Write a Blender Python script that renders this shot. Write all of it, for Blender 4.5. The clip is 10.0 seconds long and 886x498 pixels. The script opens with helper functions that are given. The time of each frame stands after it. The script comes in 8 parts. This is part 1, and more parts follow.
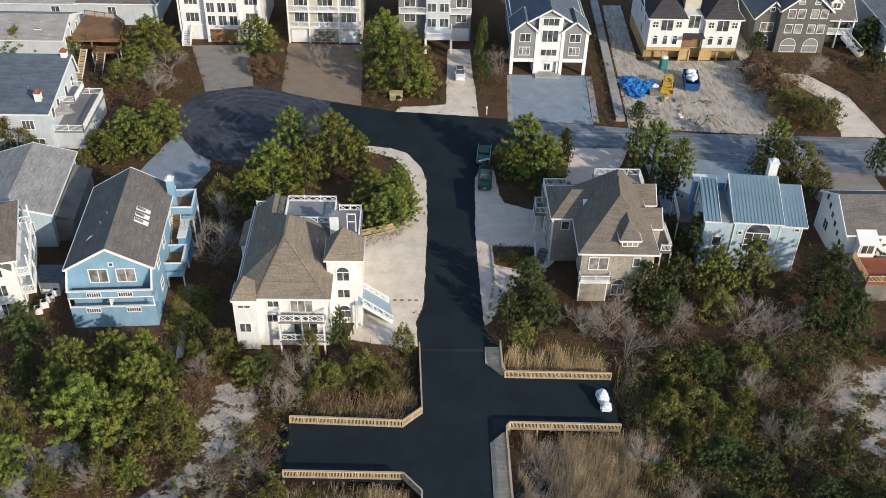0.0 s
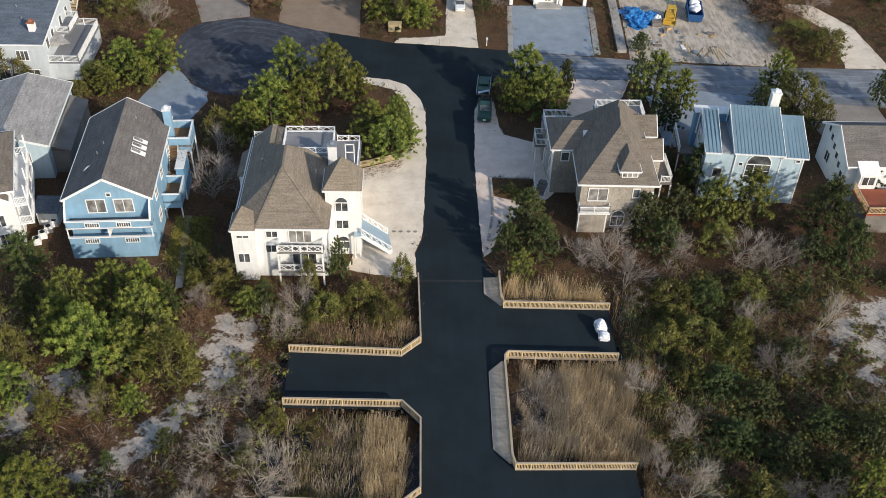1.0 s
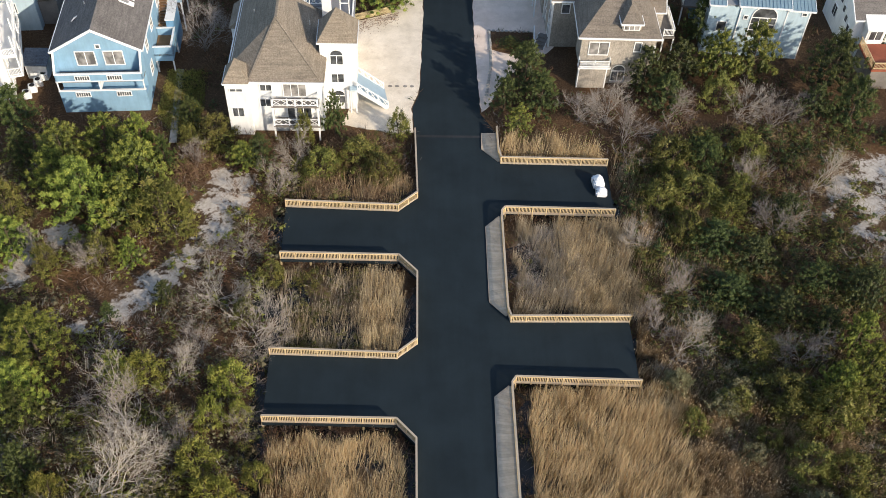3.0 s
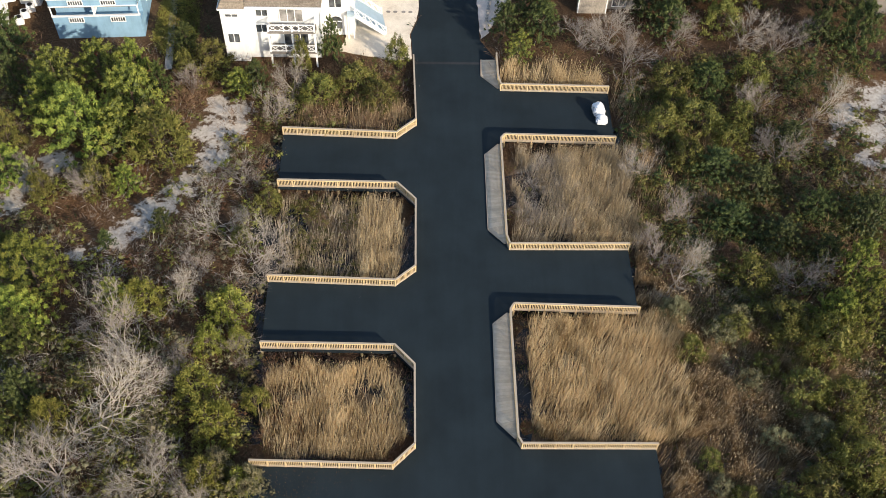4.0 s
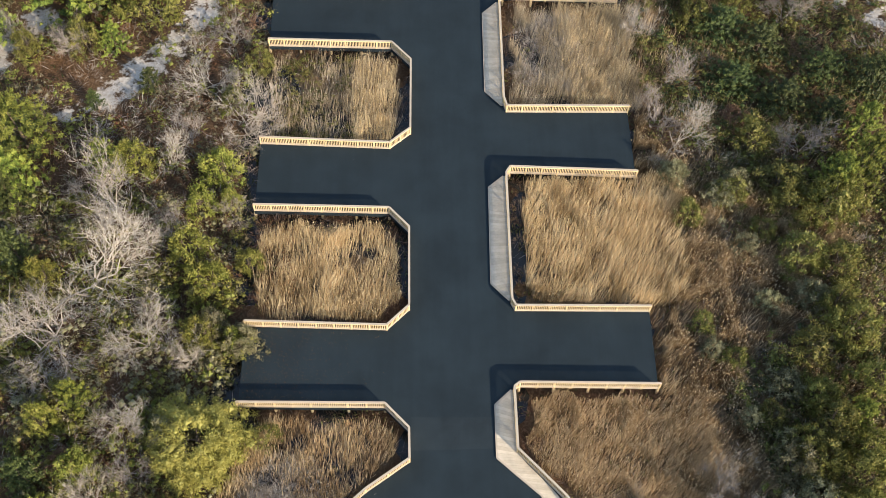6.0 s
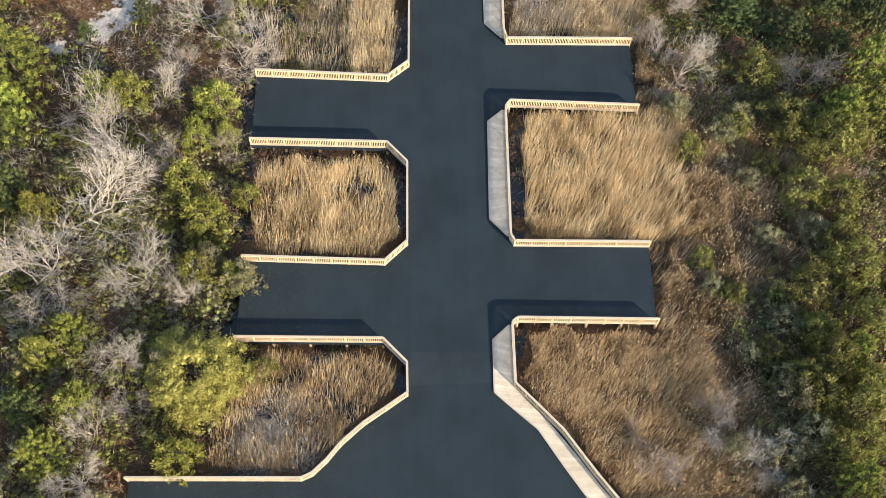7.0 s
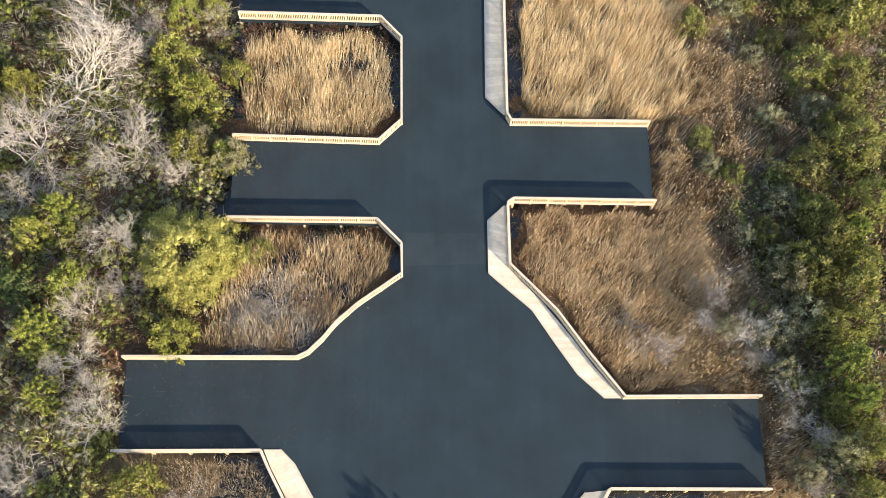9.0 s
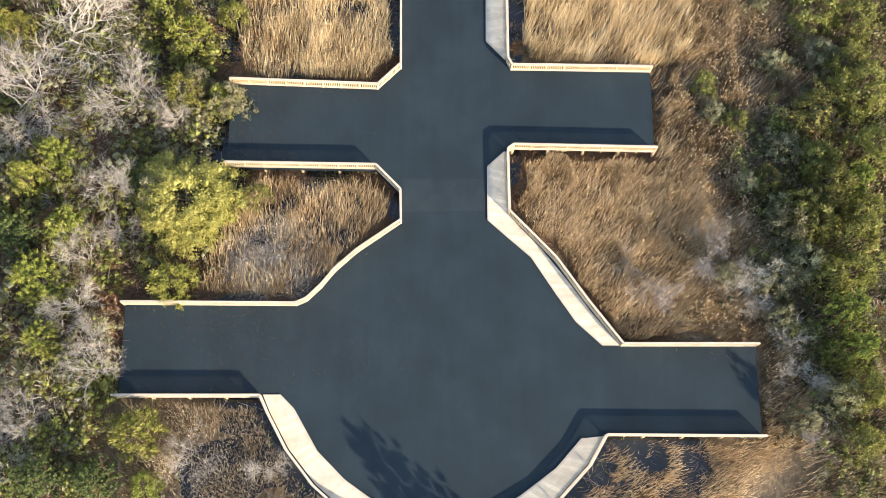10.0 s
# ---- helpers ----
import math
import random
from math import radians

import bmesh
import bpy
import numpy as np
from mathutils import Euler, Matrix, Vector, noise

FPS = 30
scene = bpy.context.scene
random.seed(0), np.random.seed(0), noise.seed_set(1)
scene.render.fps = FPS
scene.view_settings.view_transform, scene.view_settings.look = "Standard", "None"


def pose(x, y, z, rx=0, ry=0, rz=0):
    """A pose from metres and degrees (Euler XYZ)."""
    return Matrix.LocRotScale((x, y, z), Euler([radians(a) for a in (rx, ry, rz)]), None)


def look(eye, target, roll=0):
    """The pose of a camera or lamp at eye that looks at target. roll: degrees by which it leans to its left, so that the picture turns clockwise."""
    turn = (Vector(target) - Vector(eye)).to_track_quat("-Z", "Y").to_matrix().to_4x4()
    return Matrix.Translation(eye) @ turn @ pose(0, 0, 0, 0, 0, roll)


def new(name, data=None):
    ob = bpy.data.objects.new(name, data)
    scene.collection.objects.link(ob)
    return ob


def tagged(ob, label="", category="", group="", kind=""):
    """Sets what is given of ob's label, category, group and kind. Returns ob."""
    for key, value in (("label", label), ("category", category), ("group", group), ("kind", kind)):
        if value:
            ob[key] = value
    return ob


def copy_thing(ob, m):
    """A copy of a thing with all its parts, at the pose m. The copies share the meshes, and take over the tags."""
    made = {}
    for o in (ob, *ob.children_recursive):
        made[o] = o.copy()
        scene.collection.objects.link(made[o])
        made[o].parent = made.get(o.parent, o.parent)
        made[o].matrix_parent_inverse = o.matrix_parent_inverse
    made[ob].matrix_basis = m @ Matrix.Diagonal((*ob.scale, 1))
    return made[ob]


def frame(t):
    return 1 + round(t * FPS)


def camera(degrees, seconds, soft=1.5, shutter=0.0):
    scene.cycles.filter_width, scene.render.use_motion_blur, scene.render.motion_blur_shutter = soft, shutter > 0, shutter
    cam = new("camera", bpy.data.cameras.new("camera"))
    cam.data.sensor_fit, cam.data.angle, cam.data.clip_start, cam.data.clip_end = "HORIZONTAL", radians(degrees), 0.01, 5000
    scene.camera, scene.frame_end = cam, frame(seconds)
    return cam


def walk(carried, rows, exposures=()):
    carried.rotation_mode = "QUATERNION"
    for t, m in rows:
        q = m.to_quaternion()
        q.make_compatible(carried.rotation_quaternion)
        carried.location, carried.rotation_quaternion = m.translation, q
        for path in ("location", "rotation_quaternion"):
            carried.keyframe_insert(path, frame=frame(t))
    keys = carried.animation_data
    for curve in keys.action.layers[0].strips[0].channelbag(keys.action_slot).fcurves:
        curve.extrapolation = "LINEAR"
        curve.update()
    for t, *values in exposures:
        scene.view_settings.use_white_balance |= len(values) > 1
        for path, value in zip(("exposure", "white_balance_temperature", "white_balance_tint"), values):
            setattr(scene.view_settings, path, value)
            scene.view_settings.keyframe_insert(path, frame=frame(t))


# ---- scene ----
cam = camera(48.6, 10.0, soft=0.45)

PATH = [
    (0, (-4.977, -1.101, 77.098), (-4.922, 0.488, 75.884), 1.7),
    (0.5, (-4.664, -1.371, 76.499), (-4.612, 0.184, 75.243), 1.6),
    (1, (-4.779, -1.59, 76.014), (-4.724, -0.078, 74.707), 1.8),
    (1.5, (-4.798, -1.66, 75.789), (-4.741, -0.194, 74.43), 2.0),
    (2, (-4.795, -1.669, 75.514), (-4.736, -0.253, 74.103), 2.1),
    (2.5, (-4.775, -1.756, 75.229), (-4.713, -0.388, 73.771), 2.3),
    (4, (-4.396, -2.247, 74.15), (-4.336, -1.03, 72.564), 2.5),
    (4.5, (-4.359, -2.271, 73.798), (-4.298, -1.107, 72.173), 2.7),
    (5, (-4.234, -2.279, 73.467), (-4.173, -1.169, 71.805), 2.9),
    (5.5, (-3.981, -2.274, 73.277), (-3.923, -1.221, 71.578), 2.9),
    (7, (-3.565, -2.161, 72.427), (-3.508, -1.276, 70.634), 3.5),
    (7.5, (-3.572, -1.944, 72.312), (-3.511, -1.122, 70.49), 4.1),
    (8, (-3.517, -1.68, 72.24), (-3.455, -0.921, 70.391), 4.6),
    (8.5, (-3.539, -1.479, 72.092), (-3.474, -0.777, 70.22), 5.2),
    (9, (-3.377, -1.275, 71.98), (-3.313, -0.63, 70.088), 5.5),
    (9.5, (-3.285, -1.083, 71.861), (-3.222, -0.493, 69.951), 6.1),
    (10, (-3.245, -0.842, 71.776), (-3.182, -0.31, 69.849), 6.8),
]
walk(cam, [(t, look(eye, target, roll)) for t, eye, target, roll in PATH],
     exposures=[(0, 0.48, 6400, 9), (2.5, 0.78, 6600, 10), (5, 1.24, 6850, 9), (7, 1.77, 6850, 9), (8.5, 2.0, 6800, 9), (10, 2.14, 6800, 9)])

# ---- light: low winter sun over a clear sky ----
TO_SUN = Vector((1.9, -2.0, 1.16)).normalized()
sun = new("sun", bpy.data.lights.new("sun", "SUN"))
sun.data.energy, sun.data.angle, sun.data.color = 2.85, radians(0.6), (1.0, 0.89, 0.74)
sun.matrix_world = look(TO_SUN * 200, (0, 0, 0))
world = bpy.data.worlds.new("world")
scene.world = world
world.use_nodes = True
sky = world.node_tree.nodes.new("ShaderNodeTexSky")
sky.sky_type, sky.sun_disc = "NISHITA", False
sky.sun_elevation, sky.sun_rotation = math.asin(TO_SUN.z), math.atan2(TO_SUN.x, TO_SUN.y)
world.node_tree.links.new(sky.outputs[0], world.node_tree.nodes["Background"].inputs[0])
world.node_tree.nodes["Background"].inputs[1].default_value = 0.128


# ---- materials ----
class Mat:
    """A small builder round one node material."""

    def __init__(self, name, rough=0.8, metal=0.0, spec=0.3):
        self.m = bpy.data.materials.new(name)
        self.m.use_nodes = True
        self.n, self.l = self.m.node_tree.nodes, self.m.node_tree.links
        self.b = self.n["Principled BSDF"]
        self.b.inputs["Roughness"].default_value = rough
        self.b.inputs["Metallic"].default_value = metal
        self.b.inputs["Specular IOR Level"].default_value = spec

    def node(self, kind, **values):
        nd = self.n.new(kind)
        for k, v in values.items():
            nd.inputs[k.replace("_", " ")].default_value = v
        return nd

    def place(self, world=True, stretch=(1, 1, 1)):
        src = self.n.new("ShaderNodeNewGeometry").outputs["Position"] if world else self.n.new("ShaderNodeTexCoord").outputs["Object"]
        if stretch == (1, 1, 1):
            return src
        mp = self.n.new("ShaderNodeMapping")
        mp.inputs["Scale"].default_value = stretch
        self.l.new(src, mp.inputs["Vector"])
        return mp.outputs[0]

    def noise(self, scale, detail=4, rough=0.6, world=True, stretch=(1, 1, 1)):
        nd = self.node("ShaderNodeTexNoise", Scale=scale, Detail=detail, Roughness=rough)
        self.l.new(self.place(world, stretch), nd.inputs["Vector"])
        return nd.outputs["Fac"]

    def ramp(self, fac, stops):
        nd = self.n.new("ShaderNodeValToRGB")
        els = nd.color_ramp.elements
        while len(els) < len(stops):
            els.new(0.5)
        for el, (p, c) in zip(els, stops):
            el.position, el.color = p, (*c, 1)
        self.l.new(fac, nd.inputs[0])
        return nd.outputs[0]

    def mix(self, fac, a, b, how="MIX"):
        nd = self.n.new("ShaderNodeMix")
        nd.data_type, nd.blend_type = "RGBA", how
        for sock, v in ((nd.inputs["Factor"], fac), (nd.inputs[6], a), (nd.inputs[7], b)):
            if isinstance(v, (int, float)):
                sock.default_value = v
            elif isinstance(v, tuple):
                sock.default_value = (*v, 1)
            else:
                self.l.new(v, sock)
        return nd.outputs[2]

    def color(self, v):
        if isinstance(v, tuple):
            self.b.inputs["Base Color"].default_value = (*v, 1)
        else:
            self.l.new(v, self.b.inputs["Base Color"])
        return self

    def bump(self, height, strength=0.4, distance=0.02):
        nd = self.node("ShaderNodeBump", Strength=strength, Distance=distance)
        self.l.new(height, nd.inputs["Height"])
        self.l.new(nd.outputs[0], self.b.inputs["Normal"])
        return self

    def rough(self, fac, lo, hi):
        nd = self.node("ShaderNodeMapRange")
        nd.inputs["To Min"].default_value, nd.inputs["To Max"].default_value = lo, hi
        self.l.new(fac, nd.inputs["Value"])
        self.l.new(nd.outputs[0], self.b.inputs["Roughness"])
        return self


def shade(c, k):
    return tuple(min(1.0, v * k) for v in c)


def plain(name, c, rough=0.7, vary=0.15, scale=3.0, metal=0.0, spec=0.3):
    """A painted or weathered surface with two scales of stain and a fine relief."""
    m = Mat(name, rough, metal, spec)
    big = m.ramp(m.noise(scale * 0.15, 5), [(0.3, shade(c, 1 - vary)), (0.7, shade(c, 1 + vary * 0.6))])
    fine = m.ramp(m.noise(scale * 3, 6), [(0.3, (1 - vary,) * 3), (0.7, (1.0,) * 3)])
    m.color(m.mix(0.6, big, fine, "MULTIPLY"))
    m.bump(m.noise(scale * 8, 4), 0.25, 0.01)
    return m.m


def siding(name, c, step=0.18, rough=0.6, vary=0.1, shingle=False):
    """Lap siding or wall shingles: courses by height, with weathering."""
    m = Mat(name, rough)
    wave = m.node("ShaderNodeTexWave", Scale=0.5 / step * 0.63)
    wave.wave_type, wave.bands_direction, wave.wave_profile = "BANDS", "Z", "SAW"
    m.l.new(m.place(), wave.inputs["Vector"])
    base = m.ramp(m.noise(0.5, 6), [(0.3, shade(c, 1 - vary * 1.6)), (0.7, shade(c, 1 + vary))])
    streak = m.ramp(m.noise(2.0, 5, 0.7, stretch=(1, 1, 0.15)), [(0.35, (0.86,) * 3), (0.6, (1.0,) * 3)])
    col = m.mix(0.8, base, streak, "MULTIPLY")
    if shingle:
        col = m.mix(0.7, col, m.ramp(m.noise(7.0, 2, stretch=(1, 1, 0.6)), [(0.35, (0.6,) * 3), (0.65, (1.15,) * 3)]), "MULTIPLY")
    m.color(col)
    m.bump(wave.outputs["Fac"], 0.5, 0.015)
    return m.m


def roofing(name, c, vary=0.3):
    """Asphalt shingles: staggered tabs with stained courses."""
    m = Mat(name, 0.9, 0, 0.2)
    spots = m.ramp(m.noise(5.5, 3, 0.7), [(0.3, shade(c, 1 - vary)), (0.7, shade(c, 1 + vary))])
    rows = m.ramp(m.noise(1.0, 4, 0.6, stretch=(0.5, 0.5, 9)), [(0.35, (0.72,) * 3), (0.65, (1.12,) * 3)])
    stain = m.ramp(m.noise(0.35, 5), [(0.3, (0.78,) * 3), (0.7, (1.08,) * 3)])
    m.color(m.mix(0.8, m.mix(0.8, spots, rows, "MULTIPLY"), stain, "MULTIPLY"))
    wave = m.node("ShaderNodeTexWave", Scale=2.6, Distortion=1.0)
    wave.wave_type, wave.bands_direction, wave.wave_profile = "BANDS", "Z", "SAW"
    m.l.new(m.place(), wave.inputs["Vector"])
    m.bump(wave.outputs["Fac"], 0.6, 0.02)
    return m.m


def leafy(name, stops, lucent=0.25, rough=0.55, vary=True):
    """Leaves and needles: every leaf its own tone, and some light through them."""
    m = Mat(name, rough, 0, 0.25)
    rnd = m.n.new("ShaderNodeNewGeometry").outputs["Random Per Island"]
    tone = m.n.new("ShaderNodeAttribute")
    tone.attribute_name = "tone"
    both = m.n.new("ShaderNodeMix")
    both.inputs["Factor"].default_value = 0.72 if vary else 0.6
    m.l.new(rnd, both.inputs[2])
    m.l.new(tone.outputs["Fac"], both.inputs[3])
    speck = m.node("ShaderNodeMapRange")
    speck.inputs["From Min"].default_value, speck.inputs["From Max"].default_value = 0.3, 0.7
    speck.inputs["To Min"].default_value, speck.inputs["To Max"].default_value = -0.2, 0.2
    mottle = m.noise(8.0, 3, 0.7)
    m.l.new(mottle, speck.inputs["Value"])
    total = m.n.new("ShaderNodeMath")
    m.l.new(both.outputs[0], total.inputs[0])
    m.l.new(speck.outputs[0], total.inputs[1])
    col = m.ramp(total.outputs[0], stops)
    if vary:
        m.bump(mottle, 0.4, 0.1)
    hue = m.n.new("ShaderNodeHueSaturation")
    info = m.n.new("ShaderNodeObjectInfo").outputs["Random"]
    for sock, lo, hi in (("Hue", 0.475, 0.508), ("Value", 0.8, 1.2)) if vary else (("Hue", 0.5, 0.5), ("Value", 0.97, 1.03)):
        mr = m.node("ShaderNodeMapRange")
        mr.inputs["To Min"].default_value, mr.inputs["To Max"].default_value = lo, hi
        m.l.new(info, mr.inputs["Value"])
        m.l.new(mr.outputs[0], hue.inputs[sock])
    m.l.new(col, hue.inputs["Color"])
    m.color(hue.outputs[0])
    if lucent:
        tr = m.n.new("ShaderNodeBsdfTranslucent")
        m.l.new(hue.outputs[0], tr.inputs["Color"])
        mx = m.n.new("ShaderNodeMixShader")
        mx.inputs[0].default_value = lucent
        m.l.new(m.b.outputs[0], mx.inputs[1])
        m.l.new(tr.outputs[0], mx.inputs[2])
        m.l.new(mx.outputs[0], m.n["Material Output"].inputs["Surface"])
    return m.m


def glass(name, c=(0.075, 0.08, 0.085), rough=0.08):
    m = Mat(name, rough, 0, 0.6)
    m.color(m.ramp(m.noise(0.9, 2), [(0.35, shade(c, 0.5)), (0.65, shade(c, 1.6))]))
    return m.m


def asphalt(name, c, worn=0.25, tracks=None, rings=None):
    m = Mat(name, 0.85, 0, 0.14)
    grain = m.ramp(m.noise(40, 3), [(0.3, shade(c, 0.8)), (0.7, shade(c, 1.25))])
    patch = m.ramp(m.noise(0.22, 5, 0.6), [(0.3, (1 - worn,) * 3), (0.7, (1 + worn,) * 3)])
    col = m.mix(1.0, grain, patch, "MULTIPLY")
    lanes = m.ramp(m.noise(1.3, 3, 0.6, stretch=(0.9, 0.06, 1)), [(0.42, (0.9,) * 3), (0.62, (1.12,) * 3)])
    col = m.mix(0.35, col, lanes, "MULTIPLY")
    if tracks:
        lighter = m.ramp(m.noise(2.2, 4, 0.65, stretch=tracks), [(0.5, (0, 0, 0)), (0.75, (0.5, 0.5, 0.5))])
        col = m.mix(lighter, col, shade(c, 2.6))
    if rings:
        mp = m.n.new("ShaderNodeMapping")
        mp.inputs["Location"].default_value = (-rings[0], -rings[1], 0)
        m.l.new(m.place(), mp.inputs["Vector"])
        wave = m.node("ShaderNodeTexWave", Scale=0.2, Distortion=11.0, Detail=6.0, Detail_Scale=0.5)
        wave.wave_type, wave.rings_direction = "RINGS", "Z"
        m.l.new(mp.outputs[0], wave.inputs["Vector"])
        arcs = m.ramp(wave.outputs["Fac"], [(0.6, (0, 0, 0)), (1.0, (0.5, 0.5, 0.5))])
        arcs = m.mix(1.0, arcs, m.ramp(m.noise(0.16, 5, 0.7), [(0.45, (0, 0, 0)), (0.68, (1, 1, 1))]), "MULTIPLY")
        col = m.mix(arcs, col, shade(c, 3.2))
    m.color(col)
    m.rough(m.noise(0.5, 4), 0.72, 0.92)
    m.bump(m.noise(55, 3), 0.3, 0.006)
    return m.m


NEW_ASPHALT = asphalt("fresh_asphalt", (0.0148, 0.0226, 0.0280), 0.2)
NEW_FADED = asphalt("faded_asphalt", (0.0185, 0.026, 0.031), 0.3)
NEW_DUST = asphalt("dusty_asphalt", (0.034, 0.037, 0.041), 0.4)
OLD_ASPHALT = asphalt("worn_asphalt", (0.18, 0.197, 0.22), 0.35, (0.05, 0.6, 1))
CIRCLE_ASPHALT = asphalt("turned_asphalt", (0.05, 0.056, 0.07), 0.4, (0.3, 0.3, 1), (-31, 131.5))
WOOD = plain("treated_pine", (0.62, 0.47, 0.27), 0.75, 0.18, 4)
CAP = plain("pale_cap_board", (0.44, 0.365, 0.28), 0.75, 0.12, 4)
PLANK = plain("walkway_board", (0.420, 0.361, 0.280), 0.8, 0.2, 2)
OLD_WOOD = plain("brown_deck_board", (0.26, 0.15, 0.075), 0.8, 0.3, 3)
GREY_WOOD = plain("grey_weathered_wood", (0.22, 0.2, 0.18), 0.85, 0.3, 3)
BARK = plain("bark", (0.10, 0.075, 0.055), 0.95, 0.35, 6)
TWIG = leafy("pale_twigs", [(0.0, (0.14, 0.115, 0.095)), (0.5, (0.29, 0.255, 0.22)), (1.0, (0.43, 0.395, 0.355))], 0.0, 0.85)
DRY = leafy("dry_brown_twigs", [(0.0, (0.09, 0.05, 0.03)), (0.5, (0.17, 0.105, 0.06)), (1.0, (0.27, 0.19, 0.12))], 0.15, 0.85)
# the darkest needle stop also serves the shade painted inside the crowns
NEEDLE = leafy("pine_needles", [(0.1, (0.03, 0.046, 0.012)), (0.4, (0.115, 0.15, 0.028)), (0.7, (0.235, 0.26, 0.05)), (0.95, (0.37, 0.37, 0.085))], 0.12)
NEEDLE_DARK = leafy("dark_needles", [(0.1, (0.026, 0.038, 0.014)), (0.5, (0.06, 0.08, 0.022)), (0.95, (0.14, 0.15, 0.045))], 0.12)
OLIVE = leafy("olive_leaves", [(0.1, (0.062, 0.068, 0.018)), (0.45, (0.14, 0.148, 0.035)), (0.75, (0.215, 0.21, 0.055)), (0.95, (0.31, 0.28, 0.09))])
YELLOW = leafy("yellow_leaves", [(0.1, (0.18, 0.178, 0.042)), (0.5, (0.31, 0.295, 0.07)), (0.95, (0.45, 0.395, 0.11))])
RUST = leafy("rust_leaves", [(0.1, (0.09, 0.045, 0.018)), (0.5, (0.2, 0.11, 0.045)), (0.95, (0.33, 0.21, 0.1))])
LIME = leafy("lime_olive_leaves", [(0.1, (0.09, 0.105, 0.02)), (0.5, (0.195, 0.205, 0.042)), (0.95, (0.31, 0.29, 0.078))])
LITTER = leafy("dead_leaves", [(0.1, (0.05, 0.025, 0.012)), (0.5, (0.11, 0.055, 0.025)), (0.95, (0.2, 0.115, 0.055))], 0.1, 0.8, False)
BRONZE = leafy("bronze_leaves", [(0.1, (0.045, 0.042, 0.018)), (0.5, (0.115, 0.1, 0.042)), (0.95, (0.21, 0.175, 0.08))])
GREYGREEN = leafy("grey_green_leaves", [(0.1, (0.085, 0.085, 0.042)), (0.5, (0.19, 0.18, 0.095)), (0.95, (0.33, 0.3, 0.18))])
REED = leafy("golden_reed", [(0.15, (0.34, 0.24, 0.125)), (0.45, (0.68, 0.53, 0.32)), (0.95, (0.82, 0.68, 0.45))], 0.42, 0.7, False)
REED_BROWN = leafy("brown_reed", [(0.1, (0.32, 0.215, 0.115)), (0.5, (0.58, 0.43, 0.255)), (0.95, (0.74, 0.6, 0.4))], 0.4, 0.75, False)
REED_FIELD = leafy("russet_reed", [(0.15, (0.1, 0.062, 0.03)), (0.5, (0.28, 0.185, 0.095)), (0.85, (0.62, 0.48, 0.3))], 0.3, 0.75, False)
REED_GREY = leafy("grey_reed", [(0.0, (0.26, 0.2, 0.13)), (0.5, (0.46, 0.37, 0.25)), (1.0, (0.64, 0.55, 0.42))], 0.4, 0.8, False)
WHITE = plain("white_paint", (0.8, 0.8, 0.79), 0.55, 0.07, 2)
WHITE_SIDING = siding("white_siding", (0.78, 0.78, 0.77), 0.18, 0.6, 0.05)
BLUE_SIDING = siding("blue_siding", (0.24, 0.40, 0.54), 0.18, 0.6, 0.08)
TEAL_SIDING = siding("pale_blue_siding", (0.46, 0.58, 0.65), 0.18, 0.6, 0.06)
# deep blue: on the metal-roofed house, shade put into the siding colour
DEEP_BLUE = siding("deep_blue_siding", (0.13, 0.27, 0.42), 0.18, 0.6, 0.08)
GREY_SIDING = siding("grey_siding", (0.25, 0.255, 0.255), 0.18, 0.65, 0.08)
DARK_SHINGLE = siding("dark_wall_shingles", (0.15, 0.145, 0.14), 0.2, 0.8, 0.15, True)
STONE_SHINGLE = siding("weathered_wall_shingles", (0.385, 0.345, 0.295), 0.2, 0.85, 0.16, True)
PALE_SIDING = siding("pale_grey_siding", (0.56, 0.6, 0.63), 0.18, 0.65, 0.06)
BEIGE_SIDING = siding("beige_siding", (0.55, 0.5, 0.42), 0.18, 0.65, 0.07)
ROOF_GREY = roofing("grey_shingles", (0.17, 0.155, 0.145))
ROOF_BROWN = roofing("brown_shingles", (0.25, 0.21, 0.165))
ROOF_BLUE = roofing("bluish_shingles", (0.13, 0.155, 0.19))
ROOF_PALE = roofing("pale_grey_shingles", (0.36, 0.345, 0.33))
ROOF_DARK = roofing("dark_shingles", (0.065, 0.058, 0.065))
ROOF_TAUPE = roofing("taupe_shingles", (0.2, 0.17, 0.14))
METAL_ROOF = plain("blue_grey_metal_roofing", (0.25, 0.36, 0.42), 0.45, 0.12, 1.5, 0.35, 0.5)
GLASS = glass("window_glass")
CURTAIN = glass("curtained_glass", (0.22, 0.21, 0.2), 0.15)
CONCRETE = plain("concrete", (0.40, 0.385, 0.355), 0.85, 0.2, 3)
BRICK = plain("chimney_brick", (0.36, 0.15, 0.09), 0.9, 0.3, 5)
PLY = plain("bare_plywood", (0.52, 0.36, 0.17), 0.8, 0.2, 3)
FLAT_ROOF = plain("grey_roof_deck", (0.24, 0.245, 0.26), 0.8, 0.2, 1.5)
BLUE_STEP = plain("pale_blue_boards", (0.42, 0.53, 0.6), 0.7, 0.15, 3)
TARP = plain("blue_tarpaulin", (0.03, 0.20, 0.52), 0.4, 0.2, 2, 0, 0.5)
WRAP = plain("white_plastic_wrap", (0.82, 0.83, 0.85), 0.35, 0.06, 2, 0, 0.5)
STEEL = plain("galvanised_steel", (0.45, 0.46, 0.47), 0.45, 0.15, 3, 0.7, 0.5)
YELLOW_PAINT = plain("yellow_machine_paint", (0.62, 0.40, 0.06), 0.5, 0.15, 3)
DARK_RUBBER = plain("black_rubber", (0.02, 0.02, 0.022), 0.85, 0.2, 6)
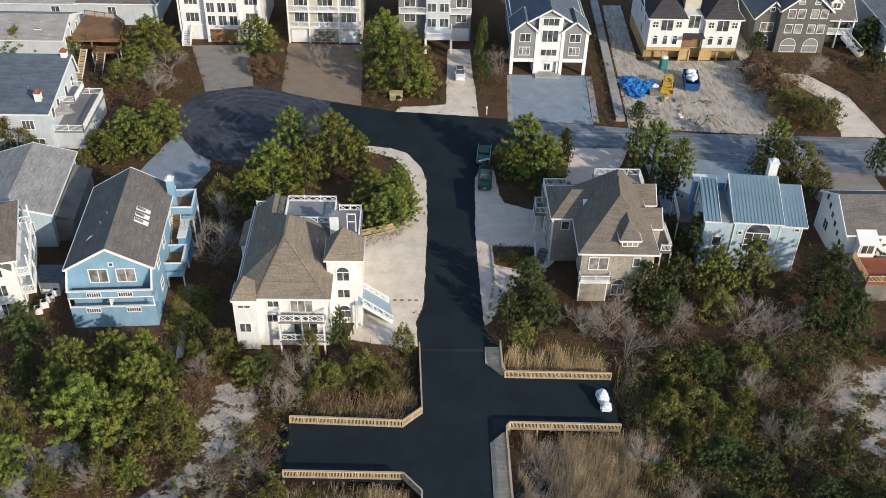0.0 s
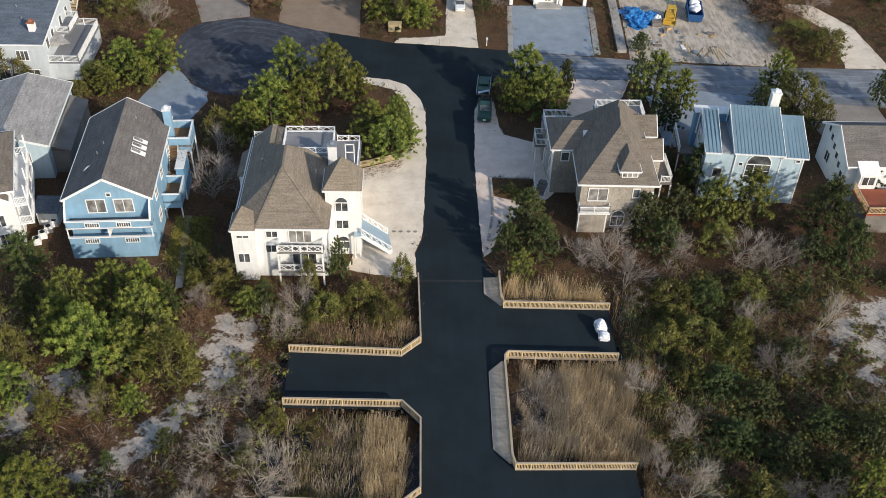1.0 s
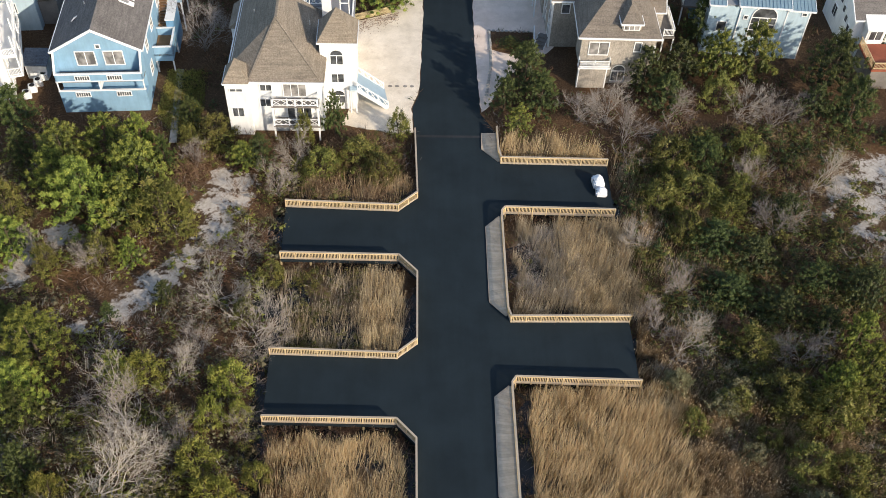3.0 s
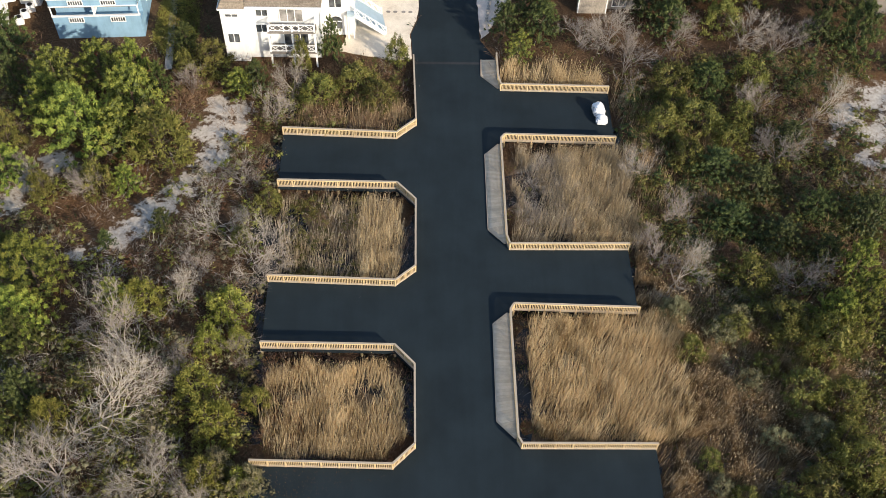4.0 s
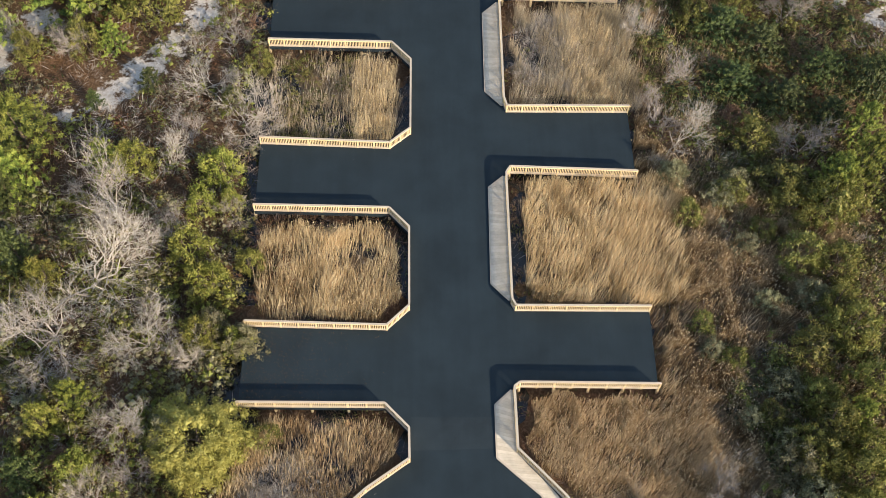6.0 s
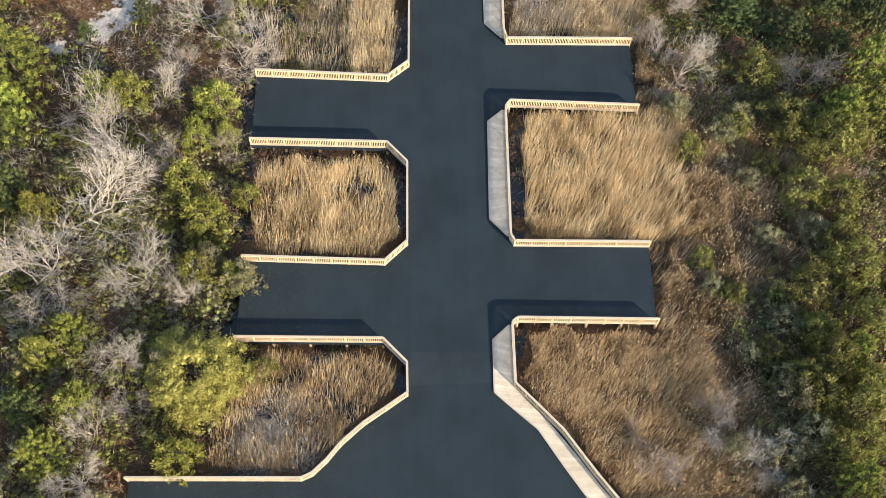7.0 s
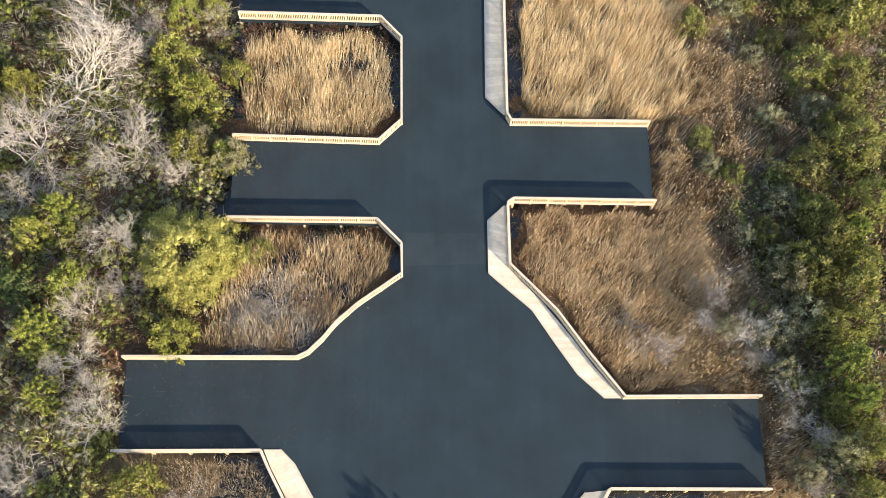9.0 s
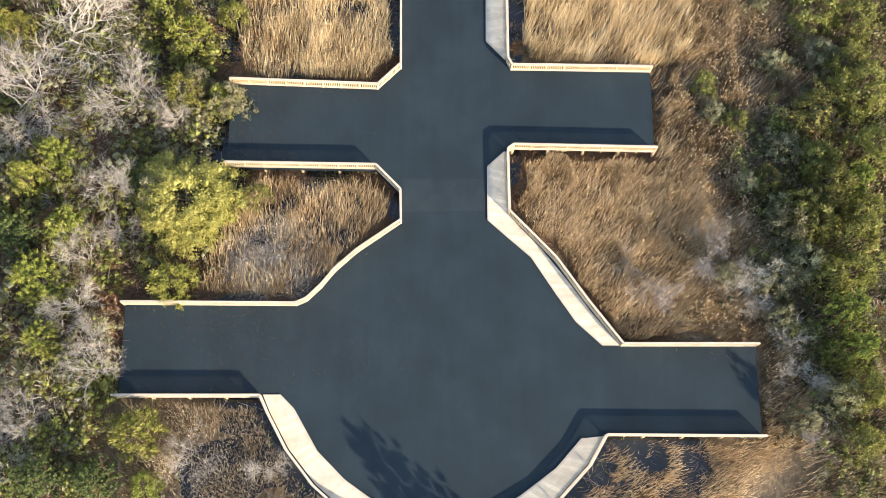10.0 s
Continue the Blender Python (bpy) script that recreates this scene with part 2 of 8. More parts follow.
GREEN_PAINT = plain("dark_green_paint", (0.02, 0.07, 0.05), 0.35, 0.15, 2, 0, 0.5)
SKIP_BLUE = plain("blue_skip_paint", (0.03, 0.11, 0.3), 0.55, 0.25, 2)
CAR_WHITE = plain("white_car_paint", (0.78, 0.79, 0.8), 0.2, 0.04, 1, 0, 0.6)
BOX_TAN = plain("tan_box", (0.55, 0.45, 0.26), 0.7, 0.12, 3)
TOILET = plain("green_plastic", (0.05, 0.22, 0.2), 0.5, 0.12, 2)


def gravel(name, c, vary=0.25, litter=0.0, ruts=False):
    m = Mat(name, 0.95, 0, 0.15)
    col = m.ramp(m.noise(9, 4, 0.7), [(0.3, shade(c, 1 - vary)), (0.7, shade(c, 1 + vary * 0.5))])
    tracks = m.ramp(m.noise(0.5, 5, 0.65), [(0.3, (0.8, 0.78, 0.75)), (0.65, (1.05,) * 3)])
    col = m.mix(0.9, col, tracks, "MULTIPLY")
    if litter:
        col = m.mix(m.ramp(m.noise(0.9, 6, 0.7), [(0.55, (0, 0, 0)), (0.75, (litter,) * 3)]), col, (0.25, 0.14, 0.08))
    if ruts:
        col = m.mix(0.8, col, m.ramp(m.noise(1.6, 5, 0.7, stretch=(1.0, 0.22, 1)), [(0.4, (0.6, 0.58, 0.55)), (0.55, (1.05,) * 3)]), "MULTIPLY")
    m.color(col)
    m.bump(m.noise(22, 3), 0.5, 0.02)
    return m.m


GRAVEL_WHITE = gravel("white_shell_gravel", (0.8, 0.71, 0.59), 0.2, 0.35)
GRAVEL_PINK = gravel("pinkish_gravel", (0.78, 0.65, 0.56), 0.15, 0.12)
GRAVEL_BLUE = gravel("blue_grey_gravel", (0.29, 0.345, 0.41))
GRAVEL_BROWN = gravel("brown_paving", (0.3, 0.23, 0.17), 0.2)
GRAVEL_GREY = gravel("grey_gravel", (0.30, 0.275, 0.25))
SAND_YARD = gravel("trodden_sand", (0.58, 0.52, 0.44), 0.45, 0.25, True)

# forest floor: leaf litter, with open sand where the mesh carries it
g = Mat("forest_floor", 0.95, 0, 0.1)
litter_col = g.ramp(g.noise(5.0, 6, 0.75), [(0.25, (0.032, 0.021, 0.014)), (0.5, (0.095, 0.061, 0.037)), (0.75, (0.21, 0.148, 0.096))])
broad = g.ramp(g.noise(0.16, 5, 0.6), [(0.3, (0.62, 0.6, 0.6)), (0.5, (1.0, 0.95, 0.9)), (0.7, (1.18, 1.0, 0.82))])
litter_col = g.mix(1.0, litter_col, broad, "MULTIPLY")
at = g.n.new("ShaderNodeAttribute")
at.attribute_name = "sand"
edge = g.n.new("ShaderNodeMath")
edge.operation = "ADD"
g.l.new(at.outputs["Fac"], edge.inputs[0])
speck = g.n.new("ShaderNodeMapRange")
speck.inputs["To Min"].default_value, speck.inputs["To Max"].default_value = -0.9, 0.9
g.l.new(g.noise(0.9, 7, 0.75), speck.inputs["Value"])
g.l.new(speck.outputs[0], edge.inputs[1])
mask = g.ramp(edge.outputs[0], [(0.48, (0, 0, 0)), (0.62, (1, 1, 1))])
sand_col = g.ramp(g.noise(3.0, 5), [(0.3, (0.36, 0.31, 0.26)), (0.7, (0.60, 0.55, 0.49))])
st = g.n.new("ShaderNodeAttribute")
st.attribute_name = "straw"
straw_col = g.ramp(g.noise(6.0, 6, 0.75, stretch=(1, 0.4, 1)), [(0.3, (0.09, 0.065, 0.04)), (0.55, (0.26, 0.19, 0.115)), (0.75, (0.44, 0.34, 0.21))])
litter_col = g.mix(st.outputs["Fac"], litter_col, straw_col)
g.color(g.mix(mask, litter_col, sand_col))
g.bump(g.noise(7, 6, 0.7), 0.8, 0.08)
FLOOR = g.m
w = Mat("marsh_water", 0.08, 0, 0.5)
w.color(w.ramp(w.noise(0.5, 3), [(0.3, (0.012, 0.013, 0.014)), (0.7, (0.03, 0.028, 0.022))]))
w.bump(w.noise(4, 2), 0.08, 0.01)
WATER = w.m


# ---- mesh helpers ----
def mesh_of(name, bm, material):
    me = bpy.data.meshes.new(name)
    bm.to_mesh(me)
    bm.free()
    me.materials.append(material)
    return me


def part(name, bm, material, parent, label=""):
    ob = new(name, mesh_of(name, bm, material))
    ob.parent = parent
    return tagged(ob, label)


def thing(name, label, category, m=None, group="", kind=""):
    ob = new(name)
    ob.empty_display_size = 0.3
    ob.matrix_basis = m or Matrix()
    return tagged(ob, label, category, group, kind)


def solid(name, bm, material, label, category, kind="", m=None, group=""):
    ob = new(name, mesh_of(name, bm, material))
    if m:
        ob.matrix_basis = m
    return tagged(ob, label, category, group, kind)


def box(bm, x0, y0, z0, x1, y1, z1, bevel=0.0):
    vs = [bm.verts.new(p) for p in ((x0, y0, z0), (x1, y0, z0), (x1, y1, z0), (x0, y1, z0), (x0, y0, z1), (x1, y0, z1), (x1, y1, z1), (x0, y1, z1))]
    fs = [bm.faces.new([vs[i] for i in q]) for q in ((3, 2, 1, 0), (4, 5, 6, 7), (0, 1, 5, 4), (1, 2, 6, 5), (2, 3, 7, 6), (3, 0, 4, 7))]
    if bevel:
        es = {e for f in fs for e in f.edges}
        bmesh.ops.bevel(bm, geom=list(es), offset=bevel, segments=2, affect="EDGES")
    return bm


def boxes(*rows, bevel=0.0):
    bm = bmesh.new()
    for r in rows:
        box(bm, *r, bevel=bevel)
    return bm


def beam(bm, a, b, wide, high):
    """A squared bar from a to b; a and b are the middle of its top."""
    a, b = Vector(a), Vector(b)
    d = (b - a).normalized()
    s = d.cross(Vector((0, 0, 1)))
    s = (s.normalized() if s.length > 1e-4 else Vector((1, 0, 0))) * wide / 2
    u = s.cross(d).normalized() * high
    vs = [bm.verts.new(p) for p in (a - s - u, a + s - u, a + s, a - s, b - s - u, b + s - u, b + s, b - s)]
    for q in ((0, 1, 2, 3), (7, 6, 5, 4), (1, 0, 4, 5), (2, 1, 5, 6), (3, 2, 6, 7), (0, 3, 7, 4)):
        bm.faces.new([vs[i] for i in q])
    return bm


def beams(rows, wide, high):
    bm = bmesh.new()
    for a, b in rows:
        beam(bm, a, b, wide, high)
    return bm


def slab(outline, top, thick):
    """A level plate with a free outline."""
    bm = bmesh.new()
    n = len(outline)
    up = [bm.verts.new((x, y, top)) for x, y in outline]
    dn = [bm.verts.new((x, y, top - thick)) for x, y in outline]
    bm.faces.new(up)
    bm.faces.new(dn[::-1])
    for i in range(n):
        bm.faces.new((up[i - 1], dn[i - 1], dn[i], up[i]))
    bmesh.ops.recalc_face_normals(bm, faces=bm.faces)
    bmesh.ops.triangulate(bm, faces=[f for f in bm.faces if len(f.verts) > 4])
    return bm


def prism(points, faces):
    bm = bmesh.new()
    vs = [bm.verts.new(p) for p in points]
    for f in faces:
        bm.faces.new([vs[i] for i in f])
    bmesh.ops.recalc_face_normals(bm, faces=bm.faces)
    return bm


def tube(bm, a, b, r0, r1, sides=6):
    a, b = Vector(a), Vector(b)
    d = b - a
    q = d.to_track_quat("Z", "Y")
    ring = [q @ Vector((math.cos(k * math.tau / sides), math.sin(k * math.tau / sides), 0)) for k in range(sides)]
    lo = [bm.verts.new(a + v * r0) for v in ring]
    hi = [bm.verts.new(b + v * r1) for v in ring]
    for k in range(sides):
        bm.faces.new((lo[k - 1], lo[k], hi[k], hi[k - 1]))
    bm.faces.new(lo[::-1])
    bm.faces.new(hi)
    return bm


def inside(x, y, outline):
    hit = False
    for (ax, ay), (bx, by) in zip(outline, outline[-1:] + outline[:-1]):
        if (ay > y) != (by > y) and x < (bx - ax) * (y - ay) / (by - ay) + ax:
            hit = not hit
    return hit


def step(a, b, v):
    k = min(1.0, max(0.0, (v - a) / (b - a)))
    return k * k * (3 - 2 * k)


# ---- the plan ----
LEFT_SIDE = [(-4.55, 81.1), (-4.3, 71.0), (-6.2, 69.0), (-18.0, 69.55), (-17.9, 62.3), (-6.05, 62.05), (-4.3, 60.0), (-4.3, 51.95),
             (-6.05, 50.25), (-17.8, 50.7), (-17.75, 43.45), (-6.0, 43.2), (-4.35, 41.35), (-4.3, 33.9), (-6.0, 32.05), (-17.55, 32.35),
             (-17.55, 25.4), (-6.05, 25.28), (-4.25, 23.4), (-4.2, 21.0), (-5.75, 19.8), (-7.4, 18.6), (-9.05, 17.1), (-10.0, 15.85),
             (-11.0, 14.87), (-11.8, 14.5), (-24.4, 14.55), (-24.4, 7.85), (-14.1, 7.85), (-12.5, 4.65), (-10.8, 2.3), (-9.1, 0.6), (-6.0, -1.6), (-3.0, -2.8)]
RIGHT_SIDE = [(1.0, -2.8), (5.0, -1.2), (7.85, 1.0), (9.95, 3.4), (10.85, 5.0), (22.3, 4.95), (22.4, 11.6), (12.35, 11.6), (9.85, 14.95), (7.65, 18.15),
              (5.8, 20.15), (4.25, 21.8), (4.2, 26.8), (4.65, 27.25), (15.75, 27.05), (15.8, 33.8), (4.65, 33.85), (4.4, 34.5), (4.45, 47.2),
              (4.8, 47.85), (16.15, 47.4), (16.15, 54.6), (4.8, 54.55), (4.6, 55.6), (4.65, 68.4), (5.0, 69.05), (16.55, 68.7), (16.7, 76.2),
              (5.0, 76.4), (4.8, 78.0), (4.75, 81.4)]
DECK = RIGHT_SIDE + LEFT_SIDE
ROAD = [(-4.55, 81.1), (4.75, 81.4), (3.05, 84.7), (3.0, 90.9), (2.85, 100), (2.85, 105), (3.25, 115.9), (3.85, 118.9), (5.4, 122), (7.5, 124.9), (10, 125.2),
        (10, 133.5), (5.85, 134), (-8.4, 135.5), (-18.8, 138.5), (-18.8, 129.2), (-17.0, 127.2), (-13.2, 125.3), (-9, 124.6), (-6.5, 123.3), (-4.4, 119.5), (-3.55, 115.8),
        (-3.45, 105), (-3.85, 90.8), (-4, 88.2), (-4.8, 85.6)]
CIRCLE = [(-18.8, 138.5), (-25, 140.6), (-28.5, 142.4), (-31.7, 143.3), (-36.1, 142.2), (-39.2, 141.1), (-40.9, 139.3), (-42, 136), (-41.9, 132.5), (-41, 128.6), (-39.4, 125.8), (-37.5, 122.8),
          (-34.8, 120.7), (-32, 119.8), (-29.3, 119.8), (-26.5, 121), (-24, 123), (-21, 127), (-18.8, 129.2)]
STREET = [(10, 133.5), (21.6, 132), (38.9, 129.8), (67.7, 129.1), (140, 128), (140, 116), (90, 117), (62, 118.5), (45, 121), (37, 122.5), (27.2, 125.2), (18, 125.4), (10, 125.2)]
DRIVES = [
    ("white_gravel_drive", GRAVEL_WHITE, "pale shell gravel forecourt beside the white house", [(-13.2, 125.2), (-9, 124.5), (-6.5, 123.2), (-4.4, 119.4), (-3.6, 115.8), (-3.5, 105), (-3.9, 91), (-4.1, 88.2), (-4.9, 85.6), (-4.7, 81.5), (-7, 81.3),
     (-12.8, 82.6), (-11.5, 88), (-11.8, 95), (-12.1, 102.2), (-7.6, 104.2), (-6, 107), (-5.3, 113), (-6.2, 118), (-8.5, 122), (-12.8, 123.6)]),
    ("gravel_drive", GRAVEL_PINK, "pinkish gravel drive beside the shingled house", [(3.1, 85), (3.0, 91), (2.9, 100), (2.9, 105), (3.3, 116), (4.1, 119), (6.2, 119), (6.6, 112.5), (7.2, 110.5), (11.8, 108.4), (13.4, 105.2), (13.2, 98), (11.5, 96),
     (10.2, 96.2), (10.4, 100.4), (4.9, 100.6), (4.9, 96.7), (8.5, 95.4), (7.6, 92.6), (5.5, 90), (4.2, 86)]),
]
DRIVES += [
    ("back_drive", GRAVEL_PINK, "pale gravel drive behind the shingled house", [(18.2, 125.3), (16.3, 116.2), (17, 110), (24, 110), (24.5, 119.3), (26.9, 125.1)]),
    ("grey_drive", GRAVEL_BLUE, "blue-grey gravel drive behind the metal-roofed house", [(28.5, 124.6), (29, 108), (44, 108), (46, 120.7), (37, 122.4)]),
    ("side_drive", GRAVEL_GREY, "grey gravel drive off the street", [(50, 120.2), (52, 108), (62, 107), (62, 118.4)]),
    ("blue_house_drive", GRAVEL_BLUE, "blue-grey gravel drive beside the turning circle", [(-44.8, 116.5), (-42.6, 124), (-41.2, 127.9), (-39.5, 125.6), (-37.6, 122.6), (-35, 120.6), (-34.6, 118), (-36, 113.7), (-36.5, 106), (-42, 106)]),
]
DRIVES += [
    ("pebble_drive", GRAVEL_GREY, "grey gravel drive before the tall white house", [(-44.6, 158), (-34.7, 158.5), (-31.8, 143.5), (-36.1, 142.4), (-39.2, 141.3)]),
    ("brown_drive", GRAVEL_BROWN, "wide brown paved drive", [(-27.9, 159.5), (-14.7, 159), (-13.9, 137.2), (-18.8, 138.6), (-25, 140.8), (-27.1, 142)]),
    ("tan_drive", GRAVEL_WHITE, "pale tan drive with a parked car", [(0.3, 158), (4.2, 158), (4.7, 134.3), (-4, 135.2), (-0.4, 138)]),
    ("slate_drive", GRAVEL_BLUE, "blue-grey drive before the garages", [(10.9, 148.6), (23.4, 148.6), (22.5, 132.1), (9.9, 133.6)]),
    ("building_yard", SAND_YARD, "trodden sandy yard of the building site", [(30.6, 178), (34.2, 178), (33.4, 154.5), (51.6, 155), (52, 168), (55, 168), (54.6, 152), (53.4, 140), (52, 129.5), (28, 131.3)]),
    ("street_verge", GRAVEL_WHITE, "pale sandy verge along the street", [(-8.4, 135.6), (-8.0, 137.0), (-3.6, 137.4), (-0.4, 138.0), (-4.0, 135.2)]),
    ("pale_drive", GRAVEL_WHITE, "pale curving drive", [(61, 129.5), (68, 129.3), (66.4, 142.6), (62, 150), (56, 151), (62, 141)]),
]
FOOTPRINTS = [(-46, -32.5, 83, 105), (-26, -10.8, 79.5, 100), (11, 26, 88.5, 109), (30, 44.5, 95, 108), (47.5, 62, 93.5, 106), (-64, -47, 84, 98.5), (-63, -49.5, 98, 115),
              (-78, -52, 121, 137), (-80, -54, 147, 163), (-48, -32, 159, 175), (-29, -14, 159, 175), (-9, 6, 153, 176), (9.5, 24, 148, 170), (33, 52, 153, 172), (55, 74, 156.5, 175)]
SANDY = [(-22.6, 71.0, 1.6), (-23.0, 73.6, 2.2), (-33.0, 56.0, 2.2), (-40.5, 66.0, 2.6), (-43.5, 62.5, 2.2), (42.6, 66.8, 2.2), (43.0, 73.8, 2.6), (48.5, 66.0, 3.0), (-24.9, 74, 2.6), (-25.3, 70.5, 3.2), (-25.0, 66.5, 2.6), (-27.3, 62.8, 2.4), (-29.6, 59.8, 2.8), (-31.6, 57.0, 2.6), (-36, 54, 1.6), (-44, 60, 2.0),
         (41.5, 72.7, 2.2), (44.5, 70.5, 3.4), (47.5, 76, 4.0), (50, 70, 4.0), (39.5, 69.5, 1.6), (46, 66, 2.2), (31, 80, 1.2)]


REED_BEDS = [
    [(-17.3, 51.6), (-6.6, 51.2), (-5.4, 52.8), (-5.4, 59.0), (-6.8, 60.9), (-17.3, 61.2)],
    [(-17.0, 33.4), (-6.8, 33.0), (-5.6, 34.8), (-5.6, 40.0), (-6.8, 41.6), (-17.0, 42.0)],
    [(-19, 15.6), (-12.4, 15.4), (-10.4, 16.6), (-7.4, 19.7), (-5.4, 21.8), (-5.4, 22.8), (-6.6, 24.0), (-16.8, 24.0)],
    [(5.5, 55.6), (17.5, 55.5), (17.5, 67.8), (5.5, 67.8)],
    [(5.7, 34.9), (17.5, 34.4), (19, 36), (19.6, 41), (19.6, 46.6), (17.5, 47.2), (5.9, 46.6)],
    [(5.8, 22.4), (9.0, 18.4), (11.0, 15.4), (13.4, 12.6), (20, 12.4), (21, 20), (17.5, 26.0), (5.8, 25.8)],
    [(5.4, 77.2), (16.4, 76.8), (15.5, 79.8), (5.4, 80.6)],
    [(-17.0, 70.3), (-6.5, 69.8), (-4.9, 71.5), (-4.9, 74), (-17.0, 73.5)],
]


POOLS = [(13.0, 4.0, 1.5), (17.3, 2.9, 1.4), (10.2, 2.4, 1.6), (14.6, 3.4, 1.2)]


def ground_z(x, y):
    if y > 90:
        return -0.03
    wet = 1 - step(76, 83, y)
    west = step(-19, -27, x) if x < 0 else step(36, 44, x)
    low = -0.95 + 0.12 * step(16.5, 19, x) + 0.55 * west + 0.12 * noise.noise((x * 0.25, y * 0.25, 0))
    low += 0.16 * step(4, 7, x) * step(10, 13, y) * (1 - step(26, 29, y))
    for px, py, r in POOLS:
        low -= 0.35 * max(0.0, 1 - math.hypot(x - px, y - py) / (r + 0.8))
    return -0.03 * (1 - wet) + low * wet


def sand_at(x, y):
    v = 0.0
    for sx, sy, r in SANDY:
        v = max(v, 1.35 - math.hypot(x - sx, y - sy) / r)
    return max(0.0, min(1.0, v)) * 0.75


def straw_at(x, y):
    """Dead reed litter: thick right of the lane and in the cells, thin elsewhere."""
    east = step(14, 20, x) * (1 - step(40, 58, y)) * (1 - step(24, 33, x))
    cells = 1.0 if any(inside(x, y, b) for b in REED_BEDS) else 0.0
    south = step(-27, -24, x) * (1 - step(-11, -8, x)) * (1 - step(7, 9, y)) if x < 0 else 0.0
    return min(1.0, 0.9 * max(east, cells, south)) * (0.75 + 0.25 * noise.noise((x * 0.3, y * 0.3, 4.0)))


# ---- ground, water, roads ----
xs = [-900, -500, -300, -200, -140, -110] + [-90 + 1.25 * i for i in range(145)] + [110, 140, 200, 300, 500, 900]
ys = [-900, -500, -250, -120, -60, -35] + [-20 + 1.25 * i for i in range(93)] + [98, 105, 115, 130, 150, 180, 220, 300, 500, 900, 1800]
me = bpy.data.meshes.new("ground")
me.from_pydata([(x, y, ground_z(x, y)) for y in ys for x in xs], [],
               [(j * len(xs) + i, j * len(xs) + i + 1, (j + 1) * len(xs) + i + 1, (j + 1) * len(xs) + i) for j in range(len(ys) - 1) for i in range(len(xs) - 1)])
me.attributes.new("sand", "FLOAT", "POINT").data.foreach_set("value", [sand_at(x, y) for y in ys for x in xs])
me.attributes.new("straw", "FLOAT", "POINT").data.foreach_set("value", [straw_at(x, y) for y in ys for x in xs])
me.materials.append(FLOOR)
for p in me.polygons:
    p.use_smooth = True
tagged(new("ground", me), "brown leaf-littered ground with open patches of pale sand", "ground", kind="structure")
wm = bmesh.new()
bmesh.ops.create_grid(wm, x_segments=1, y_segments=1, size=1, matrix=Matrix.Translation((4, 36, -0.94)) @ Matrix.Diagonal((32, 42, 1, 1)))
solid("water", wm, WATER, "dark shallow marsh water under the reeds", "water", "structure")
solid("asphalt_deck", slab(DECK, 0.0, 0.35), NEW_ASPHALT, "fresh black asphalt lane with side bays over the marsh", "road", "structure")
solid("road", slab(ROAD, 0.004, 0.3), NEW_ASPHALT, "fresh black asphalt road running up to the street", "road", "structure")
solid("turning_circle", slab(CIRCLE, -0.004, 0.3), CIRCLE_ASPHALT, "worn grey asphalt turning circle with tyre marks", "road", "structure")
solid("street", slab(STREET, -0.002, 0.3), OLD_ASPHALT, "worn grey asphalt street", "road", "structure")
def ragged(outline, wander=0.16):
    """The outline with a loose, trodden edge."""
    out = []
    for (ax, ay), (bx, by) in zip(outline, outline[1:] + outline[:1]):
        n = max(1, int(math.hypot(bx - ax, by - ay) / 0.5))
        for i in range(n):
            x, y = ax + (bx - ax) * i / n, ay + (by - ay) * i / n
            out.append((x + wander * (noise.noise((x * 0.8, y * 0.8, 1.0)) + noise.noise((x * 2.5, y * 2.5, 5.0)) * 0.5),
                        y + wander * (noise.noise((x * 0.8, y * 0.8, 9.0)) + noise.noise((x * 2.5, y * 2.5, 3.0)) * 0.5)))
    return out


for name, mat, label, outline in DRIVES:
    solid(name, slab(ragged(outline), 0.012, 0.2), mat, label, "driveway", "structure")
solid("concrete_strip", slab([(26.3, 133.3), (27.7, 133.3), (30, 181), (28.6, 181)], 0.5, 0.6), CONCRETE, "long pale concrete wall along the plot", "wall", "structure")
for x0, x1 in ((9.2, 10.0), (22.6, 23.6)):
    solid("drive_edging", slab([(x0 + 0.9, 148.4), (x1 + 0.9, 148.4), (x1, 132.6), (x0, 132.8)], 0.03, 0.15), CONCRETE, "pale stone edging beside the slate drive", "edging", "structure")
solid("garden_path", slab([(-33.0, 92.2), (-32.2, 92.2), (-31.0, 79.4), (-31.8, 79.3)], 0.03, 0.12), CONCRETE, "narrow concrete path beside the blue house", "path", "structure")
solid("dusty_patch", slab([(-4.05, 24.6), (3.95, 24.6), (3.95, 22.1), (-4.05, 21.9)], 0.004, 0.003), NEW_FADED, "slightly faded strip across the asphalt", "patch", "structure")
solid("joint_strip", slab([(-4.4, 80.6), (3.0, 80.6), (3.0, 80.95), (-4.4, 80.95)], 0.006, 0.004), NEW_DUST, "pale dusty joint across the asphalt", "joint", "structure")


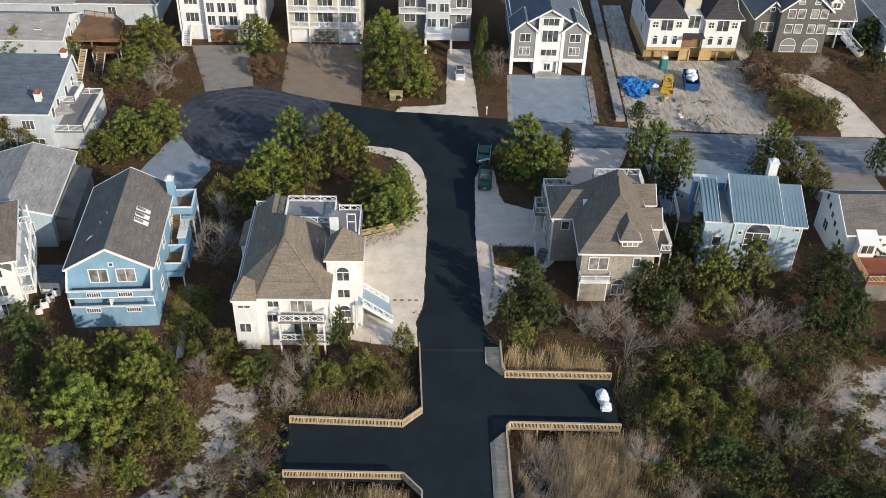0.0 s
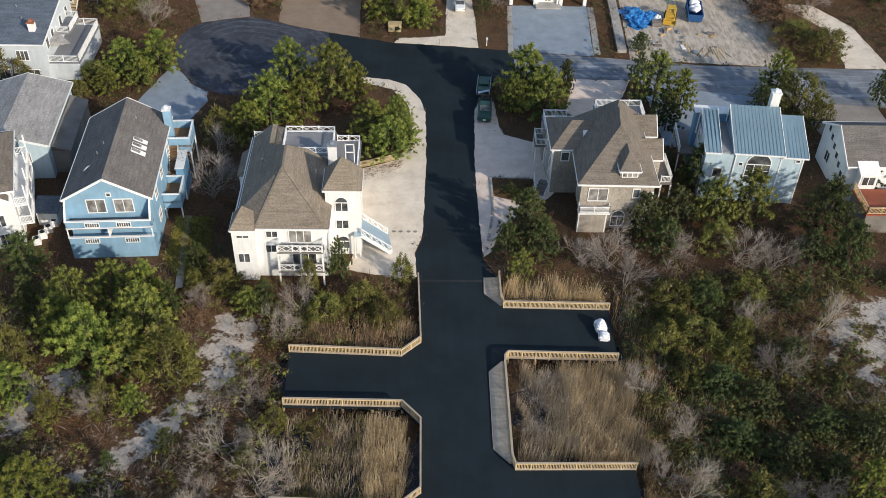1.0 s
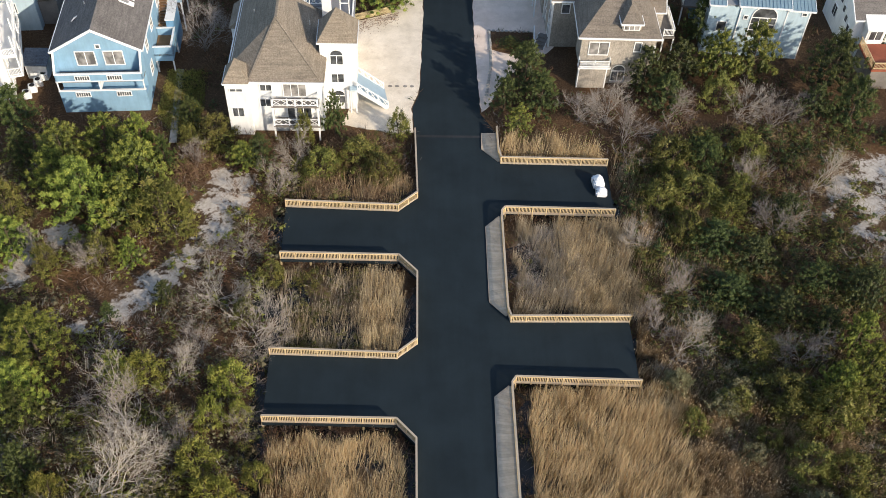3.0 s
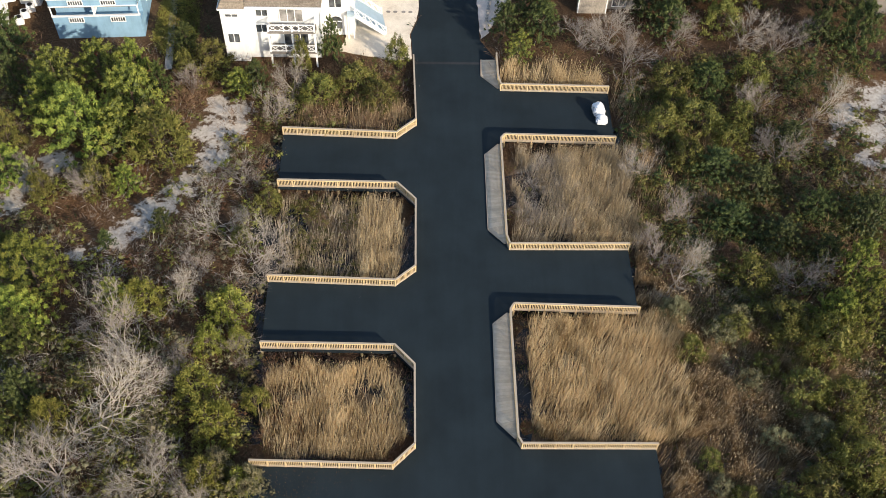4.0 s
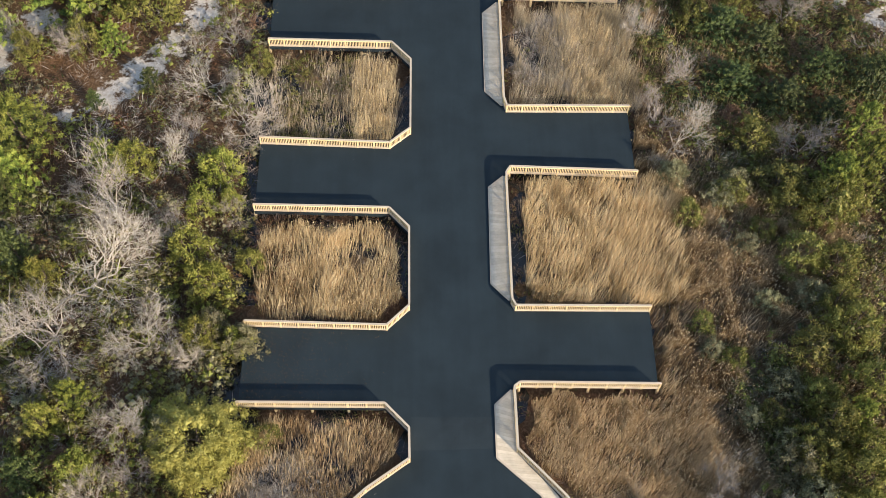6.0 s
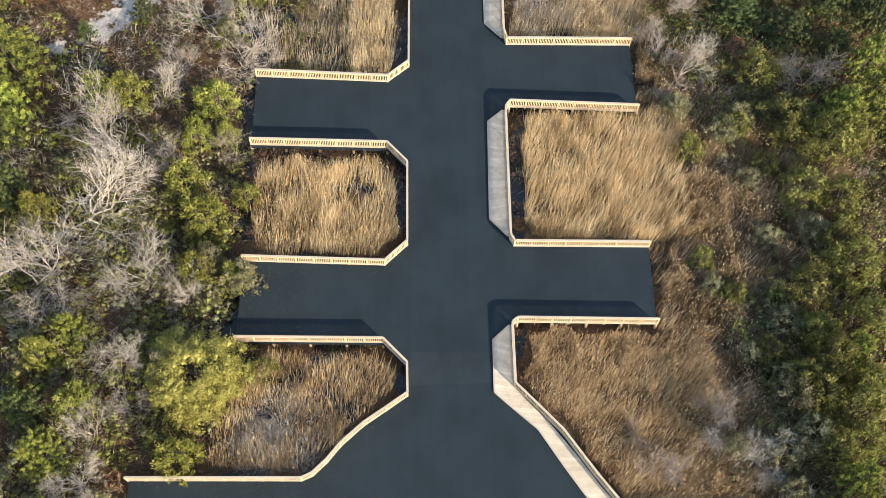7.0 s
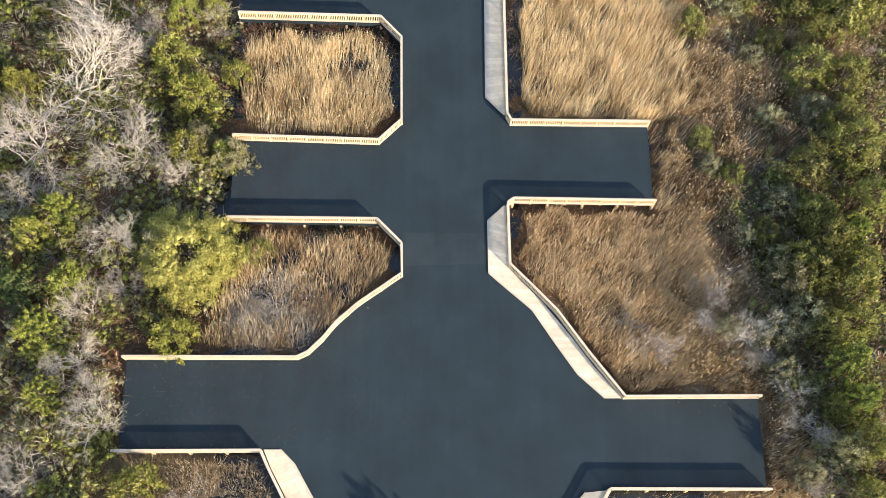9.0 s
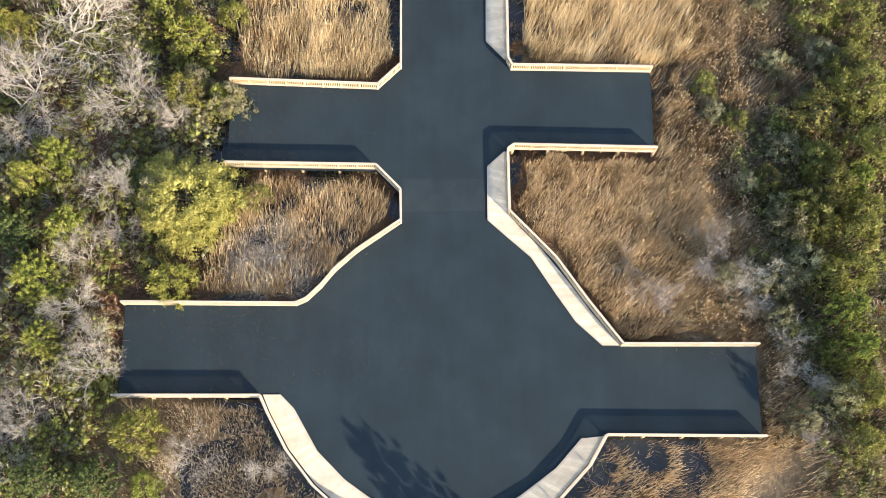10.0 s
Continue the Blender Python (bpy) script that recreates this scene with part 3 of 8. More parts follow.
# ---- wooden walkways and railings along the deck ----
def walkway(outline, along):
    """Boards laid across a strip between two edges."""
    base = tagged(thing("walkway", "pale weathered wooden boardwalk beside the asphalt", "boardwalk", group="boardwalks", kind="structure"))
    part("bed", slab(outline, 0.05, 0.045), PLANK, base)
    bm = bmesh.new()
    (inner, outer) = along
    total = sum((Vector(b) - Vector(a)).length for a, b in zip(inner, inner[1:]))

    def at_length(path, f):
        lens = [(Vector(b) - Vector(a)).length for a, b in zip(path, path[1:])]
        want = f * sum(lens)
        for (a, b), n in zip(zip(path, path[1:]), lens):
            if want <= n or (a, b) == (path[-2], path[-1]):
                return Vector(a).lerp(Vector(b), min(1, want / n))
            want -= n

    n = int(total / 0.3)
    for i in range(n):
        q = [at_length(p, f) for p, f in ((inner, (i + 0.015) / n), (inner, (i + 0.985) / n), (outer, (i + 0.985) / n), (outer, (i + 0.015) / n))]
        z = 0.075 + random.uniform(-0.003, 0.003)
        lo = [bm.verts.new((v.x, v.y, 0.051)) for v in q]
        hi = [bm.verts.new((v.x, v.y, z)) for v in q]
        bm.faces.new(hi)
        for k in range(4):
            bm.faces.new((hi[k - 1], lo[k - 1], lo[k], hi[k]))
    bmesh.ops.recalc_face_normals(bm, faces=bm.faces)
    me = mesh_of("boards", bm, BOARDS)
    ob = new("boards", me)
    ob.parent = base
    tagged(ob, kind="stuff")
    bm = bmesh.new()
    for a, b in zip(inner, inner[1:]):
        beam(bm, (*a, 0.11), (*b, 0.11), 0.12, 0.1)
    part("kerb_board", bm, CAP, base, "pale edge board")


bd = Mat("walk_boards", 0.8)
bc = bd.ramp(bd.n.new("ShaderNodeNewGeometry").outputs["Random Per Island"], [(0.0, (0.47, 0.39, 0.295)), (0.6, (0.52, 0.435, 0.33)), (1.0, (0.58, 0.49, 0.375))])
bd.color(bd.mix(0.7, bc, bd.ramp(bd.noise(1.2, 6, 0.7), [(0.3, (0.72,) * 3), (0.65, (1.08,) * 3)]), "MULTIPLY"))
BOARDS = bd.m
WALKS = [
    ([(3.05, 81.3), (2.96, 78.7), (4.7, 76.75)], [(4.65, 81.35), (4.7, 78.0), (4.85, 76.75)]),
    ([(4.35, 68.35), (2.9, 66.85), (2.83, 57.0), (4.35, 55.3)], [(4.5, 68.35), (4.5, 66.8), (4.45, 57.0), (4.45, 55.3)]),
    ([(4.15, 47.3), (2.8, 46.1), (2.67, 36.4), (4.15, 34.8)], [(4.3, 47.3), (4.3, 46.0), (4.25, 36.4), (4.25, 34.8)]),
    ([(3.95, 26.85), (2.6, 25.6), (2.58, 21.3), (4.0, 20.0), (5.8, 18.4), (7.64, 15.5), (9.05, 13.4), (11.0, 11.6)],
     [(4.05, 26.85), (4.05, 25.6), (4.1, 21.75), (4.9, 20.8), (6.6, 19.0), (8.6, 16.4), (10.2, 14.1), (12.2, 11.6)]),
    ([(-12.8, 7.95), (-11.75, 6.9), (-10.0, 3.9), (-8.0, 1.9), (-6.3, 0.7), (-4.0, -0.5)], [(-14.0, 7.95), (-13.4, 6.6), (-12.0, 4.1), (-10.0, 1.6), (-8.0, -0.1), (-4.6, -2.0)]),
    ([(9.15, 4.8), (7.2, 2.65), (4.5, 0.7), (2.0, -0.6)], [(10.7, 4.95), (9.4, 2.9), (6.9, 0.3), (3.0, -1.9)]),
]
for inner, outer in WALKS:
    walkway(inner + outer[::-1], (inner, outer))


def railing(path, label):
    """Posts, cap, rails and close pickets along a run, on a fascia board with piles below."""
    base = thing("railing", label, "railing", group="deck railings")
    for a, b in zip(path, path[1:]):
        va, vb = Vector((*a, 0)), Vector((*b, 0))
        n = (vb - va).length
        d = (vb - va) / n
        part("cap_rail", beam(bmesh.new(), (*a, 1.09), (*b, 1.09), 0.17, 0.045), CAP, base, "pale flat cap board")
        part("upper_rail", beam(bmesh.new(), (*a, 0.99), (*b, 0.99), 0.05, 0.14), WOOD, base)
        part("lower_rail", beam(bmesh.new(), (*a, 0.2), (*b, 0.2), 0.09, 0.13), CAP, base)
        side = d.cross(Vector((0, 0, 1))) * 0.02
        part("fascia", beam(bmesh.new(), va + side + Vector((0, 0, 0.02)), vb + side + Vector((0, 0, 0.02)), 0.07, 0.15), CAP, base)
        k = max(1, round(n / 0.145))
        rows = []
        for i in range(k):
            p = va + d * (n * (i + 0.5) / k)
            rows.append((p + Vector((0, 0, 0.14)), p + Vector((0, 0, 0.95))))
        ob = part("infill", beams(rows, 0.055, 0.042), WOOD, base)
        tagged(ob, kind="stuff")
        k = max(1, round(n / 1.4))
        for i in range(k + (b == path[-1])):
            p = va + d * (n * i / k)
            post = new("post", POST)
            post.parent, post.location = base, p
            post.rotation_euler[2] = math.atan2(d.y, d.x)
            if i % 2 == 0:
                pile = new("pile", PILE)
                pile.parent, pile.location = base, p


POST = mesh_of("post", box(bmesh.new(), -0.05, -0.05, -0.3, 0.05, 0.05, 1.045, 0.008), WOOD)
PILE = mesh_of("pile", tube(bmesh.new(), (0, 0, -1.6), (0, 0, -0.3), 0.13, 0.12, 8), WOOD)
RAILS = [
    [(-4.5, 81.0), (-4.2, 71.0), (-6.2, 69.1), (-18.0, 69.65)],
    [(-17.9, 62.45), (-6.05, 62.2), (-4.2, 60.05), (-4.2, 51.95), (-6.05, 50.3), (-17.8, 50.8)],
    [(-17.75, 43.6), (-6.0, 43.35), (-4.25, 41.4), (-4.2, 33.9), (-6.0, 32.1), (-17.55, 32.45)],
    [(-17.55, 25.5), (-6.05, 25.4), (-4.15, 23.42), (-4.1, 21.0), (-5.7, 19.85), (-7.37, 18.67), (-9.0, 17.16), (-10.0, 15.9), (-11.0, 14.92), (-11.8, 14.55), (-24.5, 14.6)],
    [(-24.6, 7.8), (-14.1, 7.8), (-13.5, 6.55), (-12.1, 4.0), (-10.1, 1.5), (-8.1, -0.2), (-4.7, -2.1)],
]
RAILS += [
    [(4.72, 81.4), (4.75, 78.0), (4.97, 76.45), (16.7, 76.2)],
    [(16.55, 68.65), (5.0, 68.95), (4.57, 68.4), (4.5, 55.6), (4.75, 54.6), (16.15, 54.65)],
    [(16.15, 47.35), (4.75, 47.75), (4.35, 47.15), (4.3, 34.5), (4.6, 33.9), (15.8, 33.85)],
    [(15.75, 27.0), (4.6, 27.15), (4.12, 26.8), (4.15, 21.75), (5.73, 20.1), (7.6, 18.1), (9.8, 14.9), (12.3, 11.58), (22.4, 11.6)],
    [(22.35, 4.9), (10.8, 5.0), (9.5, 2.85), (7.0, 0.25), (3.1, -2.0)],
]
for path in RAILS:
    railing(path, "new pale timber railing with close pickets round the marsh" if len(path) > 4 else "new pale timber railing along the deck edge")


# ---- houses ----
def house(name, label, x, y, rot=0.0):
    return thing(name, label, "house", pose(x, y, 0, 0, 0, rot), group="houses")


def wall(h, x0, y0, z0, x1, y1, z1, mat, name="wall", label=""):
    return part(name, box(bmesh.new(), x0, y0, z0, x1, y1, z1), mat, h, label)


def trim(h, rows, wide=0.16, high=0.2, mat=None, name="trim"):
    for a, b in rows:
        part(name, beam(bmesh.new(), a, b, wide, high), mat or WHITE, h)


def gable(h, x0, y0, x1, y1, ze, zr, axis, mat, wall_mat=None, over=0.4, thick=0.16, peak=None, edge=True):
    """A pitched roof with its gable walls; axis: the way the ridge runs. peak: where the ridge lies across, 0 to 1."""
    f = 0.5 if peak is None else peak
    if axis == "y":
        xm = x0 + (x1 - x0) * f
        dl, dr = (zr - ze) / (xm - x0), (zr - ze) / (x1 - xm)
        sect = [(x0 - over, ze - dl * over), (xm, zr), (x1 + over, ze - dr * over)]
        pts = [(sx, yy, sz + dz) for yy in (y0 - over, y1 + over) for dz in (0, -thick) for sx, sz in sect]
    else:
        ym = y0 + (y1 - y0) * f
        dl, dr = (zr - ze) / (ym - y0), (zr - ze) / (y1 - ym)
        sect = [(y0 - over, ze - dl * over), (ym, zr), (y1 + over, ze - dr * over)]
        pts = [(xx, sy, sz + dz) for xx in (x0 - over, x1 + over) for dz in (0, -thick) for sy, sz in sect]
    faces = [(0, 1, 7, 6), (1, 2, 8, 7), (3, 9, 10, 4), (4, 10, 11, 5), (0, 6, 9, 3), (2, 5, 11, 8), (0, 3, 4, 1), (1, 4, 5, 2), (6, 7, 10, 9), (7, 8, 11, 10)]
    roof = part("roof", prism(pts, faces), mat, h)
    if wall_mat:
        for k in (0, 1):
            if axis == "y":
                a = y0 if k == 0 else y1 - 0.15
                tri = [(x0, a, ze), (x1, a, ze), (x0 + (x1 - x0) * f, a, zr - 0.12), (x0, a + 0.15, ze), (x1, a + 0.15, ze), (x0 + (x1 - x0) * f, a + 0.15, zr - 0.12)]
            else:
                a = x0 if k == 0 else x1 - 0.15
                tri = [(a, y0, ze), (a, y1, ze), (a, y0 + (y1 - y0) * f, zr - 0.12), (a + 0.15, y0, ze), (a + 0.15, y1, ze), (a + 0.15, y0 + (y1 - y0) * f, zr - 0.12)]
            part("gable_wall", prism(tri, [(0, 1, 2), (3, 5, 4), (0, 3, 4, 1), (1, 4, 5, 2), (2, 5, 3, 0)]), wall_mat, h)
    if edge:
        for k in (0, 6):
            for i in (0, 1):
                a, b = Vector(pts[k + i]), Vector(pts[k + i + 1])
                part("barge_board", beam(bmesh.new(), a + Vector((0, 0, 0.03)), b + Vector((0, 0, 0.03)), 0.1, 0.26), WHITE, h)
        for i in (0, 2):
            part("gutter", beam(bmesh.new(), Vector(pts[i]) + Vector((0, 0, 0.01)), Vector(pts[6 + i]) + Vector((0, 0, 0.01)), 0.14, 0.18), WHITE, h)
    return roof


def hip(h, x0, y0, x1, y1, ze, a, b, mat, over=0.4, edge=True):
    """A hipped roof from the eaves to a ridge from a to b (or a point, when they are one)."""
    c = [(x0 - over, y0 - over, ze), (x1 + over, y0 - over, ze), (x1 + over, y1 + over, ze), (x0 - over, y1 + over, ze)]
    low = [(x, y, z - 0.16) for x, y, z in c]
    if a == b:
        pts, faces = c + [a] + low, [(0, 1, 4), (1, 2, 4), (2, 3, 4), (3, 0, 4), (8, 7, 6, 5), (0, 5, 6, 1), (1, 6, 7, 2), (2, 7, 8, 3), (3, 8, 5, 0)]
    elif abs(a[1] - b[1]) > abs(a[0] - b[0]):
        pts, faces = c + [a, b] + low, [(0, 1, 4), (1, 2, 5, 4), (2, 3, 5), (3, 0, 4, 5), (9, 8, 7, 6), (0, 6, 7, 1), (1, 7, 8, 2), (2, 8, 9, 3), (3, 9, 6, 0)]
    else:
        pts, faces = c + [a, b] + low, [(0, 1, 5, 4), (1, 2, 5), (2, 3, 4, 5), (3, 0, 4), (9, 8, 7, 6), (0, 6, 7, 1), (1, 7, 8, 2), (2, 8, 9, 3), (3, 9, 6, 0)]
    roof = part("roof", prism(pts, faces), mat, h)
    if edge:
        for i in range(4):
            part("gutter", beam(bmesh.new(), Vector(c[i - 1]) + Vector((0, 0, 0.01)), Vector(c[i]) + Vector((0, 0, 0.01)), 0.12, 0.2), WHITE, h)
    return roof


def window(h, face, at, u, z, w, high, cols=2, rows=1, pane=None, arch=False, casing=None, bar=0.1):
    """A window or glazed door on an outside wall: proud frame and bars, panes behind. u, z: middle of its sill."""
    def p(a, b, out):
        return {"F": (u + a, at - out, z + b), "B": (u - a, at + out, z + b), "R": (at + out, u + a, z + b), "L": (at - out, u - a, z + b)}[face]

    def plate(bm, a0, b0, a1, b1, o0, o1):
        q = [p(a, b, o) for o in (o0, o1) for a, b in ((a0, b0), (a1, b0), (a1, b1), (a0, b1))]
        vs = [bm.verts.new(v) for v in q]
        for f in ((3, 2, 1, 0), (4, 5, 6, 7), (0, 1, 5, 4), (1, 2, 6, 5), (2, 3, 7, 6), (3, 0, 4, 7)):
            bm.faces.new([vs[i] for i in f])

    bm, k = bmesh.new(), w / 2
    for q in ((-k - bar, -bar, -k, high + bar), (k, -bar, k + bar, high + bar), (-k, -bar, k, 0), (-k, high, k, high + bar)):
        plate(bm, *q, -0.02, 0.08)
    for i in range(1, cols):
        a = -k + w * i / cols
        plate(bm, a - bar * 0.4, 0, a + bar * 0.4, high, -0.02, 0.06)
    for i in range(1, rows):
        b = high * i / rows
        plate(bm, -k, b - bar * 0.3, k, b + bar * 0.3, -0.02, 0.05)
    if arch:
        ring = [(math.cos(t * math.pi / 10), math.sin(t * math.pi / 10)) for t in range(11)]
        for (c0, s0), (c1, s1) in zip(ring, ring[1:]):
            q = [p(c * r, high + bar + s * r, o) for o in (-0.02, 0.08) for c, s, r in ((c0, s0, k), (c0, s0, k + bar), (c1, s1, k + bar), (c1, s1, k))]
            vs = [bm.verts.new(v) for v in q]
            for f in ((3, 2, 1, 0), (4, 5, 6, 7), (0, 1, 5, 4), (1, 2, 6, 5), (2, 3, 7, 6), (3, 0, 4, 7)):
                bm.faces.new([vs[i] for i in f])
    bmesh.ops.recalc_face_normals(bm, faces=bm.faces)
    win = part("window", bm, casing or WHITE, h)
    for i in range(cols):
        bm = bmesh.new()
        plate(bm, -k + w * i / cols + 0.02, 0.0, -k + w * (i + 1) / cols - 0.02, high, -0.03, 0.025)
        bmesh.ops.recalc_face_normals(bm, faces=bm.faces)
        part("pane", bm, pane or GLASS, win)
    if arch:
        bm = bmesh.new()
        lo = [bm.verts.new(p(c * k, high + bar + s * k, 0.03)) for c, s in ring]
        bm.faces.new(lo)
        bmesh.ops.recalc_face_normals(bm, faces=bm.faces)
        part("pane", bm, pane or GLASS, win)
    return win


def balustrade(h, path, z, high=1.0, mat=None, gap=0.16, cross=False, name="balustrade"):
    """A rail along a path of (x, y[, dz]) on a deck at height z."""
    mat = mat or WHITE
    pts = [Vector((q[0], q[1], z + (q[2] if len(q) > 2 else 0))) for q in path]
    bm = bmesh.new()
    up = Vector((0, 0, 1))
    for a, b in zip(pts, pts[1:]):
        n = (b - a).length
        beam(bm, a + up * high, b + up * high, 0.13, 0.08)
        beam(bm, a + up * 0.18, b + up * 0.18, 0.07, 0.08)
        k = max(1, round(n / 1.7))
        for i in range(k + 1):
            o = a.lerp(b, i / k)
            beam(bm, o, o + up * (high + 0.06), 0.11, 0.11)
        if cross:
            k = max(1, round(n / 0.9))
            for i in range(k):
                o, q = a.lerp(b, i / k), a.lerp(b, (i + 1) / k)
                beam(bm, o + up * 0.15, q + up * (high - 0.05), 0.05, 0.06)
                beam(bm, o + up * (high - 0.05), q + up * 0.15, 0.05, 0.06)
        else:
            k = max(1, round(n / gap))
            for i in range(k):
                o = a.lerp(b, (i + 0.5) / k)
                beam(bm, o + up * 0.15, o + up * (high - 0.05), 0.04, 0.04)
    return part(name, bm, mat, h)


def deck(h, x0, y0, x1, y1, z, mat=None, thick=0.25, posts=True, name="deck"):
    d = part(name, box(bmesh.new(), x0, y0, z - thick, x1, y1, z), mat or GREY_WOOD, h)
    if posts:
        for x in (x0 + 0.1, x1 - 0.1):
            for y in (y0 + 0.1, y1 - 0.1):
                part("post", box(bmesh.new(), x - 0.08, y - 0.08, -0.1, x + 0.08, y + 0.08, z - thick), WHITE, h)
    return d


def stairs(h, a, b, wide, mat, n=12, rail=True, cross=False):
    """A straight flight from a (low) to b (high); each tread a piece."""
    a, b = Vector(a), Vector(b)
    d = Vector((b.x - a.x, b.y - a.y, 0)).normalized()
    s = Vector((-d.y, d.x, 0)) * wide / 2
    for i in range(n):
        o = a.lerp(b, (i + 0.5) / n)
        e = d * ((b - a).length / n * 0.62)
        part("tread", beam(bmesh.new(), o - s, o + s, e.length * 2, 0.06), mat, h)
    for k in (-1, 1):
        part("stringer", beam(bmesh.new(), a + s * k, b + s * k, 0.08, 0.3), WHITE, h)
        if rail:
            balustrade(h, [((a + s * k).x, (a + s * k).y, 0), ((b + s * k).x, (b + s * k).y, b.z - a.z)], a.z, 0.95, cross=cross, name="stair_rail")


def chimney(h, x, y, z0, z1, w=0.9, mat=None, cap=None):
    c = part("chimney", box(bmesh.new(), x - w / 2, y - w / 2, z0, x + w / 2, y + w / 2, z1, 0.03), mat or WHITE, h)
    part("chimney_cap", boxes((x - w / 2 - 0.08, y - w / 2 - 0.08, z1, x + w / 2 + 0.08, y + w / 2 + 0.08, z1 + 0.12), (x - 0.2, y - 0.2, z1 + 0.12, x + 0.2, y + 0.2, z1 + 0.5)), cap or BRICK, c)


def vent(h, x, y, z):
    part("roof_vent", tube(bmesh.new(), (x, y, z - 0.2), (x, y, z + 0.35), 0.07, 0.07, 8), STEEL, h, "short metal vent pipe")


def skylight(h, x0, y0, x1, y1, za, zb):
    """A pane lying on a slope that falls along x from za at x0 to zb at x1."""
    pts = [(x0, y0, za + 0.1), (x1, y0, zb + 0.1), (x1, y1, zb + 0.1), (x0, y1, za + 0.1), (x0, y0, za - 0.1), (x1, y0, zb - 0.1), (x1, y1, zb - 0.1), (x0, y1, za - 0.1)]
    fr = part("skylight", prism(pts, [(0, 1, 2, 3), (7, 6, 5, 4), (0, 4, 5, 1), (1, 5, 6, 2), (2, 6, 7, 3), (3, 7, 4, 0)]), WHITE, h)
    k = 0.1
    pts = [(x0 + k, y0 + k, za + 0.12), (x1 - k, y0 + k, zb + 0.12), (x1 - k, y1 - k, zb + 0.12), (x0 + k, y1 - k, za + 0.12)]
    part("pane", prism(pts, [(0, 1, 2, 3)]), CURTAIN, fr)


# the blue gabled house with two front balconies
h = house("blue_house", "blue gabled house with white trim and front balconies", -39.6, 86.2, 3.2)
W = 4.75
wall(h, -W, 0, 0, W, 16.2, 7.5, BLUE_SIDING)
gable(h, -W, 0, W, 16.2, 7.5, 10.2, "y", ROOF_GREY, BLUE_SIDING, 0.3)
wall(h, -W, -1.7, -0.1, W, -0.02, 2.2, BLUE_SIDING, "lower_wall")
wall(h, -W, -1.7, 2.2, W, -1.55, 3.0, BLUE_SIDING, "parapet")
wall(h, -W, -1.7, 4.4, W, -1.55, 5.3, BLUE_SIDING, "parapet")
part("balcony_floor", box(bmesh.new(), -W, -1.69, 4.2, W, -0.02, 4.4), GREY_WOOD, h)
for x in (-W, W - 0.12):
    part("corner_post", box(bmesh.new(), x, -1.72, 3.0, x + 0.12, -1.6, 4.2), WHITE, h)
    part("side_screen", prism([(x, -1.7, 4.4), (x + 0.12, -1.7, 4.4), (x + 0.12, -1.7, 5.3), (x, -1.7, 5.3), (x, -0.02, 4.4), (x + 0.12, -0.02, 4.4), (x + 0.12, -0.02, 7.4), (x, -0.02, 7.4)],
                              [(0, 1, 2, 3), (4, 7, 6, 5), (0, 3, 7, 4), (1, 5, 6, 2), (2, 6, 7, 3), (0, 4, 5, 1)]), BLUE_SIDING, h)
    trim(h, [((x + 0.06, -1.7, 5.4), (x + 0.06, -0.02, 7.5))], 0.2, 0.14)
part("divider", box(bmesh.new(), -0.25, -1.6, 3.0, -0.1, -0.02, 4.2), WHITE, h)
trim(h, [((-W - 0.05, -1.62, 5.38), (W + 0.05, -1.62, 5.38)), ((-W - 0.05, -1.62, 3.08), (W + 0.05, -1.62, 3.08)), ((-W - 0.05, -1.62, 4.42), (W + 0.05, -1.62, 4.42))], 0.24, 0.12)
for x, z in ((-1.8, 4.55), (1.7, 4.55), (-2.2, 2.25), (2.3, 2.25)):
    window(h, "F", -1.7, x, z, 1.5, 0.55, 6, 1, bar=0.07)
for x in (-1.0, 2.05):
    window(h, "F", 0, x - 0.35, 5.35, 2.0, 1.75, 2, 1, CURTAIN)
window(h, "F", 0, 0.25, 7.6, 0.4, 0.4, 1, 1)
for y, z in ((3, 5.0), (7, 5.0), (3, 1.8), (12, 4.8)):
    window(h, "R", W, y, z, 1.1, 1.4, 2, 1)
window(h, "L", -W, 5, 4.8, 1.1, 1.4, 2, 1)
for i in range(3):
    skylight(h, 1.9 - 0.05 * i, 6.5 + i * 1.15, 3.4 - 0.05 * i, 7.2 + i * 1.15, 9.14, 8.29)
for x, y in ((-1.8, 6.0), (-1.3, 7.6), (1.5, 13)):
    vent(h, x, y, 10.2 - abs(x) * 0.57)
part("roof_hatch", prism([(-3.0, 3.4, 8.58), (-2.3, 3.9, 8.98), (-2.3, 4.2, 8.98), (-3.0, 3.7, 8.58), (-2.65, 3.8, 8.95)], [(0, 1, 4), (1, 2, 4), (2, 3, 4), (3, 0, 4), (3, 2, 1, 0)]), STEEL, h)
chimney(h, 4.9, 14.6, 5, 9.6, 0.9, BLUE_SIDING, WHITE)
for x0, y0, x1, y1, z in ((4.8, 13.2, 7.4, 17.2, 5.2), (4.8, 5.2, 6.9, 9.0, 2.6)):
    deck(h, x0, y0, x1, y1, z, OLD_WOOD, 0.3, True)
    for q in ((x0, y0, x1, y0 + 0.12), (x1 - 0.12, y0 + 0.12, x1, y1), (x0, y1 - 0.12, x1 - 0.12, y1)):
        part("parapet", box(bmesh.new(), q[0], q[1], z - 1.0, q[2], q[3], z + 1.0), BLUE_SIDING, h)
        part("parapet_cap", box(bmesh.new(), q[0] - 0.05, q[1] - 0.05, z + 1.0, q[2] + 0.05, q[3] + 0.05, z + 1.1), WHITE, h)
stairs(h, (5.35, 9.0, 2.6), (5.35, 13.2, 5.2), 0.95, OLD_WOOD, 13, False)
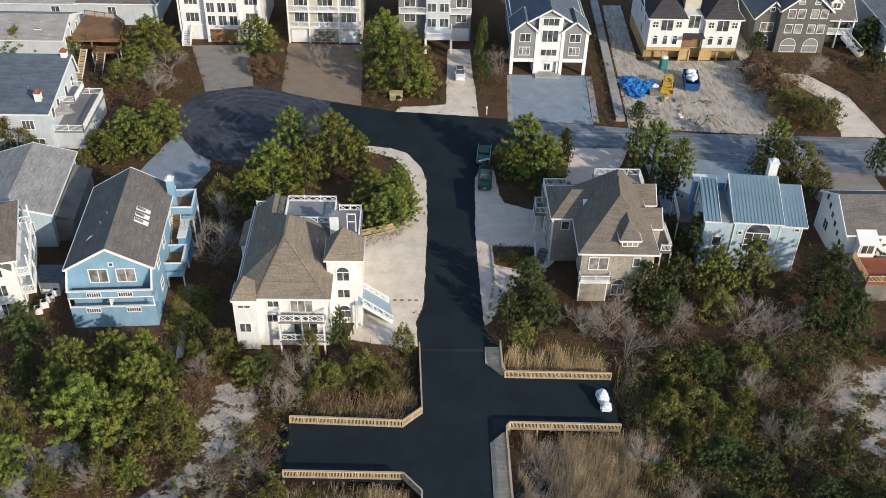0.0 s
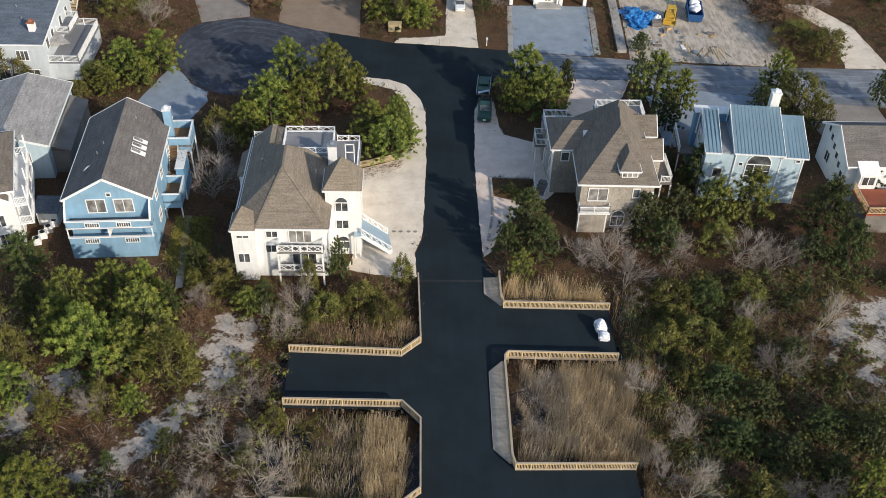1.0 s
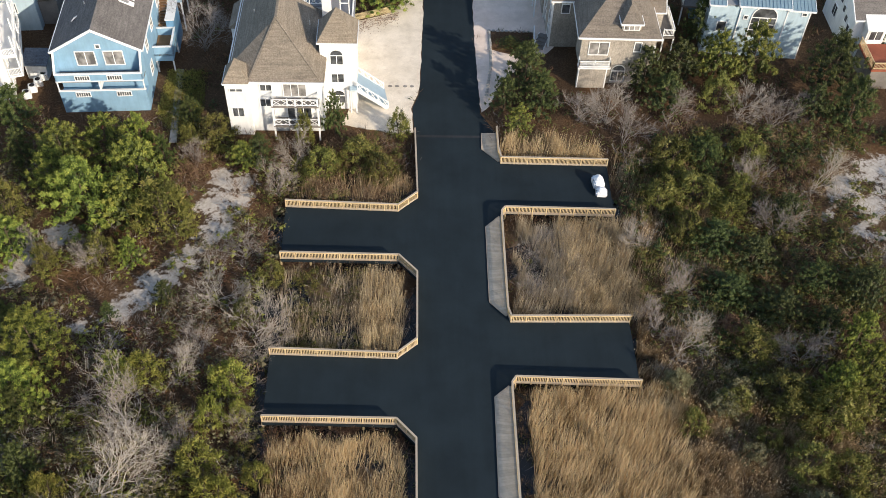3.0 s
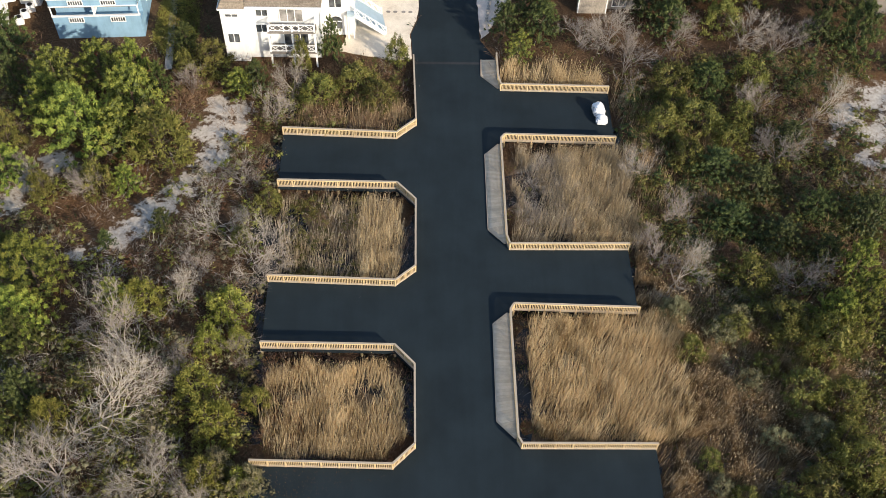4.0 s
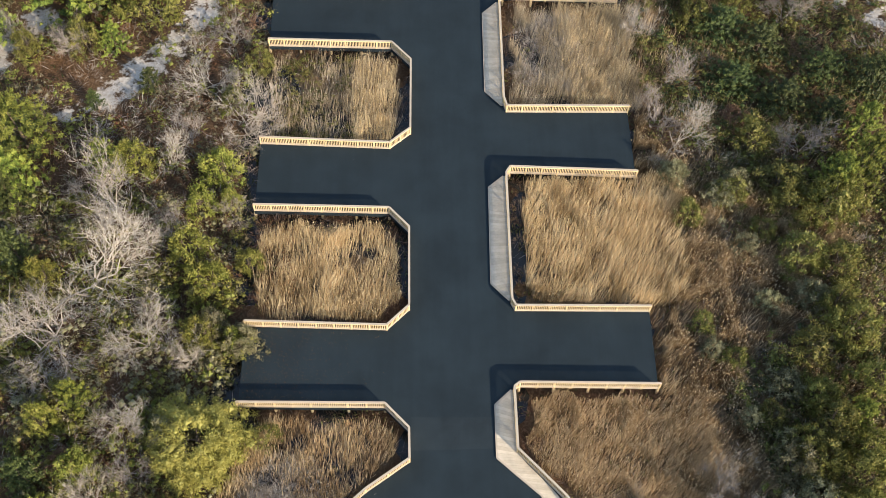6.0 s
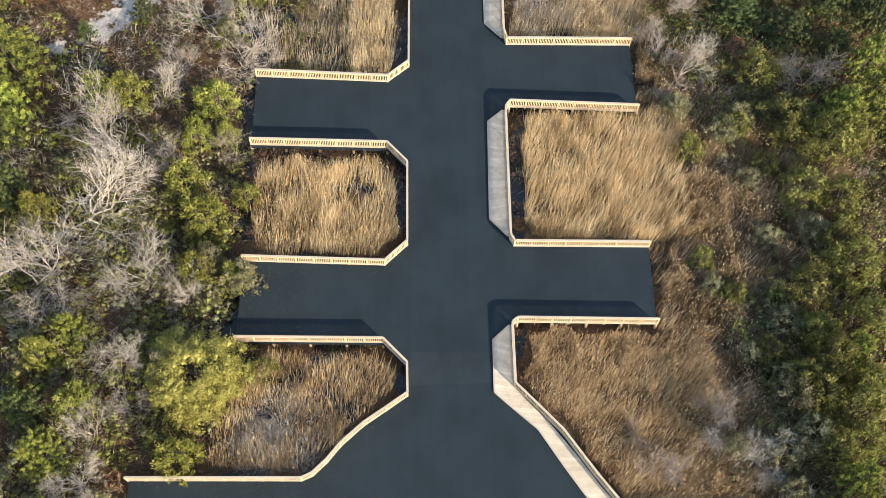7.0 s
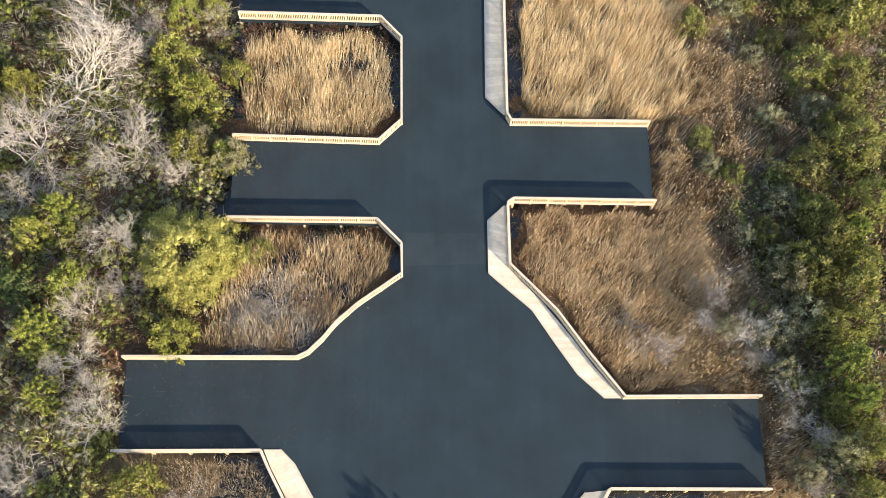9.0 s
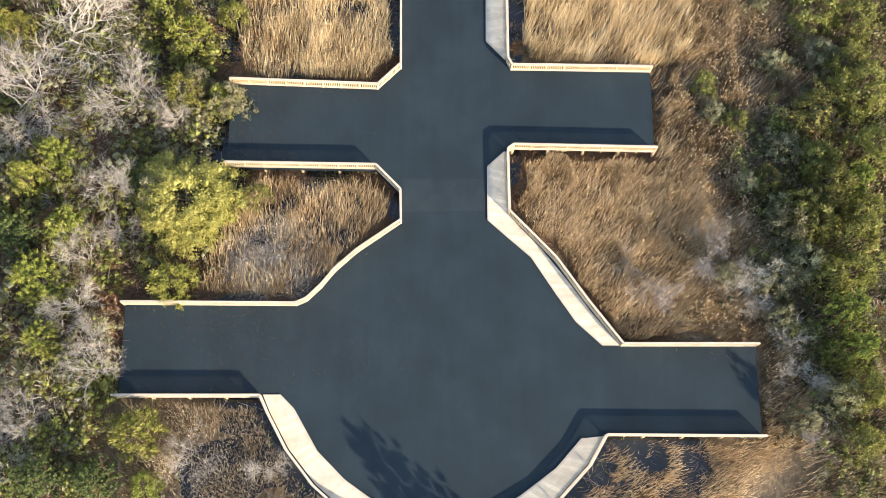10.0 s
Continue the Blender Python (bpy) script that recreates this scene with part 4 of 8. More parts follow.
part("stair_screen", box(bmesh.new(), 6.0, 9.0, 0.0, 6.9, 12.9, 4.6), DEEP_BLUE, h)
part("screen_cap", box(bmesh.new(), 5.9, 8.95, 4.6, 7.0, 12.95, 4.7), WHITE, h)

# the white towered house
h = house("white_house", "white three-storey house with brown hipped roofs and a corner tower", 0, 0)
wall(h, -24.7, 81.6, -0.1, -14.7, 98.6, 7.2, WHITE_SIDING)
part("roof", prism([(-22.5, 81.1, 7.2), (-14.3, 81.1, 7.2), (-14.3, 93.2, 7.4), (-24.9, 84.0, 7.0), (-24.9, 99.0, 7.0), (-19.7, 87.6, 11.0), (-19.8, 91.7, 11.0), (-17.8, 93.1, 9.6),
                    (-22.25, 94.3, 9.05), (-22.25, 99.0, 9.05), (-20.6, 99.0, 8.3), (-20.5, 94.5, 8.3),
                    (-22.5, 81.1, 7.0), (-14.3, 81.1, 7.0), (-14.3, 93.2, 7.0), (-24.9, 84.0, 6.8), (-24.9, 99.0, 6.8), (-20.6, 99.0, 6.8)],
                   [(0, 1, 5), (1, 7, 5), (1, 2, 7), (5, 7, 6), (3, 0, 5), (3, 5, 6), (3, 6, 8), (4, 3, 8, 9), (6, 7, 11), (6, 11, 8), (8, 11, 10, 9), (0, 12, 13, 1), (1, 13, 14, 2), (3, 15, 12, 0), (4, 16, 15, 3),
                    (4, 9, 10, 17, 16)]), ROOF_BROWN, h)
trim(h, [((-14.6, 81.25, 7.3), (-19.7, 87.55, 11.04)), ((-22.4, 81.25, 7.3), (-19.75, 87.55, 11.04)), ((-19.72, 87.6, 11.04), (-19.8, 91.7, 11.04))], 0.28, 0.06, ROOF_BROWN, "ridge_cap")
wall(h, -20.6, 93.3, 6.9, -14.7, 98.6, 8.4, WHITE_SIDING, "penthouse_wall")
part("roof_deck", box(bmesh.new(), -20.7, 93.2, 8.4, -14.5, 97.9, 8.6), FLAT_ROOF, h, "flat grey roof deck")
balustrade(h, [(-20.5, 93.4), (-14.7, 93.4), (-14.7, 97.8), (-20.5, 97.8), (-20.5, 93.4)], 8.6, 0.9, cross=True)
balustrade(h, [(-24.6, 98.6), (-20.8, 98.6)], 7.2, 0.9, cross=True)
wall(h, -14.7, 88.6, -0.1, -11.9, 98.6, 6.5, WHITE_SIDING, "side_wall")
part("side_deck", box(bmesh.new(), -14.6, 88.7, 6.5, -11.6, 98.9, 6.7), FLAT_ROOF, h, "grey roof terrace")
balustrade(h, [(-11.8, 89.0), (-11.8, 98.7), (-14.5, 98.7)], 6.7, 0.9, cross=True)
part("lattice_screen", boxes((-13.2, 93.2, 7.5, -13.08, 93.3, 10.1), (-12.2, 93.2, 7.5, -12.08, 93.3, 10.1), (-13.2, 93.2, 10.0, -12.08, 93.3, 10.12), (-13.2, 93.2, 8.9, -12.08, 93.3, 9.0)), WHITE, h)
chimney(h, -14.6, 92.3, 6.5, 10.7, 1.0, WHITE_SIDING, STEEL)
wall(h, -15.0, 85.4, -0.1, -11.1, 89.2, 9.4, WHITE_SIDING, "tower")
hip(h, -15.0, 85.4, -11.1, 89.2, 9.4, (-13.1, 87.3, 12.6), (-13.1, 87.3, 12.6), ROOF_BROWN, 0.25)
hip(h, -25.0, 80.9, -22.5, 83.8, 7.2, (-23.75, 82.3, 9.5), (-23.75, 82.3, 9.5), ROOF_BROWN, 0.15)
wall(h, -25.0, 80.9, -0.1, -22.5, 81.6, 7.2, WHITE_SIDING, "turret_wall")
part("lean_roof", prism([(-26.1, 92.6, 5.9), (-24.0, 92.6, 7.4), (-24.0, 97.2, 7.4), (-26.1, 97.2, 5.9), (-26.1, 92.6, 5.7), (-24.0, 92.6, 5.7), (-24.0, 97.2, 5.7), (-26.1, 97.2, 5.7)],
                        [(0, 1, 2, 3), (7, 6, 5, 4), (0, 4, 5, 1), (2, 6, 7, 3), (3, 7, 4, 0)]), ROOF_BROWN, h)
wall(h, -25.9, 92.8, -0.1, -24.7, 97.0, 5.8, WHITE_SIDING, "bay_wall")
for z in (0.9, 3.9, 6.4):
    window(h, "F", 85.4, -13.2, z, 1.35, 1.15 if z > 1 else 1.0, 2, 1, arch=z != 3.9)
for x, z, w, k, at in ((-23.8, 6.1, 1.3, 0.35, 80.9), (-20.7, 5.7, 1.2, 0.8, 81.6), (-20.9, 3.5, 1.2, 1.0, 81.6), (-23.9, 2.6, 1.2, 1.2, 80.9)):
    window(h, "F", at, x, z, w, k, 2, 1)
window(h, "F", 81.6, -17.6, 5.0, 2.4, 2.0, 3, 1, CURTAIN)
window(h, "F", 81.6, -17.3, 1.9, 2.6, 1.7, 3, 1)
for y, z in ((83.5, 4.8), (86, 2.0)):
    window(h, "R", -14.7, y, z, 0.9, 1.2, 1, 1)
for z in (4.7, 1.9):
    part("balcony", box(bmesh.new(), -20.1, 80.1, z - 0.2, -15.0, 81.6, z), GREY_WOOD, h)
    balustrade(h, [(-20.0, 81.5), (-20.0, 80.2), (-15.1, 80.2), (-15.1, 81.5)], z, 0.95, cross=True)
for x in (-20.0, -17.5, -15.1):
    part("porch_post", box(bmesh.new(), x - 0.09, 80.12, -0.2, x + 0.09, 80.3, 5.6), WHITE, h)
stairs(h, (-7.9, 87.1, 0.15), (-11.3, 86.5, 3.3), 3.4, BLUE_STEP, 15, True, True)
deck(h, -11.9, 84.6, -11.1, 88.6, 3.4, BLUE_STEP, 0.2, True, "landing")
vent(h, -22.6, 91.0, 9.2)
vent(h, -16.2, 88.5, 9.6)
part("gutter", beam(bmesh.new(), (-22.3, 81.08, 7.24), (-14.3, 81.08, 7.24), 0.12, 0.22), WHITE, h)
part("gutter", beam(bmesh.new(), (-24.95, 84.0, 7.05), (-24.95, 99.0, 7.05), 0.12, 0.2), WHITE, h)

# the weathered shingle house with crossing brown roofs
h = house("shingle_house", "weathered shingle house with taupe roofs and a dormer", 0, 0)
wall(h, 14.6, 90.1, 3.2, 23.2, 93.0, 7.15, STONE_SHINGLE)
wall(h, 16.4, 93.0, 3.2, 23.2, 104.5, 6.2, STONE_SHINGLE)
wall(h, 18.6, 93.0, 6.2, 23.2, 104.5, 7.15, STONE_SHINGLE)
wall(h, 16.4, 90.6, -0.1, 23.0, 104.5, 3.2, STONE_SHINGLE, "lower_wall")
part("roof", prism([(14.1, 89.75, 7.2), (23.7, 89.6, 7.2), (23.7, 105.0, 7.2), (14.7, 105.0, 6.2), (19.6, 96.5, 11.0), (20.3, 102.6, 10.8), (14.1, 89.75, 7.0), (23.7, 89.6, 7.0), (23.7, 105.0, 7.0), (14.7, 105.0, 6.0)],
                  [(0, 1, 4), (1, 2, 5, 4), (3, 0, 4, 5), (2, 3, 5), (0, 6, 7, 1), (1, 7, 8, 2), (2, 8, 9, 3), (3, 9, 6, 0), (9, 8, 7, 6)]), ROOF_TAUPE, h)
trim(h, [((14.1, 89.73, 7.2), (23.7, 89.58, 7.2)), ((14.1, 89.75, 7.2), (14.7, 105.0, 6.2)), ((23.7, 89.6, 7.2), (23.7, 105, 7.2))], 0.12, 0.22)
wall(h, 12.0, 97.6, -0.1, 16.6, 104.5, 6.8, STONE_SHINGLE, "wing_wall")
hip(h, 12.0, 97.6, 18.5, 104.4, 6.8, (14.5, 100.9, 8.75), (18.2, 100.9, 8.75), ROOF_TAUPE, 0.3)
part("corner_post", box(bmesh.new(), 11.9, 97.5, -0.1, 12.12, 97.7, 6.8), WHITE, h)
for x0, x1, y0, y1, z in ((21.5, 25.2, 100.6, 104.6, 9.0), (21.5, 25.0, 95.6, 99.0, 9.0)):
    gable(h, x0 - 2.2, y0, x1, y1, 7.0, 8.6, "x", ROOF_TAUPE, STONE_SHINGLE, 0.25)
    wall(h, 23.0, y0, -0.1, x1, y1, 7.0, STONE_SHINGLE, "bay_wall")
part("terrace", box(bmesh.new(), 11.8, 104.6, 0, 17.5, 108.0, 4.6), STONE_SHINGLE, h)
part("terrace_floor", box(bmesh.new(), 11.7, 104.6, 4.6, 17.5, 108.1, 4.75), FLAT_ROOF, h)
balustrade(h, [(11.9, 104.7), (11.9, 107.9), (15, 107.9)], 4.75, 1.0)
part("back_terrace", box(bmesh.new(), 18.5, 104.6, 0, 24.8, 108.4, 6.0), STONE_SHINGLE, h)
part("terrace_floor", box(bmesh.new(), 18.4, 104.6, 6.0, 24.9, 108.5, 6.15), FLAT_ROOF, h)
balustrade(h, [(18.6, 105.2), (18.6, 108.3), (24.6, 108.3), (24.6, 105.2)], 6.15, 1.0)
deck(h, 10.6, 103.6, 12.0, 106.2, 3.0, GREY_WOOD)
balustrade(h, [(12.0, 103.7), (10.7, 103.7), (10.7, 106.1), (12.0, 106.1)], 3.0, 1.0)
deck(h, 25.2, 94.4, 26.6, 99.4, 4.0, GREY_WOOD)
balustrade(h, [(25.2, 94.5), (26.5, 94.5), (26.5, 99.3), (25.2, 99.3)], 4.0, 1.0)
wall(h, 14.7, 89.7, -0.1, 18.0, 90.6, 3.2, STONE_SHINGLE, "bay")
trim(h, [((14.7, 89.7, 3.3), (18.1, 89.7, 3.3)), ((14.72, 89.68, 0), (14.72, 89.68, 3.2)), ((18.0, 89.68, 0), (18.0, 89.68, 3.2))], 0.14, 0.14)
balustrade(h, [(14.6, 90.1), (14.6, 89.3), (18.2, 89.3), (18.2, 90.1)], 3.3, 0.9, gap=0.12)
part("balcony", box(bmesh.new(), 14.5, 89.2, 3.1, 18.3, 90.1, 3.3), WHITE, h)
window(h, "F", 90.1, 16.7, 4.6, 2.2, 1.7, 2, 1, CURTAIN)
window(h, "F", 90.1, 21.2, 5.1, 0.7, 1.2, 1, 1)
window(h, "F", 90.1, 22.7, 4.6, 0.9, 1.2, 1, 1)
window(h, "F", 90.6, 19.6, 0.4, 1.5, 1.4, 2, 1, arch=True)
for z in (0.8, 2.8, 4.9):
    window(h, "L", 12.0, 99.0, z, 0.9, 1.3, 1, 1)
    window(h, "L", 12.0, 102.5, z, 0.9, 1.3, 1, 1)
window(h, "F", 97.6, 13.6, 5.0, 0.9, 1.2, 1, 1)
d = part("dormer", box(bmesh.new(), 19.1, 90.6, 7.2, 21.3, 94.5, 8.6), STONE_SHINGLE, h)
hip(h, 19.1, 90.6, 21.3, 94.5, 8.6, (20.2, 92.6, 9.9), (20.2, 94.5, 9.9), ROOF_TAUPE, 0.2)
window(h, "F", 90.6, 20.2, 7.75, 1.7, 0.65, 3, 1, CURTAIN)
part("skylight", prism([(15.8, 98.6, 7.55), (16.5, 98.6, 7.55), (16.5, 100.0, 8.25), (15.8, 100.0, 8.25), (15.8, 98.6, 7.2), (16.5, 98.6, 7.2), (16.5, 100.0, 7.9), (15.8, 100.0, 7.9)],
                      [(0, 1, 2, 3), (7, 6, 5, 4), (0, 4, 5, 1), (1, 5, 6, 2), (2, 6, 7, 3), (3, 7, 4, 0)]), WHITE, h)
vent(h, 20.0, 101, 10.9)
stairs(h, (10.7, 97.0, 0.05), (11.6, 99.0, 0.9), 1.3, GREY_WOOD, 4, False)
balustrade(h, [(10.2, 96.8), (10.4, 100.2)], 0, 1.1)

# the pale blue house under a standing-seam metal roof
h = house("metal_roof_house", "pale blue house under a blue-grey standing-seam metal roof", 0, 0)
h.matrix_basis = pose(38.5, 96.0, 0, 0, 0, -5) @ pose(-38.5, -96.0, 0)
wall(h, 34.4, 96.1, -0.1, 40.0, 103.2, 7.4, TEAL_SIDING)
wall(h, 40.0, 96.1, -0.1, 42.7, 102.5, 7.2, TEAL_SIDING, "side_wall")
wall(h, 30.8, 96.2, -0.1, 34.4, 103.2, 7.0, TEAL_SIDING, "wing_wall")
gable(h, 34.4, 96.1, 40.0, 103.3, 7.4, 9.75, "x", METAL_ROOF, TEAL_SIDING, 0.3, peak=0.97)
gable(h, 40.3, 96.1, 42.9, 102.5, 7.2, 9.15, "x", METAL_ROOF, TEAL_SIDING, 0.28, peak=0.97)
# wing gables bluer and darker than the walls: their shaded side painted in
gable(h, 30.8, 96.1, 32.4, 103.0, 7.2, 9.2, "x", METAL_ROOF, DEEP_BLUE, 0.2, peak=0.97)
part("valley_roof", box(bmesh.new(), 32.6, 96.2, 6.9, 34.1, 103.0, 7.15), FLAT_ROOF, h)
for x0, x1, ya, yb, za, zb in ((34.1, 40.3, 95.8, 103.05, 7.3, 9.7), (40.5, 43.2, 95.8, 102.35, 7.1, 9.1), (30.6, 32.6, 95.9, 102.35, 7.13, 9.2)):
    k = int((x1 - x0) / 0.42)
    for i in range(k + 1):
        x = x0 + 0.05 + (x1 - x0 - 0.1) * i / k
        part("seam", beam(bmesh.new(), (x, ya, za + 0.06), (x, yb, zb + 0.06), 0.05, 0.1), METAL_ROOF, h)
chimney(h, 39.7, 104.0, 0, 11.3, 1.1, WHITE_SIDING, WHITE)
trim(h, [((39.98, 96.05, 0), (39.98, 96.05, 7.2)), ((42.65, 96.05, 0), (42.65, 96.05, 7.0)), ((34.45, 96.05, 0), (34.45, 96.05, 7.2))], 0.14, 0.14)
window(h, "F", 96.1, 37.4, 3.0, 2.9, 2.6, 3, 3, arch=True, bar=0.12)
window(h, "F", 96.1, 35.2, 5.4, 0.4, 0.4, 1, 1)
window(h, "F", 96.1, 42.0, 6.3, 0.5, 0.35, 1, 1)
window(h, "F", 96.2, 32.6, 3.4, 1.0, 1.3, 1, 1)
window(h, "L", 30.8, 101.5, 5.2, 1.2, 1.2, 2, 2)
window(h, "L", 30.8, 98.2, 4.6, 0.9, 1.2, 2, 2)
# stair wall likewise takes the shaded tone of the pale siding
wall(h, 30.2, 103.2, -0.1, 34.4, 104.6, 8.2, DEEP_BLUE, "stair_wall")
part("wall_cap", box(bmesh.new(), 30.0, 103.1, 8.2, 34.5, 104.8, 8.35), WHITE, h)
deck(h, 28.6, 101.5, 30.8, 107.0, 3.0, GREY_WOOD)
balustrade(h, [(28.7, 101.6), (28.7, 106.9)], 3.0, 1.0)

# the white gabled house with a red deck
h = house("gabled_white_house", "white gabled house with a brown roof and red deck", 0, 0)
wall(h, 49.0, 96.6, -0.1, 62.0, 106.0, 5.6, WHITE_SIDING)
gable(h, 49.0, 96.6, 62.0, 106.0, 5.6, 8.2, "x", ROOF_GREY, WHITE_SIDING, 0.35)
for i in range(6):
    window(h, "L", 49.0, 98.0 + i * 1.25, 2.6 + i * 0.55, 0.75, 0.9, 1, 1)
window(h, "L", 49.0, 98.6, 0.8, 1.0, 1.2, 1, 1)
window(h, "L", 49.0, 102.8, 1.6, 1.3, 1.5, 2, 1)
wall(h, 50.2, 95.2, -0.1, 52.4, 96.6, 5.0, WHITE_SIDING, "bay_wall")
part("bay_roof", prism([(50.0, 95.0, 5.0), (52.6, 95.0, 5.0), (52.6, 97.2, 5.9), (50.0, 97.2, 5.9), (50.0, 95.0, 4.85), (52.6, 95.0, 4.85), (52.6, 97.2, 4.85), (50.0, 97.2, 4.85)],
                       [(0, 1, 2, 3), (7, 6, 5, 4), (0, 4, 5, 1), (1, 5, 6, 2), (2, 6, 7, 3), (3, 7, 4, 0)]), WHITE, h)
window(h, "F", 95.2, 51.3, 3.4, 1.5, 1.2, 2, 1)
part("red_deck", box(bmesh.new(), 49.6, 90.0, 2.6, 60, 95.1, 2.85), plain("red_deck_board", (0.30, 0.09, 0.05), 0.75, 0.25, 3), h)
part("deck_skirt", box(bmesh.new(), 49.7, 90.1, -0.2, 60, 95.0, 2.6), GREY_WOOD, h)
balustrade(h, [(49.7, 95.0), (49.7, 90.1), (60, 90.1)], 2.85, 1.0, WOOD)

# the tall white house with long side balconies
h = house("balcony_house", "tall white house with stepped side balconies and grey roof", -50.4, 86.6, 17)
wall(h, -10, 0, -0.1, 0, 11.5, 8.2, WHITE_SIDING)
hip(h, -10, 0, 0, 11.5, 8.2, (-5, 5.0, 10.6), (-5, 7.0, 10.6), ROOF_TAUPE, 0.5)
for z in (2.7, 5.4):
    part("balcony", box(bmesh.new(), 0, 0.5, z - 0.2, 1.5, 11, z), WHITE, h)
    balustrade(h, [(0, 0.6), (1.4, 0.6), (1.4, 10.9), (0, 10.9)], z, 1.0)
    for y in (0.6, 4, 7.4, 10.9):
        part("post", box(bmesh.new(), 1.3, y - 0.08, z, 1.46, y + 0.08, z + 2.6), WHITE, h)
for z in (0.5, 3.2, 5.9):
    for y in (2, 5, 8):
        window(h, "R", 0, y, z, 1.1, 1.5, 2, 1)
    for x in (-2, -5):
        window(h, "F", 0, x, z, 1.1, 1.5, 2, 1)
gable(h, -6, -1.0, -0.5, 3.0, 7.6, 9.6, "y", ROOF_TAUPE, WHITE_SIDING, 0.3)

# the low house under a wide pale roof
h = house("pale_roof_house", "low blue house under a wide pale grey roof", -55.7, 99.3, 4.0)
wall(h, -5.2, 0, -0.1, 5.0, 14.2, 5.3, TEAL_SIDING)
gable(h, -5.2, 0, 5.0, 14.2, 5.3, 6.8, "y", ROOF_PALE, TEAL_SIDING, 0.4)
vent(h, -2.4, 8.0, 6.3)
part("roof_cap", tube(bmesh.new(), (-2.6, 6.0, 5.9), (-2.6, 6.0, 6.5), 0.3, 0.2, 10), STEEL, h)
part("side_roof", prism([(5.2, 1, 4.2), (7.4, 1, 3.4), (7.4, 13, 3.4), (5.2, 13, 4.2), (5.2, 1, 4.0), (7.4, 1, 3.2), (7.4, 13, 3.2), (5.2, 13, 4.0)],
                        [(0, 1, 2, 3), (7, 6, 5, 4), (0, 4, 5, 1), (1, 5, 6, 2), (2, 6, 7, 3), (3, 7, 4, 0)]), GREY_WOOD, h)
wall(h, 5.0, 1.2, -0.1, 7.2, 12.8, 3.3, GREY_WOOD, "lean_to")
window(h, "F", 0, 2, 2.6, 1.4, 1.3, 2, 1)

# the pale grey house with terraces
h = house("terrace_house", "pale grey-blue house with white terraces and slate-blue roof", 0, 0)
wall(h, -80, 122.2, -0.1, -57.6, 136.5, 6.6, PALE_SIDING)
gable(h, -80, 122.2, -57.6, 136.5, 6.6, 9.2, "x", ROOF_BLUE, PALE_SIDING, 0.4, peak=0.93)
chimney(h, -59.4, 125.0, 6.5, 8.3, 0.9, WHITE_SIDING, BRICK)
chimney(h, -58.2, 135.0, 8, 9.9, 0.9, WHITE_SIDING, BRICK)
for x, y in ((-66, 128), (-63, 130), (-61.6, 127.4), (-68, 126)):
    vent(h, x, y, 6.6 + (y - 122.2) * 0.195)
skylight(h, -67.5, 128.2, -66.3, 129.6, 8.0, 8.0)
for x in (-74, -69.5, -64.8, -60.6):
    window(h, "F", 122.2, x, 3.9, 1.6, 1.4, 3, 1)
    window(h, "F", 122.2, x + 1, 0.9, 1.6, 1.4, 2, 1)
for y in (124.5, 127, 131, 134):
    window(h, "R", -57.6, y, 4.6, 1.0, 1.6, 1, 1)
    window(h, "R", -57.6, y, 1.2, 1.0, 1.5, 1, 1)
wall(h, -57.6, 123.4, -0.1, -53.4, 134.6, 2.7, PALE_SIDING, "terrace_wall")
part("terrace_floor", box(bmesh.new(), -57.6, 123.3, 2.7, -53.2, 134.8, 2.85), FLAT_ROOF, h)
balustrade(h, [(-57.6, 123.4), (-53.4, 123.4), (-53.4, 134.6), (-57.6, 134.6)], 2.85, 1.1)
part("upper_terrace", box(bmesh.new(), -57.6, 128.4, 4.6, -55.6, 133.5, 4.8), FLAT_ROOF, h)
balustrade(h, [(-57.5, 128.5), (-55.7, 128.5), (-55.7, 133.4), (-57.5, 133.4)], 4.8, 1.0)
part("awning_roof", prism([(-57.6, 125.0, 5.2), (-55.0, 126.2, 4.4), (-57.6, 128.4, 5.2), (-57.6, 125.0, 4.4), (-57.6, 128.4, 4.4)], [(0, 1, 2), (0, 3, 1), (2, 1, 4), (0, 2, 4, 3), (3, 4, 1)]), ROOF_PALE, h)

# the far white house with a timber deck
h = house("deck_house", "white house with grey roof and a brown raised deck", 0, 0)
wall(h, -84, 149.4, -0.1, -63.8, 160.0, 5.0, PALE_SIDING)
gable(h, -84, 149.4, -63.8, 160.0, 5.0, 7.0, "x", ROOF_PALE, WHITE_SIDING, 0.4)
skylight(h, -68.6, 151.2, -67.4, 152.9, 5.7, 5.7)
for y, z in ((151.6, 3.2), (154.6, 3.0), (157.6, 3.2), (154.4, 5.0), (152.6, 1.0)):
    window(h, "R", -63.8, y, z, 0.8, 1.2, 1, 1)
part("deck", slab([(-63.7, 162.4), (-58.0, 161.0), (-55.6, 158.2), (-54.9, 152.4), (-59.8, 152.4), (-63.7, 152.4)], 3.4, 0.3), OLD_WOOD, h)
balustrade(h, [(-63.6, 162.3), (-58.0, 160.9), (-55.7, 158.1), (-55.0, 152.5), (-60.5, 152.5)], 3.4, 1.0, OLD_WOOD)
for x, y in ((-60, 152.6), (-55.1, 152.6), (-55.8, 158), (-58, 160.6)):
    part("post", box(bmesh.new(), x - 0.12, y - 0.12, -0.1, x + 0.12, y + 0.12, 3.1), OLD_WOOD, h)
stairs(h, (-58.0, 147.0, 0.05), (-58.0, 150.4, 2.2), 1.3, OLD_WOOD, 9, False)
deck(h, -59.6, 150.4, -55.2, 152.3, 2.2, OLD_WOOD)
balustrade(h, [(-55.3, 150.5), (-58.6, 150.5)], 2.2, 1.0, OLD_WOOD)
